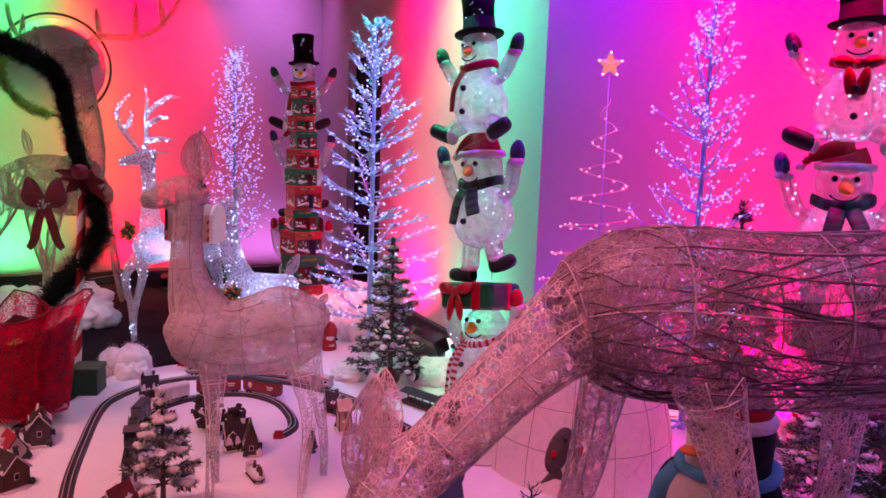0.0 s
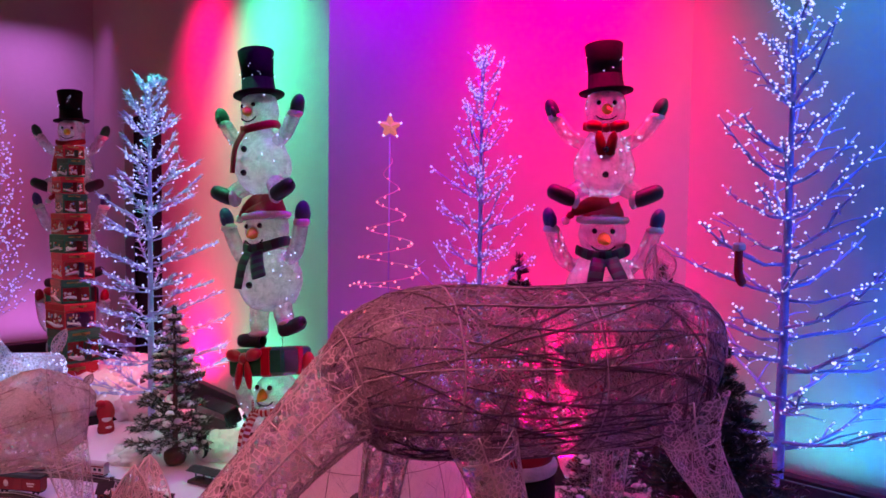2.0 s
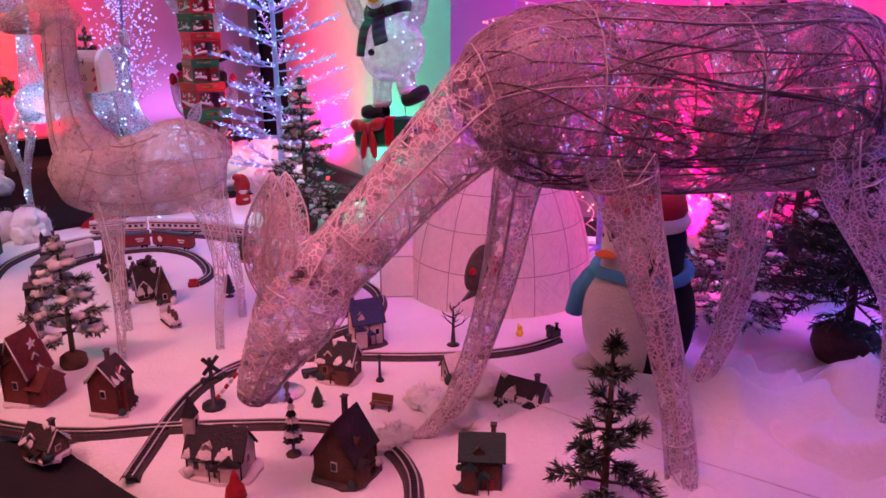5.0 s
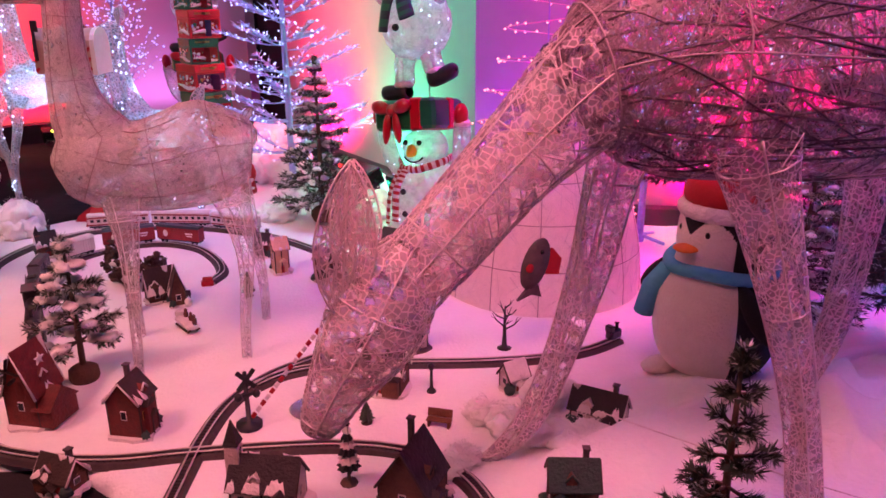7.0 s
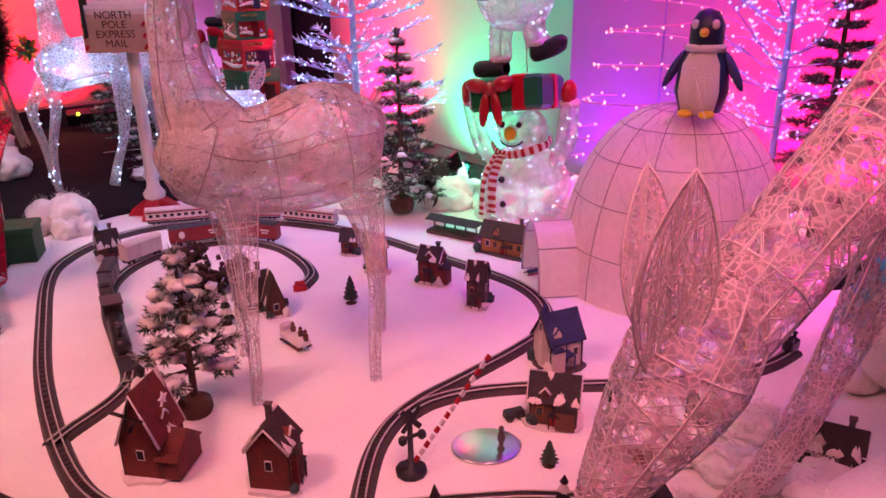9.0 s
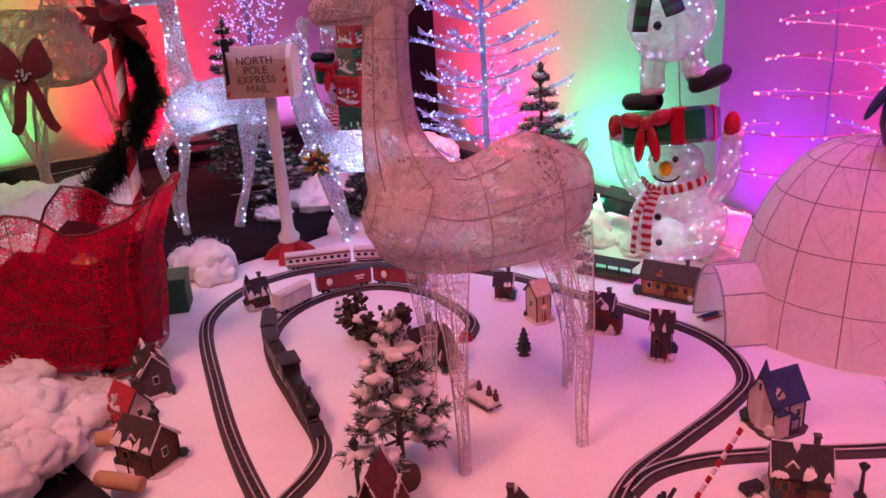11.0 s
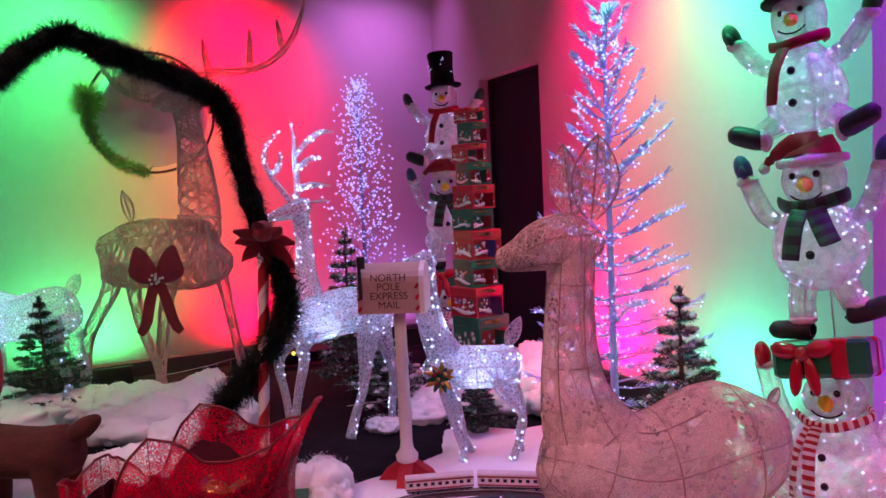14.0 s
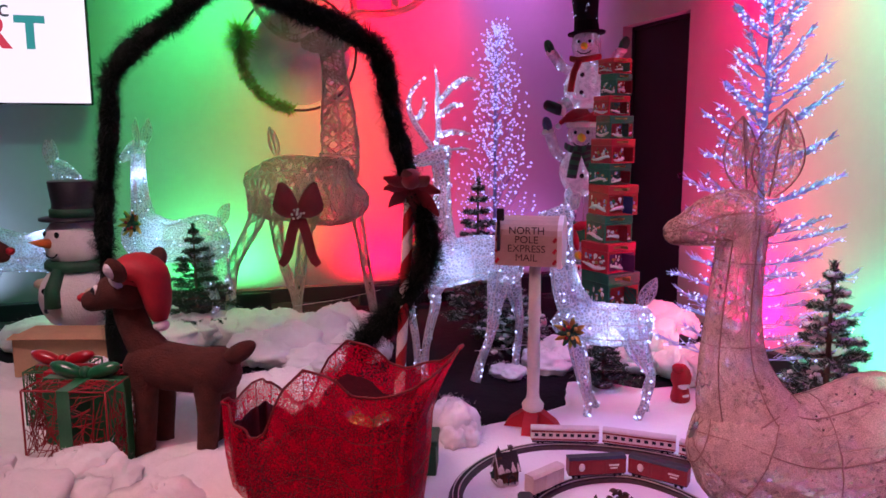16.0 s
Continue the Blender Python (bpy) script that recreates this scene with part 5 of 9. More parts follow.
        part("boot", MB().grid(rings_of([(0.075, s * 0.125, 1.315, 0.02, 0.02), (0.08, s * 0.14, 1.318, 0.036, 0.036), (0.085, s * 0.19, 1.337, 0.036, 0.037), (0.09, s * 0.235, 1.356, 0.030, 0.032), (0.09, s * 0.25, 1.361, 0.008, 0.008)], 10, 12), 0, wrap=True), BLACKFELT, up, "black felt boot")
        part("boot_cuff", MB().ball((0.07, s * 0.128, 1.318), (0.042, 0.022, 0.044), 0, 10, 7), WHITEFUR, up)
        part("button", MB().ball((0.130 + 0.006 * s, 0, 1.48 - s * 0.055), 0.015, 0, 8, 6), BLACKSHINY, up)
    striped([(0.03, -0.095, 1.645), (0.08, -0.04, 1.63), (0.088, 0.03, 1.635), (0.03, 0.095, 1.65), (-0.06, 0.06, 1.655)], 0.019, 0, up, "scarf", RED, RED, "red scarf")
    if bow:
        bw = MB().ball((0.10, 0, 1.63), (0.022, 0.022, 0.022))
        for s in (-1, 1):
            bw.ball((0.10, s * 0.05, 1.637), (0.02, 0.044, 0.027), 0, 10, 7, pose(0, 0, 0, s * 12, 0, 0))
            bw.ball((0.115, s * 0.022, 1.55), (0.009, 0.024, 0.07), 0, 8, 6, pose(0, 0, 0, s * -10, 0, 0))
        part("bow", bw, REDSHINY, up, "red satin bow")
    else:
        striped([(0.088, -0.03, 1.62), (0.125, -0.055, 1.54), (0.135, -0.07, 1.43)], 0.026, 0, up, "scarf_end", RED, RED, "red scarf", 6)
    part("pole", MB().tube([(-0.06, 0, 0.3), (-0.06, 0, 1.7)], 0.003, 6), FRAMEWIRE, top)
    return top


snowman_stack("stack of three lit tinsel snowmen with a green present", (0.185, 3.89, 0.02), 228, seed=2, lean=4.6)
snowman_stack("stack of lit tinsel snowmen, the top one wearing a red bow", (1.60, 3.42, 0.02), 248, bow=True, seed=4)
snowman_stack("stack of lit tinsel snowmen behind the gift boxes", (-1.27, 6.20, 0.08), 262, seed=6)
for x, y, z0 in ((0.15, 3.91, 0.02), (1.60, 3.42, 0.02), (-1.27, 6.20, 0.08)):
    for z in (0.17, 0.93, 1.47):
        lamp("snowman_glow", "POINT", pose(x, y, z0 + z), (0.85, 0.93, 1.0), 0.08, soft=0.03)

# ---- the ground of the display ----
def fnoise(x, y, s, k=0.0):
    return noise.noise(Vector((x * s + k, y * s - k, k)))


def front_edge(x):
    return 1.62 + 0.55 * min(1.0, max(0.0, (0.05 - x) / 0.9)) ** 1.2 + 0.03 * math.sin(5 * x) + (0.9 * max(0, -1.0 - x) ** 1.2)


def blanket_depth(x, y):
    """How far a place lies inside the blanket's border."""
    w = 0.08 * fnoise(x, y, 2.2, 4) + 0.02 * fnoise(x, y, 9, 2)
    left = -1.86 if y < 4.1 else -1.86 + min(0.55, (y - 4.1) * 1.1)
    d = min(y - front_edge(x) + w * 0.3, x - left + w, 5.0 - y + w)
    if x > -0.75:
        return d
    return min(d, 4.95 - y + w)


NX, NY = 230, 200
X0, X1, Y0, Y1 = -2.3, 2.75, 0.9, 5.3
P = []
for i in range(NX + 1):
    row = []
    for j in range(NY + 1):
        x, y = X0 + (X1 - X0) * i / NX, Y0 + (Y1 - Y0) * j / NY
        z = 0.004 * fnoise(x, y, 3, 3)
        hump = max(0.0, min(1.0, (x - 0.62) / 0.35)) * max(0.0, min(1.0, (2.55 - y) / 0.3))
        z += hump * (0.05 + 0.05 * fnoise(x, y, 3.0, 9) + 0.035 * (1 - abs(fnoise(x, y, 4.0, 6)) * 3) + 0.012 * math.sin(11 * x + 7 * y))
        # a fold of the cloth running from the doe's forefoot past the penguin
        ahead = float(np.interp(x, (0.1, 0.33, 0.56, 0.78, 1.0, 1.5), (1.97, 2.09, 2.17, 2.20, 2.16, 2.1))) - y
        fold = max(0.0, min(1.0, (ahead + 0.035) / 0.06)) * (1.0 if ahead < 0.02 else math.exp(-(ahead - 0.02) / 0.16))
        z += 0.075 * max(0.0, min(1.0, (x - 0.12) / 0.4)) * max(0.0, min(1.0, (1.7 - x) / 0.4)) * fold
        z += min(0.5, max(0, x - 1.3)) * 0.10 * (1 + 0.5 * fnoise(x, y, 4, 1))
        z = max(z, -0.006)
        z -= 0.12 * max(0.0, min(1.0, (0.50 - (Vector((x, y, 0)) - NOOK).dot(N_B)) / 0.12)) * (x > 1.6)
        z += max(0.0, min(1.0, (y - 4.0) / 0.5)) * max(0.0, min(1.0, (x + 0.9) / 0.4)) * (0.05 + 0.05 * fnoise(x, y, 4.5, 5))
        z += 0.055 * math.exp(-(((x - 0.72) / 0.14) ** 2 + ((y - 2.31) / 0.09) ** 2)) * (1 + 0.7 * fnoise(x, y, 9, 12))
        d = blanket_depth(x, y)
        z -= 0.09 * max(0.0, min(1.0, (0.05 - d) / 0.09)) ** 1.5
        row.append((x, y, z))
    P.append(row)
thing("snow_blanket", "white felt snow blanket spread under the model village", "snow blanket", kind="structure", mb=MB().grid(P, 0), mats=SNOW)


def soft_ball(mb, c, r, seed, rough=0.22, n=34, rings=22):
    """A lumpy ball of fluff."""
    P = []
    for k in range(rings + 1):
        a = math.pi * k / rings
        row = []
        for i in range(n):
            g = 2 * math.pi * i / n
            d = Vector((math.sin(a) * math.cos(g), math.sin(a) * math.sin(g), -math.cos(a)))
            q = d * 2.1 + Vector((seed * 3.1, seed * 1.7, seed))
            f = 1 + rough * noise.noise(q) * 1.3 + rough * 0.75 * abs(noise.noise(q * 2.7)) + rough * 0.45 * abs(noise.noise(q * 6.1)) + rough * 0.2 * noise.noise(q * 13.7)
            row.append(Vector(c) + Vector((d.x * r[0], d.y * r[1], d.z * r[2])) * f)
        P.append(row)
    return mb.grid(P, 0, wrap=True)


def cotton(x, y, size, z=0.0, flat=0.6, seed=1, count=6, label="clump of white cotton fluff laid as snow"):
    rg = random.Random(seed)
    mb = MB()
    for k in range(count):
        r = size * rg.uniform(0.28, 0.55)
        a, q = rg.random() * 6.28, size * rg.uniform(0.0, 0.6)
        soft_ball(mb, (q * math.cos(a), q * math.sin(a), r * flat * rg.uniform(0.5, 1.0)), (r, r, r * flat * 1.15), seed + k * 0.37)
    # loose fibres standing off the surface
    base = list(mb.v)
    mid = Vector((0, 0, size * flat * 0.3))
    for _ in range(800):
        p = Vector(rg.choice(base)) + Vector((rg.uniform(-1, 1), rg.uniform(-1, 1), rg.uniform(-1, 1))) * 0.012
        d = ((p - mid).normalized() + Vector((rg.uniform(-1, 1), rg.uniform(-1, 1), rg.uniform(-0.6, 1))) * 0.9).normalized()
        w = d.orthogonal().normalized() * 0.0011
        e = p + d * rg.uniform(0.008, 0.022)
        mb.add([p - w, p + w, e], [(0, 1, 2)], 0, False)
    return thing("cotton_snow", label, "cotton snow", (x, y, z), 0, "cotton snow clumps", mb=mb, mats=COTTON)


# black cloth under the lit deer, and cotton banks
P = []
for i in range(61):
    row = []
    for j in range(41):
        x, y = -4.9 + 5.2 * i / 60, 3.9 + 3.0 * j / 40
        z = -0.012 + 0.022 * max(0, fnoise(x, y, 2.6, 8)) + 0.012 * abs(fnoise(x, y, 6, 3))
        if y > 6.75 + 0.535 * (x + 2.75) - 0.05:
            y = 6.75 + 0.535 * (x + 2.75) - 0.05
        d = min(y - 3.95, (x + 4.9))
        inside = blanket_depth(x, y)
        row.append((x, y, z - (0.03 if inside > 0.12 or d < 0.02 else 0.0)))
    P.append(row)
thing("black_cloth", "black cloth rumpled over the floor under the lit deer", "cloth", kind="structure", mb=MB().grid(P, 0), mats=DARK)
P = []
for i in range(91):
    row = []
    for j in range(71):
        x, y = -5.2 + 3.5 * i / 90, 2.4 + 2.6 * j / 70
        edge = min((x + 5.2) * 2, (-1.86 + 0.12 * fnoise(x, y, 3, 2) - x) * 2.5, (y - 2.4) * 2, (4.75 + 0.25 * fnoise(x, y, 2, 6) - y) * 2.2 if x < -2.3 else (4.0 + 0.2 * fnoise(x, y, 2, 6) - y) * 2.2)
        e = max(-0.3, min(1.0, edge))
        b = 0.09 + 0.07 * fnoise(x, y, 2.3, 7) + 0.09 * abs(fnoise(x, y, 4.2, 3)) + 0.03 * abs(fnoise(x, y, 9, 1))
        row.append((x, y, -0.05 + (b + 0.03) * e))
    P.append(row)
thing("cotton_bank", "white cotton batting heaped round the sleigh", "cotton snow", kind="structure", mb=MB().grid(P, 0), mats=COTTON)
k = 0
for x, y, s, z, f in ((-1.76, 4.10, 0.17, 0, 0.9), (-1.74, 4.2, 0.12, 0.03, 0.9), (-3.2, 5.35, 0.34, 0, 0.55), (-2.75, 5.4, 0.36, 0, 0.6), (-3.55, 5.2, 0.34, 0, 0.5), (-2.45, 5.2, 0.26, 0, 0.6), (-3.0, 4.95, 0.36, 0.02, 0.45), (-2.6, 4.85, 0.3, 0, 0.45),
                      (-1.58, 4.95, 0.13, 0, 0.5), (-1.42, 5.15, 0.18, 0, 0.6), (-1.2, 5.3, 0.3, 0, 0.6), (-0.85, 5.35, 0.32, 0, 0.75), (-0.62, 5.05, 0.28, 0.02, 0.7), (-1.6, 5.7, 0.3, 0, 0.6), (-0.95, 5.75, 0.35, 0, 0.6),
                      (-0.40, 4.42, 0.22, 0, 0.6), (-0.12, 4.25, 0.18, 0.0, 0.6), (-0.55, 4.25, 0.16, 0, 0.5), (0.05, 4.08, 0.14, 0, 0.6), (0.42, 3.98, 0.22, 0, 0.7), (0.75, 3.7, 0.2, 0, 0.7), (-3.9, 5.2, 0.3, 0, 0.6), (-4.3, 5.0, 0.35, 0, 0.5),
                      (-2.9, 3.35, 0.26, 0.05, 0.5), (-2.45, 3.1, 0.28, 0.05, 0.5), (-3.1, 3.05, 0.3, 0.05, 0.5), (-2.1, 2.95, 0.2, 0.04, 0.5), (-1.85, 2.75, 0.2, 0.03, 0.6), (-2.04, 3.13, 0.15, 0.02, 0.6), (-1.87, 3.03, 0.14, 0.01, 0.6), (-2.22, 3.17, 0.17, 0.03, 0.6), (-1.92, 2.89, 0.17, 0.01, 0.6), (-1.82, 3.17, 0.08, 0.0, 0.6), (-1.95, 2.45, 0.25, 0.0, 0.6), (-1.72, 2.45, 0.15, 0.0, 0.6), (-2.5, 4.2, 0.3, 0.06, 0.5), (-3.3, 4.1, 0.34, 0.06, 0.5),
                      (0.30, 2.18, 0.13, 0, 0.5), (0.20, 2.28, 0.10, 0, 0.5), (0.36, 2.34, 0.11, 0, 0.5), (0.42, 2.12, 0.11, 0, 0.45), (0.1, 2.1, 0.08, 0, 0.4)):
    k += 1
    cotton(x, y, s, z, f, k)

# ---- model railway ----
def track(label, pts, n, closed=False):
    """A length of model track: bed, ties and two rails, along a smooth curve."""
    S = [Vector((p[0], p[1], 0.0)) for p in spline([*pts, pts[0]] if closed else pts, n)]
    top = thing("railway_track", label, "model track", group="model railway")
    bed, ties, ra, rb = MB(), MB(), [], []
    rows = []
    dist = 0.0
    for i, p in enumerate(S):
        t = (S[min(i + 1, n - 1)] - S[max(i - 1, 0)]).normalized()
        w = Vector((-t.y, t.x, 0))
        rows.append([p + w * k + Vector((0, 0, z)) for k, z in ((-0.027, -0.004), (-0.020, 0.011), (0.020, 0.011), (0.027, -0.004))])
        ra.append(p + w * 0.0095 + Vector((0, 0, 0.0175)))
        rb.append(p - w * 0.0095 + Vector((0, 0, 0.0175)))
        if i:
            dist += (p - S[i - 1]).length
            if dist > 0.0075:
                dist = 0
                m = Matrix.Rotation(math.atan2(t.y, t.x), 4, "Z")
                ties.box(p + Vector((0, 0, 0.0125)), (0.006, 0.020, 0.003), 0, m)
    bed.grid(rows, 0, smooth=False)
    part("roadbed", bed, ROADBED, top)
    tagged(part("tie_strip", ties, TIE, top), kind="stuff")
    part("rail", MB().tube(ra, 0.0024, 4), RAIL, top, "nickel silver rail")
    part("rail", MB().tube(rb, 0.0024, 4), RAIL, top, "nickel silver rail")
    return top


MAIN = [(-0.548, 1.95), (-0.54, 2.06), (-0.525, 2.25), (-0.485, 2.42), (-0.40, 2.555), (-0.25, 2.675), (-0.08, 2.81), (0.03, 2.93), (0.06, 3.08), (0.02, 3.24), (-0.10, 3.41), (-0.28, 3.62), (-0.50, 3.86), (-0.75, 4.02), (-0.98, 4.10), (-1.20, 4.11), (-1.40, 4.06), (-1.55, 3.92), (-1.625, 3.72),
        (-1.61, 3.52), (-1.49, 3.15), (-1.36, 2.80), (-1.20, 2.47), (-1.07, 2.29), (-0.92, 2.21), (-0.73, 2.175), (-0.54, 2.185), (-0.35, 2.19), (-0.17, 2.18), (-0.02, 2.135), (0.09, 2.04), (0.14, 1.92), (0.145, 1.80)]
track("looping model track with grey roadbed on the snow blanket", MAIN, 420)
track("inner loop of model track carrying the freight train", [(-0.718, 3.34), (-0.69, 3.45), (-0.74, 3.60), (-0.85, 3.76), (-1.02, 3.85), (-1.20, 3.80), (-1.33, 3.66), (-1.375, 3.47), (-1.32, 3.24), (-1.22, 3.00), (-1.14, 2.80), (-1.15, 2.68), (-1.21, 2.56), (-1.235, 2.50)], 160)
track("model track siding ending at a bumper", [(-0.43, 2.50), (-0.35, 2.565), (-0.22, 2.60), (-0.05, 2.60), (0.2, 2.58), (0.42, 2.585), (0.56, 2.62), (0.68, 2.69)], 110)
thing("track_bumper", "red plastic bumper at the track's end", "track bumper", (-0.722, 3.325, 0.0), 100, mb=MB().box((0, 0, 0.012), (0.02, 0.045, 0.024), 0, None, 0.004).box((0, 0, 0.03), (0.012, 0.034, 0.012), 0, None, 0.003), mats=RED)


TRAINRED = surf("boxcar red", (0.26, 0.018, 0.022), (0.20, 0.014, 0.018), 30, 0.45)
TRAINSILVER = surf("car silver-white", (0.66, 0.60, 0.58), (0.56, 0.50, 0.48), 30, 0.4)
TRAINGREY = surf("tender grey-blue", (0.10, 0.11, 0.15), (0.07, 0.08, 0.11), 30, 0.45)
GLASSDARK = surf("dark small window", (0.012, 0.012, 0.018), (0.03, 0.03, 0.04), 20, 0.15)


def wheels(top, L, mat=BLACKSHINY):
    for x in (-L * 0.36, L * 0.36):
        mb = MB().box((0, 0, 0.0), (0.030, 0.020, 0.006), 0, None, 0.001)
        for dx in (-0.010, 0.010):
            for s in (-1, 1):
                mb.lathe([(0.002, -0.0015), (0.0055, -0.0015), (0.0055, 0.0015), (0.002, 0.0015)], 8, 0, pose(dx, s * 0.0095, -0.002, 90, 0, 0))
        ob = part("bogie", mb, mat, top)
        ob.location = (x, 0, 0.0265)


def boxcar(label, x, y, yaw, L=0.17, body=TRAINRED, roof=BLACKFELT, ribs=10, logo=True):
    top = thing("boxcar", label, "model train car", (x, y, 0.0), yaw, "model train cars")
    mb = MB().box((0, 0, 0.052), (L, 0.036, 0.042), 0, None, 0.002)
    for k in range(ribs):
        u = -L / 2 + L * (k + 0.5) / ribs
        for s in (-1, 1):
            mb.box((u, s * 0.0185, 0.052), (0.0025, 0.0015, 0.038))
    part("body", mb, body, top)
    part("roof", MB().prism([(-0.02, 0.073), (0.02, 0.073), (0.012, 0.079), (-0.012, 0.079)], -L / 2, L / 2, 0, pose(0, 0, 0, 0, 0, -90)), roof, top)
    for s in (-1, 1):
        part("sliding_door", MB().box((0, s * 0.0195, 0.051), (0.035, 0.002, 0.037), 0, None, 0.0008), body, top)
        if logo:
            part("emblem", MB().lathe([(0.0005, 0), (0.011, 0), (0.011, 0.001), (0.0005, 0.001)], 14, 0, pose(-L * 0.28, s * 0.0188, 0.053, -90 * s, 0, 0)), WHITEPAINT, top, "round white emblem")
            part("lettering", MB().box((L * 0.28, s * 0.0194, 0.056), (0.035, 0.001, 0.005)).box((L * 0.28, s * 0.0194, 0.048), (0.025, 0.001, 0.004)), WHITEPAINT, top, "white lettering bars")
    part("chassis", MB().box((0, 0, 0.029), (L * 0.98, 0.022, 0.005)), BLACKSHINY, top)
    wheels(top, L)
    top.scale = (1.06, 1.25, 1.35)
    top.location.z = -0.0067
    return top


def coach(label, x, y, yaw, L=0.25):
    top = thing("passenger_car", label, "model train car", (x, y, 0.0), yaw, "model train cars")
    part("body", MB().box((0, 0, 0.050), (L, 0.037, 0.038), 0, None, 0.003), TRAINSILVER, top)
    R = [(0.0185 * math.cos(math.pi * k / 8), 0.069 + 0.011 * math.sin(math.pi * k / 8)) for k in range(9)]
    part("roof", MB().prism(R, -L / 2, L / 2, 0, pose(0, 0, 0, 0, 0, -90)), TRAINSILVER, top)
    for s in (-1, 1):
        part("stripe", MB().box((0, s * 0.0189, 0.0645), (L * 0.99, 0.001, 0.005)).box((0, s * 0.0189, 0.037), (L * 0.99, 0.001, 0.005)), TRAINRED, top, "red stripe")
        for k in range(9):
            u = -L * 0.42 + L * 0.84 * k / 8
            part("window", MB().box((u, s * 0.0188, 0.0525), (0.015, 0.0012, 0.011), 0, None, 0.0005), GLASSDARK, top)
    part("chassis", MB().box((0, 0, 0.028), (L * 0.96, 0.024, 0.008)), BLACKSHINY, top)
    wheels(top, L)
    top.scale = (1.0, 1.15, 1.2)
    top.location.z = -0.0038
    return top


coach("silver-white passenger car with red stripes on the track", -1.275, 4.10, 8, 0.27)
coach("silver-white passenger car with red stripes on the track", -0.985, 4.10, -8, 0.28)
coach("silver-white passenger car with red stripes on the track", -0.72, 4.00, -27, 0.25)
boxcar("dark red boxcar with a white emblem", -1.15, 3.825, 18, 0.20)
boxcar("dark red boxcar with a white emblem", -0.93, 3.825, -22, 0.20)
boxcar("pale ribbed hopper car behind the tender", -1.325, 3.675, 52, 0.15, TRAINSILVER, TRAINSILVER, 14, False)
boxcar("short grey-blue freight car behind the coal tender", -1.367, 3.425, 97, 0.13, TRAINGREY, BLACKFELT, 4, False)
ENGINE = surf("satin engine black", (0.010, 0.009, 0.010), (0.020, 0.016, 0.018), 60, 0.42)
COAL = surf("dull coal load", (0.050, 0.036, 0.036), (0.025, 0.020, 0.020), 180, 0.9, bump=0.8, bump_scale=300)


def coal_tender(label, x, y, yaw, k):
    top = thing("coal_tender", label, "model train car", (x, y, 0.0), yaw, "model train cars")
    part("body", MB().box((0, 0, 0.047), (0.115, 0.034, 0.034), 0, None, 0.003), ENGINE, top)
    part("rim", MB().box((0, 0.0165, 0.066), (0.117, 0.002, 0.006)).box((0, -0.0165, 0.066), (0.117, 0.002, 0.006)).box((0.0575, 0, 0.066), (0.002, 0.034, 0.006)), ENGINE, top)
    part("coal", MB().ball((0.018, 0, 0.062), (0.040, 0.0145, 0.010), 0, 12, 6), COAL, top, "heaped coal load")
    part("water_hatch", MB().box((-0.042, 0, 0.066), (0.022, 0.024, 0.005), 0, None, 0.001), COAL, top)
    part("chassis", MB().box((0, 0, 0.027), (0.11, 0.024, 0.006)), ENGINE, top)
    wheels(top, 0.11)
    top.scale = (k, k * 0.92, k)
    top.location.z = -0.005
    return top



def steam_engine(label, x, y, yaw):
    top = thing("locomotive", label, "model locomotive", (x, y, 0.0), yaw, "model train cars")
    part("boiler", MB().lathe([(0.002, -0.10), (0.016, -0.10), (0.017, -0.06), (0.018, 0.04), (0.018, 0.075), (0.014, 0.082), (0.002, 0.084)], 16, 0, pose(0, 0, 0.052, 0, 90, 0)), ENGINE, top)
    part("cab", MB().box((-0.085, 0, 0.062), (0.045, 0.040, 0.042), 0, None, 0.003).box((-0.085, 0, 0.085), (0.055, 0.045, 0.004), 0, None, 0.001), ENGINE, top)
    part("smokestack", MB().lathe([(0.006, 0.06), (0.005, 0.082), (0.009, 0.092), (0.003, 0.092)], 10, 0, pose(0.06, 0, 0, 0, 0, 0)), ENGINE, top)
    part("steam_dome", MB().ball((0.01, 0, 0.071), (0.010, 0.009, 0.010), 0, 10, 6), ENGINE, top)
    part("chassis", MB().box((-0.01, 0, 0.032), (0.19, 0.026, 0.012), 0, None, 0.002), ENGINE, top)
    for k in range(4):
        for s in (-1, 1):
            part("wheel", MB().lathe([(0.002, -0.0015), (0.011, -0.0015), (0.011, 0.0015), (0.002, 0.0015)], 14, 0, pose(-0.055 + 0.034 * k, s * 0.0125, 0.031, 90, 0, 0)), ENGINE, top)
    part("cowcatcher", MB().prism([(0.085, 0.02), (0.115, 0.02), (0.09, 0.036)], -0.015, 0.015), ENGINE, top)
    top.scale = (1.5, 1.35, 1.4)
    top.location.z = -0.008
    return top


coal_tender("black coal tender coupled behind the steam engine", -1.313, 3.228, 292, 1.3)
steam_engine("black steam engine pulling the freight train", -1.207, 2.966, 291.5)


# ---- model village ----
def hm(name, a, b=None, s=40, r=0.7):
    return surf(name, a, b, s, r, bump=0.5, bump_scale=140, per_piece=0.12)


H_BROWN = hm("painted brown plaster", (0.079, 0.030, 0.021), (0.137, 0.058, 0.032))
H_RED = hm("painted red brick", (0.179, 0.023, 0.019), (0.095, 0.019, 0.015))
H_GREY = hm("painted grey stone", (0.105, 0.074, 0.079), (0.058, 0.042, 0.047))
H_CREAM = hm("painted cream plaster", (0.70, 0.50, 0.32), (0.58, 0.40, 0.26))
H_WHITE = hm("painted white boards", (0.62, 0.52, 0.50), (0.5, 0.42, 0.40))
H_TAN = hm("painted ochre boards", (0.42, 0.20, 0.06), (0.32, 0.15, 0.05))
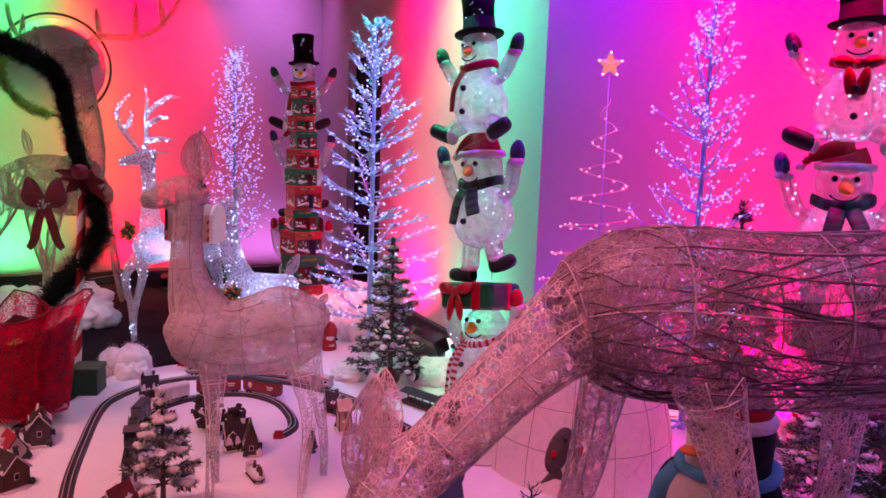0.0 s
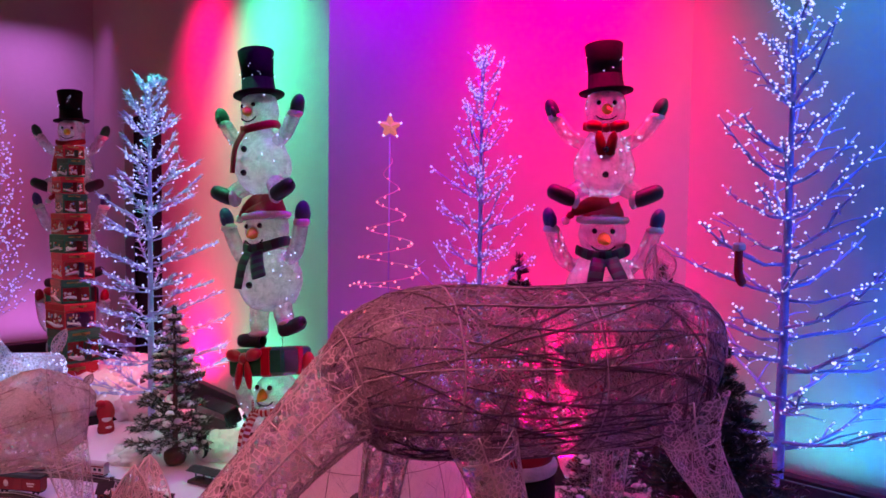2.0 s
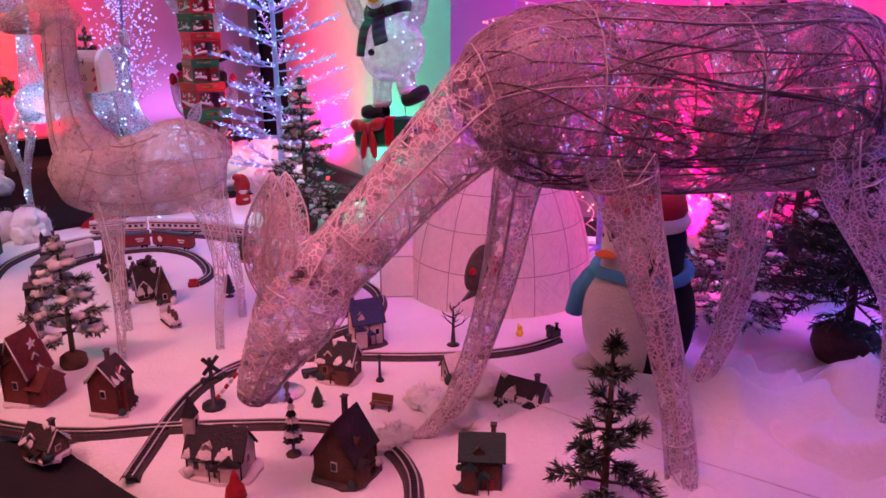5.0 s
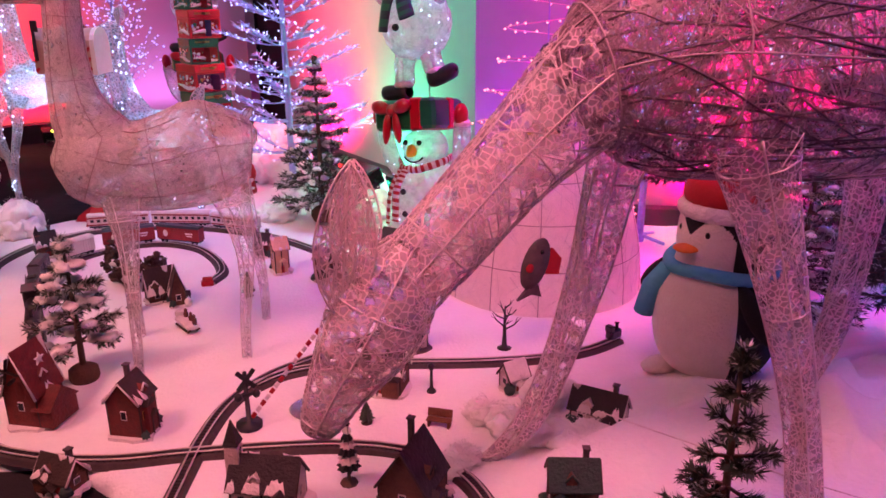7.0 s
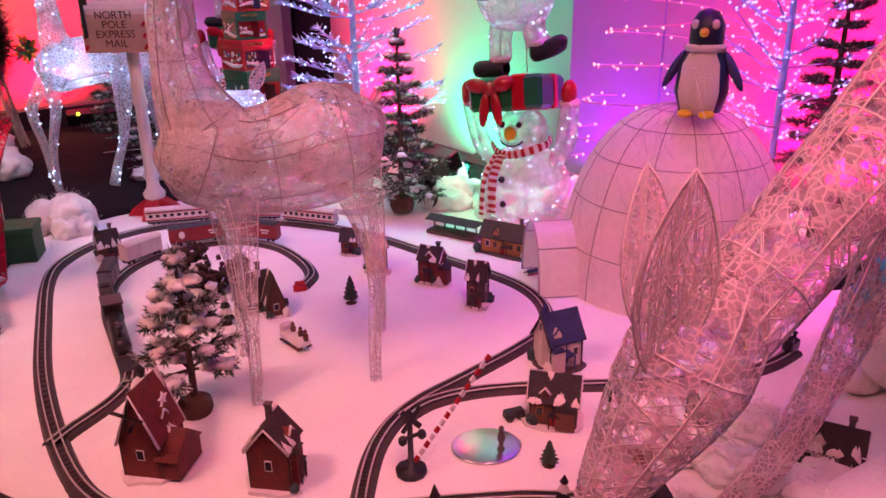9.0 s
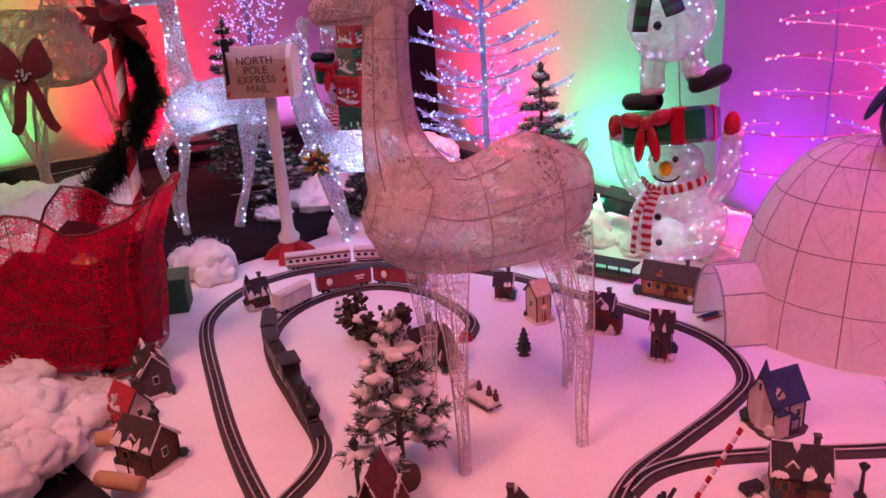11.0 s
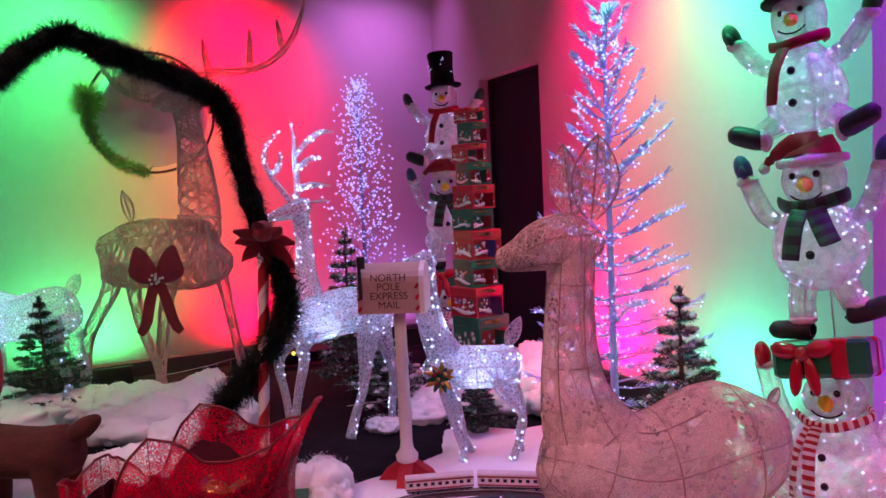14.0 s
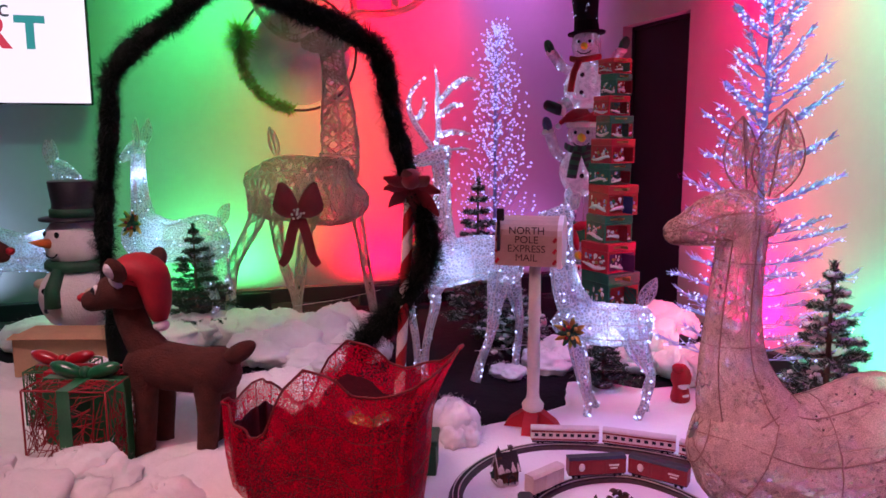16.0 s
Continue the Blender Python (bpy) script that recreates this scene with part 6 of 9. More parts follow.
R_DARK = hm("dark slate roof", (0.017, 0.014, 0.017), (0.032, 0.023, 0.027))
R_BROWN = hm("brown shingle roof", (0.053, 0.030, 0.023), (0.032, 0.019, 0.017))
R_BLUE = hm("blue tin roof", (0.03, 0.045, 0.15), (0.022, 0.03, 0.10))
R_RED = hm("red shingle roof", (0.40, 0.02, 0.03), (0.28, 0.015, 0.02))
R_GREEN = hm("green roof", (0.02, 0.07, 0.05), (0.03, 0.05, 0.05))
SNOWCAP = hm("painted snow", (0.80, 0.74, 0.75), (0.68, 0.62, 0.64), 30, 0.8)


def house(label, x, y, yaw, w, d, h, roof, wall_mat, roof_mat, name="model_house", steeple=None, chimney=True, snow=True, wing=None, windows=2, seed=1, base=True):
    """A small pottery house: gable roof along its x axis, windows and a door on its long sides."""
    rg = random.Random(seed)
    top = thing(name, label, "model house", (x, y, 0.0), yaw, "model village houses")
    z0 = 0.008 if base else 0.0
    if base:
        part("base", MB().prism([(w * 0.64 * math.cos(a) * (1 + 0.25 * abs(math.sin(2 * a))) * rg.uniform(0.88, 1.08), d * 0.68 * math.sin(a) * (1 + 0.25 * abs(math.sin(2 * a))) * rg.uniform(0.88, 1.08)) for a in [2 * math.pi * k / 18 for k in range(18)]], -z0, 0.001, 0, pose(0, 0, 0, -90, 0, 0)), SNOWCAP if snow else H_GREY, top)
    wl = MB().box((0, 0, z0 + h / 2), (w, d, h), 0, None, 0.0015)
    wl.prism([(-d / 2, z0 + h), (d / 2, z0 + h), (0, z0 + h + roof * 0.96)], -w / 2, w / 2, 0, pose(0, 0, 0, 0, 0, 90))
    part("wall", wl, wall_mat, top)
    rf = MB()
    o = 0.006
    e = o * roof / (d / 2)
    for s in (-1, 1):
        rf.prism([(0, z0 + h + roof), (s * (d / 2 + o), z0 + h - e), (s * (d / 2 + o), z0 + h - e + 0.004), (0, z0 + h + roof + 0.005)], -w / 2 - o, w / 2 + o, 0, pose(0, 0, 0, 0, 0, 90))
    r_ob = part("roof", rf, roof_mat, top)
    if snow:
        for s in (-1, 1):
            spans, u = [], -w / 2 - o
            while u < w / 2:
                du = rg.uniform(0.14, 0.34) * w
                if rg.random() < 0.72:
                    spans.append((u, min(u + du, w / 2 + o), rg.random() < 0.65))
                u += du + rg.uniform(0.02, 0.12) * w
            for u0, u1, eave in spans:
                pts, depth = [], rg.uniform(0.18, 0.5)
                for k in range(12):
                    g = k / 11
                    edge = depth * (math.sin(math.pi * g) ** 0.6) * rg.uniform(0.6, 1.1)
                    f = 1.0 - edge if eave else edge
                    pts.append((u0 + (u1 - u0) * g, f))
                line0 = [Vector((q, s * (d / 2 + o) * f, z0 + h + roof + 0.0062 - (roof + e) * f)) for q, f in pts]
                f1 = 1.03 if eave else 0.0
                line1 = [Vector((q, s * (d / 2 + o) * f1, z0 + h + roof + 0.0062 - (roof + e) * f1 - (0.005 * rg.random() if eave else 0))) for q, f in pts]
                mid = [(p + q) / 2 + Vector((0, s * 0.0025, 0.004)) for p, q in zip(line0, line1)]
                part("snow_patch", MB().grid([line0, mid, line1], 0), SNOWCAP, r_ob, "painted snow")
    # dark shrubs against the walls, timber strips, a little porch
    for q in range(3):
        sx, sy = rg.choice((-1, 1)) * w * rg.uniform(0.42, 0.58), rg.choice((-1, 1)) * d * rg.uniform(0.4, 0.6)
        sr = rg.uniform(0.008, 0.014)
        part("shrub", soft_ball(MB(), (sx, sy, z0 + sr * 0.8), (sr, sr, sr * 1.2), rg.random() * 40, 0.5, 10, 7), R_GREEN if q else SNOWCAP, top, "painted shrub")
    for s in (-1, 1):
        for q in range(3):
            part("timber", MB().box(((-0.5 + q / 2) * w * 0.98, s * (d / 2 + 0.0008), z0 + h / 2), (0.004, 0.003, h * 0.98), 0, None, 0.0006), R_BROWN, top)
        part("gable_trim", MB().tube([(s * (w / 2 + o), -d / 2 - o, z0 + h - e), (s * (w / 2 + o), 0, z0 + h + roof), (s * (w / 2 + o), d / 2 + o, z0 + h - e)], 0.0032, 5), SNOWCAP if (snow and rg.random() < 0.5) else R_BROWN, r_ob)
    part("porch", MB().prism([(-0.016, z0 + h * 0.5), (0.016, z0 + h * 0.5), (0, z0 + h * 0.5 + 0.014)], -0.012, 0.012, 0, pose(w * 0.05, -d / 2 - 0.008, 0)).box((w * 0.05 - 0.013, -d / 2 - 0.016, z0 + h * 0.25), (0.003, 0.003, h * 0.5)).box((w * 0.05 + 0.013, -d / 2 - 0.016, z0 + h * 0.25), (0.003, 0.003, h * 0.5)), roof_mat, top)
    if chimney:
        part("chimney", MB().box((w * 0.28, d * 0.15, z0 + h + roof * 0.85), (0.012, 0.012, roof * 0.9 + 0.012), 0, None, 0.001).box((w * 0.28, d * 0.15, z0 + h + roof * 1.3 + 0.006), (0.016, 0.016, 0.004)), H_GREY if wall_mat is not H_GREY else H_RED, r_ob)
    ww, wh = min(0.014, w / (windows * 2.2 + 1.5)), min(0.02, h * 0.36)
    for s in (-1, 1):
        for k in range(windows):
            u = (-0.5 + (k + 0.5) / windows) * w * 0.86
            if s < 0 and k == windows // 2:
                part("door", MB().box((u, s * (d / 2 + 0.0005), z0 + wh * 0.75), (ww * 1.1, 0.003, wh * 1.5), 0, None, 0.0005), R_RED if wall_mat is not H_RED else R_GREEN, top)
                continue
            fr = part("window", MB().box((u, s * (d / 2 + 0.0003), z0 + h * 0.55), (ww * 1.25, 0.002, wh * 1.25), 0, None, 0.0004), SNOWCAP if rg.random() < 0.5 else H_TAN, top)
            part("pane", MB().box((u, s * (d / 2 + 0.0011), z0 + h * 0.55), (ww, 0.002, wh)), GLASSDARK, fr)
    for s in (-1, 1):
        fr = part("window", MB().box((s * (w / 2 + 0.0003), 0, z0 + h * 0.6), (0.002, ww * 1.25, wh * 1.3), 0, None, 0.0004), SNOWCAP, top)
        part("pane", MB().box((s * (w / 2 + 0.0011), 0, z0 + h * 0.6), (0.002, ww, wh)), GLASSDARK, fr)
    for q in range(1 if w > 0.07 else 0):
        u = rg.uniform(-0.28, 0.1) * w
        dz = z0 + h + roof * 0.28
        part("dormer", MB().prism([(-0.011, dz - 0.012), (0.011, dz - 0.012), (0.011, dz + 0.004), (0, dz + 0.017), (-0.011, dz + 0.004)], -d * 0.46, -d * 0.1, 0, pose(u, 0, 0)), wall_mat, r_ob)
        part("dormer_roof", MB().tube([(u - 0.013, -d * 0.47, dz + 0.003), (u, -d * 0.47, dz + 0.019), (u + 0.013, -d * 0.47, dz + 0.003)], 0.003, 5), SNOWCAP if snow else roof_mat, r_ob)
    if not wing and w > 0.08:
        wing = (rg.choice((-0.3, 0.3)) * w, -d * 0.5, w * 0.36, d * 0.4, h * 0.72)
    if steeple:
        sx, sw, sh = steeple
        part("steeple", MB().box((sx, 0, z0 + sh * 0.36), (sw, sw, sh * 0.72), 0, None, 0.001), wall_mat, top)
        part("spire", MB().lathe([(sw * 0.78, z0 + sh * 0.72), (sw * 0.45, z0 + sh * 0.84), (0.001, z0 + sh)], 4, 0, pose(sx, 0, 0), False, math.pi / 4), roof_mat, top)
        part("belfry_opening", MB().box((sx, 0, z0 + sh * 0.62), (sw * 1.03, sw * 0.4, sh * 0.1)), GLASSDARK, top)
    if wing:
        wx, wy, a, b, c = wing
        part("wing", MB().box((wx, wy, z0 + c / 2), (a, b, c), 0, None, 0.001), wall_mat, top)
        part("wing_roof", MB().prism([(-a * 0.58, z0 + c), (a * 0.58, z0 + c), (0, z0 + c + a * 0.5)], wy - b * 0.55, wy + b * 0.55, 0, pose(wx, 0, 0)), roof_mat, top)
    return top


house("ochre model railway station with a brown roof", 0.04, 3.57, -38, 0.19, 0.075, 0.062, 0.048, H_TAN, R_BROWN, "model_station", None, True, False, (0.11, 0.0, 0.05, 0.06, 0.05), 5, 3)
thing_pl = thing("platform_shelter", "long model platform shelter with a flat dark roof", "model shelter", (-0.13, 3.80, 0.0), -40)
part("deck", MB().box((0, 0, 0.008), (0.24, 0.07, 0.016), 0, None, 0.002), H_GREY, thing_pl)
part("roof", MB().prism([(-0.045, 0.062), (0.045, 0.062), (0.0, 0.078)], -0.12, 0.12, 0, pose(0, 0, 0, 0, 0, 90)), R_DARK, thing_pl)
for k in range(5):
    part("post", MB().box((-0.10 + 0.05 * k, 0, 0.038), (0.005, 0.005, 0.05)), H_GREY, thing_pl)
house("cream model chapel with a tall arched window", -0.46, 3.45, 20, 0.055, 0.07, 0.10, 0.035, H_CREAM, H_CREAM, snow=True, chimney=False, windows=1, seed=4)
house("small dark red model house with a slate roof", -0.55, 3.66, -15, 0.06, 0.05, 0.055, 0.035, H_RED, R_DARK, seed=5)
house("dark red brick model shop with a snowy roof", -0.27, 3.34, -30, 0.075, 0.06, 0.085, 0.035, H_RED, R_DARK, wing=(0.05, -0.01, 0.035, 0.045, 0.055), seed=6)
house("tall stone model tower house with a peaked roof", -0.145, 3.12, -25, 0.055, 0.055, 0.10, 0.045, H_GREY, R_BROWN, windows=2, seed=7, chimney=False)
house("white model house with a blue tin roof and a belfry", 0.01, 2.72, 18, 0.10, 0.085, 0.085, 0.065, H_WHITE, R_BLUE, steeple=(-0.045, 0.022, 0.19), snow=False, windows=3, seed=8, chimney=False)
house("timbered brown model inn with snow on the roof", -0.065, 2.46, -20, 0.11, 0.08, 0.065, 0.05, H_BROWN, R_DARK, wing=(0.03, -0.035, 0.045, 0.05, 0.05), windows=3, seed=9)
house("red and brown model house with a snowy porch", -0.705, 2.31, 75, 0.075, 0.085, 0.10, 0.05, H_RED, R_BROWN, wing=(0.0, -0.035, 0.04, 0.04, 0.08), windows=2, seed=10)
mill = house("steep dark red model mill with a snowy porch", -0.975, 2.40, 74, 0.10, 0.088, 0.095, 0.11, H_RED, H_RED, "model_mill", chimney=False, wing=(0.0, -0.058, 0.10, 0.05, 0.05), windows=2, seed=11)
part("axle", MB().tube([(-0.055, 0.0, 0.145), (-0.085, -0.01, 0.148)], 0.005, 6), R_BROWN, mill)
for a in (0, 90, 180, 270):
    part("sail", MB().box((0, 0, 0.036), (0.010, 0.003, 0.072), 0, pose(-0.088, -0.01, 0.148, a + 14, 0, 0), 0.001), R_BROWN, mill, "wooden mill sail")
house("low brown model cottage with steep gables", -0.86, 3.20, 30, 0.10, 0.06, 0.04, 0.075, H_BROWN, R_BROWN, windows=2, seed=12)
house("narrow brown model cottage with a steep gable", -0.79, 3.15, 110, 0.06, 0.05, 0.05, 0.085, H_BROWN, R_BROWN, windows=1, seed=13, chimney=False)
house("dark model barn with a tall black roof", -0.02, 1.95, 62, 0.11, 0.11, 0.07, 0.085, H_BROWN, R_DARK, windows=2, seed=14, snow=False)
house("model church with a grey steeple and snow on its black roof", -0.33, 1.98, -12, 0.14, 0.085, 0.06, 0.055, H_WHITE, R_DARK, "model_church", steeple=(-0.07, 0.03, 0.20), windows=4, seed=15, chimney=False)
house("little red model cottage with a snowy roof", -0.80, 2.09, -25, 0.085, 0.06, 0.035, 0.04, H_BROWN, R_BROWN, seed=16)
house("dark green-roofed model shop with lit windows", 0.31, 1.88, -8, 0.095, 0.08, 0.085, 0.045, H_BROWN, R_GREEN, windows=2, seed=17, snow=False)
house("black and white timbered model cottage", 0.47, 2.21, -35, 0.13, 0.07, 0.05, 0.045, H_WHITE, R_DARK, windows=3, seed=18)
house("small snow-covered model stall", 0.29, 2.42, 25, 0.06, 0.05, 0.045, 0.035, H_WHITE, SNOWCAP, windows=1, seed=19, chimney=False)
house("dark model cottage with a pointed porch beside the track", -1.47, 3.755, 30, 0.07, 0.06, 0.05, 0.05, H_BROWN, R_DARK, steeple=(-0.03, 0.022, 0.13), windows=1, seed=20)
house("brown model village house with snow beside the sleigh", -1.68, 3.17, -60, 0.12, 0.08, 0.08, 0.05, H_GREY, R_BROWN, windows=2, seed=21)
house("small model house with a bright red roof", -1.69, 3.00, -40, 0.10, 0.07, 0.05, 0.05, H_WHITE, R_RED, windows=2, seed=22)
house("timbered brown model house beside the track", -1.57, 2.78, -30, 0.12, 0.09, 0.07, 0.05, H_BROWN, R_BROWN, windows=2, seed=23)
sm = thing("model_star", "white painted star on the mill roof", "model ornament", (-0.955, 2.365, 0.195), 74)
star_poly = [((0.017 if k % 2 == 0 else 0.007) * math.cos(math.pi / 2 + k * math.pi / 5), (0.017 if k % 2 == 0 else 0.007) * math.sin(math.pi / 2 + k * math.pi / 5)) for k in range(10)]
part("star", MB().prism(star_poly, -0.002, 0.002, 0, pose(0, -0.03, 0)), SNOWCAP, sm)


def cone_tree(label, x, y, h, r, mat, snow=False, trunk=0.2, z=0.0, tiers=5):
    """A small bottle-brush tree of stacked skirts."""
    rg = random.Random(int(x * 1000) + 5)
    top = thing("model_tree", label, "model tree", (x, y, z), 0, "model village trees")
    part("trunk", MB().lathe([(r * 0.7, 0), (r * 0.65, h * 0.03), (r * 0.14, h * 0.05), (r * 0.12, h * 0.9)], 8), BARK, top)
    mb = MB()
    for k in range(tiers):
        f = k / tiers
        z0, z1 = h * (trunk + (1 - trunk) * f), h * (trunk + (1 - trunk) * min(1, f + 1.5 / tiers))
        rr = r * (1 - f * 0.85)
        n = 18
        vs = [(0, 0, z1)]
        for i in range(n):
            a = 2 * math.pi * i / n
            q = rr * (1.0 if i % 2 == 0 else 0.72) * rg.uniform(0.88, 1.1)
            vs.append((q * math.cos(a), q * math.sin(a), z0 + (0.0 if i % 2 == 0 else 0.008) * h * 5 * r))
        mb.add(vs + [(0, 0, z0 + 0.01 * h)], [(0, 1 + i, 1 + (i + 1) % n) for i in range(n)] + [(n + 1, 1 + (i + 1) % n, 1 + i) for i in range(n)], (k % 2) if snow else 0, False)
    part("crown", mb, [mat, SNOWCAP], top)
    return top


cone_tree("small dark green bottle-brush tree on the snow", -0.55, 3.20, 0.10, 0.028, PINEDARK)
cone_tree("small dark green bottle-brush tree by the pond", -0.12, 2.29, 0.065, 0.022, PINEDARK)
cone_tree("snow-banded slim model tree on a black foot", -0.16, 2.04, 0.17, 0.030, BLACKFELT, True, 0.25, 0, 7)
cone_tree("snow-banded slim model tree beside the cottages", -0.93, 3.10, 0.12, 0.026, PINEDARK, True, 0.15)
cone_tree("little frosted model tree within the loop", -1.15, 3.55, 0.085, 0.022, PINEDARK, True, 0.3)


def bare_tree(label, x, y, h, seed=1):
    rg = random.Random(seed)
    top = thing("model_tree", label, "model tree", (x, y, 0.0), 0, "model village trees")
    mb = MB().lathe([(h * 0.16, 0), (h * 0.06, h * 0.04), (h * 0.04, h * 0.3), (h * 0.03, h * 0.6), (h * 0.012, h * 0.95)], 8)
    part("trunk", mb, BLACKFELT, top)
    br = MB()
    for k in range(9):
        a, z = k * 2.4, h * (0.42 + 0.06 * k)
        l = h * 0.34 * (1 - 0.05 * k)
        p = [Vector((0, 0, z)), Vector((math.cos(a) * l * 0.6, math.sin(a) * l * 0.6, z + l * 0.3)), Vector((math.cos(a) * l, math.sin(a) * l, z + l * 0.75))]
        br.tube(p, [h * 0.02, h * 0.014, h * 0.005], 5)
        b = a + 0.9
        br.tube([p[1], p[1] + Vector((math.cos(b) * l * 0.4, math.sin(b) * l * 0.4, l * 0.35))], [h * 0.011, h * 0.004], 4)
    part("limbs", br, BLACKFELT, top)
    return top


bare_tree("bare black model tree beside the siding", 0.31, 2.68, 0.15, 3)

# pond, skater, crossing, lamp posts, bench and other small models
pond = thing("mirror_pond", "round mirror laid on the snow as a skating pond", "model pond", (-0.245, 2.37, 0.003), 0)
MIRROR = surf("mirror", (0.85, 0.85, 0.88), (0.82, 0.82, 0.86), 3, 0.22, metal=1.0)
part("mirror", MB().lathe([(0.001, 0), (0.078, 0.0), (0.080, 0.003), (0.076, 0.004), (0.001, 0.004)], 36, 0, None, True, 0, 0.86), MIRROR, pond)
thing("skater_figurine", "small painted skater figurine on the pond", "figurine", (-0.215, 2.35, 0.007), 30, mb=MB().lathe([(0.009, 0), (0.009, 0.003), (0.004, 0.004), (0.005, 0.02), (0.009, 0.026), (0.007, 0.042), (0.003, 0.046), (0.006, 0.05), (0.006, 0.057), (0.001, 0.062)], 10), mats=H_GREY)
xing = thing("railroad_crossing", "black model railroad crossing with a striped gate arm", "model sign", (-0.42, 2.305, 0.0), 25)
xing.scale = (1.15, 1.15, 1.3)
part("post", MB().lathe([(0.03, 0), (0.03, 0.008), (0.006, 0.01), (0.0045, 0.12), (0.001, 0.122)], 10), BLACKFELT, xing)
part("crossbuck", MB().box((0, -0.006, 0.105), (0.055, 0.003, 0.010), 0, pose(0, 0, 0, 0, 45, 0), 0.001).box((0, -0.0065, 0.105), (0.055, 0.003, 0.010), 0, pose(0, 0, 0, 0, -45, 0), 0.001), BLACKFELT, xing)
part("signal", MB().box((0, -0.004, 0.072), (0.045, 0.004, 0.006)).ball((-0.02, -0.008, 0.072), 0.009, 0, 8, 6).ball((0.02, -0.008, 0.072), 0.009, 0, 8, 6), BLACKFELT, xing)
arm = MB()
for k in range(15):
    arm.box((0.012 + 0.0115 * k, 0, 0.022 + 0.0105 * k), (0.0118, 0.005, 0.008), k % 2, pose(0, 0, 0, 0, -42, 0))
part("gate_arm", arm, [RED, SNOWCAP], xing, "red and white gate arm")


def lamp_post(label, x, y, h, seed=0):
    top = thing("model_lamp_post", label, "model lamp", (x, y, 0.0), 0)
    part("post", MB().lathe([(0.014, 0), (0.012, 0.008), (0.005, 0.014), (0.0035, h * 0.75), (0.006, h * 0.77)], 10), BLACKFELT, top)
    part("lantern", MB().lathe([(0.006, h * 0.77), (0.011, h * 0.9), (0.012, h * 0.91), (0.002, h)], 8), H_CREAM if seed else BLACKFELT, top)


lamp_post("small black model lamp post", 0.06, 2.43, 0.09)
lamp_post("tall dark model post beside the mill", -1.03, 2.56, 0.17)
BENCHWOOD = hm("brown bench wood", (0.16, 0.06, 0.03), (0.11, 0.04, 0.02))
bench = thing("model_bench", "small brown model bench on the snow", "model bench", (0.065, 2.255, 0.0), -20)
part("seat", MB().box((0, 0, 0.018), (0.065, 0.022, 0.004), 0, None, 0.001), BENCHWOOD, bench)
part("backrest", MB().box((0, 0.012, 0.032), (0.065, 0.004, 0.022), 0, pose(0, 0, 0, -12, 0, 0), 0.001), BENCHWOOD, bench)
for sx in (-1, 1):
    part("leg", MB().box((sx * 0.026, 0, 0.008), (0.005, 0.022, 0.018)), H_BROWN, bench)
cart = thing("toy_sleigh", "cream toy sleigh with small riders' posts on the snow", "model sleigh", (-0.71, 2.93, 0.0), -55)
cart.scale = (1.3, 1.2, 1.2)
part("body", MB().box((0, 0, 0.022), (0.09, 0.036, 0.022), 0, None, 0.007).box((-0.034, 0, 0.038), (0.018, 0.034, 0.024), 0, None, 0.006), SNOWCAP, cart, "cream painted body")
for s in (-1, 1):
    part("runner", MB().tube([(-0.045, s * 0.013, 0.004), (0.03, s * 0.013, 0.004), (0.046, s * 0.013, 0.016)], 0.003, 5), H_BROWN, cart)
for u in (-0.012, 0.02, 0.04):
    part("peg", MB().lathe([(0.006, 0.028), (0.007, 0.044), (0.003, 0.047), (0.005, 0.052), (0.001, 0.058)], 8, 0, pose(u, 0.004, 0)), H_BROWN, cart)
thing("santa_figurine", "small red and white gift-bringer figurine by the church", "figurine", (-0.275, 1.865, 0.0), 40, mb=MB().lathe([(0.022, 0), (0.026, 0.004), (0.022, 0.03), (0.012, 0.045), (0.010, 0.058), (0.002, 0.078)], 12).box((0, -0.018, 0.018), (0.02, 0.006, 0.03), 0, None, 0.002), mats=RED)
for lx, ly, la, ll in ((-1.66, 2.86, 8, 0.13), (-1.60, 2.66, -20, 0.12)):
    lg = thing("model_log", "small tan log of rolled felt lying in the cotton", "model log", (lx, ly, 0.035), la, "felt logs")
    part("bark", MB().lathe([(0.004, -ll / 2), (0.019, -ll / 2), (0.021, -ll * 0.2), (0.019, ll * 0.3), (0.020, ll / 2), (0.004, ll / 2)], 12, 0, pose(0, 0, 0, 0, 90, 0)), CARDBOARD, lg)
    part("cut_end", MB().lathe([(0.001, 0), (0.017, 0), (0.017, 0.002), (0.001, 0.002)], 12, 0, pose(-ll / 2 - 0.001, 0, 0, 0, -90, 0)), H_TAN, lg, "pale cut end")
gb = thing("gift_crate", "small dark green box on the snow by the sleigh", "box", (-1.80, 3.80, 0.0), 8)
part("body", MB().box((0, 0, 0.058), (0.13, 0.13, 0.116), 0, None, 0.003), GREEN, gb)
part("lid", MB().box((0, 0, 0.127), (0.14, 0.14, 0.022), 0, None, 0.003), GREEN, gb)
thing("toy_bear", "tiny yellow toy bear by the siding", "toy", (0.55, 2.73, 0.0), 200, mb=MB().ball((0, 0, 0.014), (0.013, 0.011, 0.015)).ball((0, 0, 0.034), 0.010).ball((0, 0.008, 0.043), 0.004).ball((0, -0.008, 0.043), 0.004), mats=YELLOW)
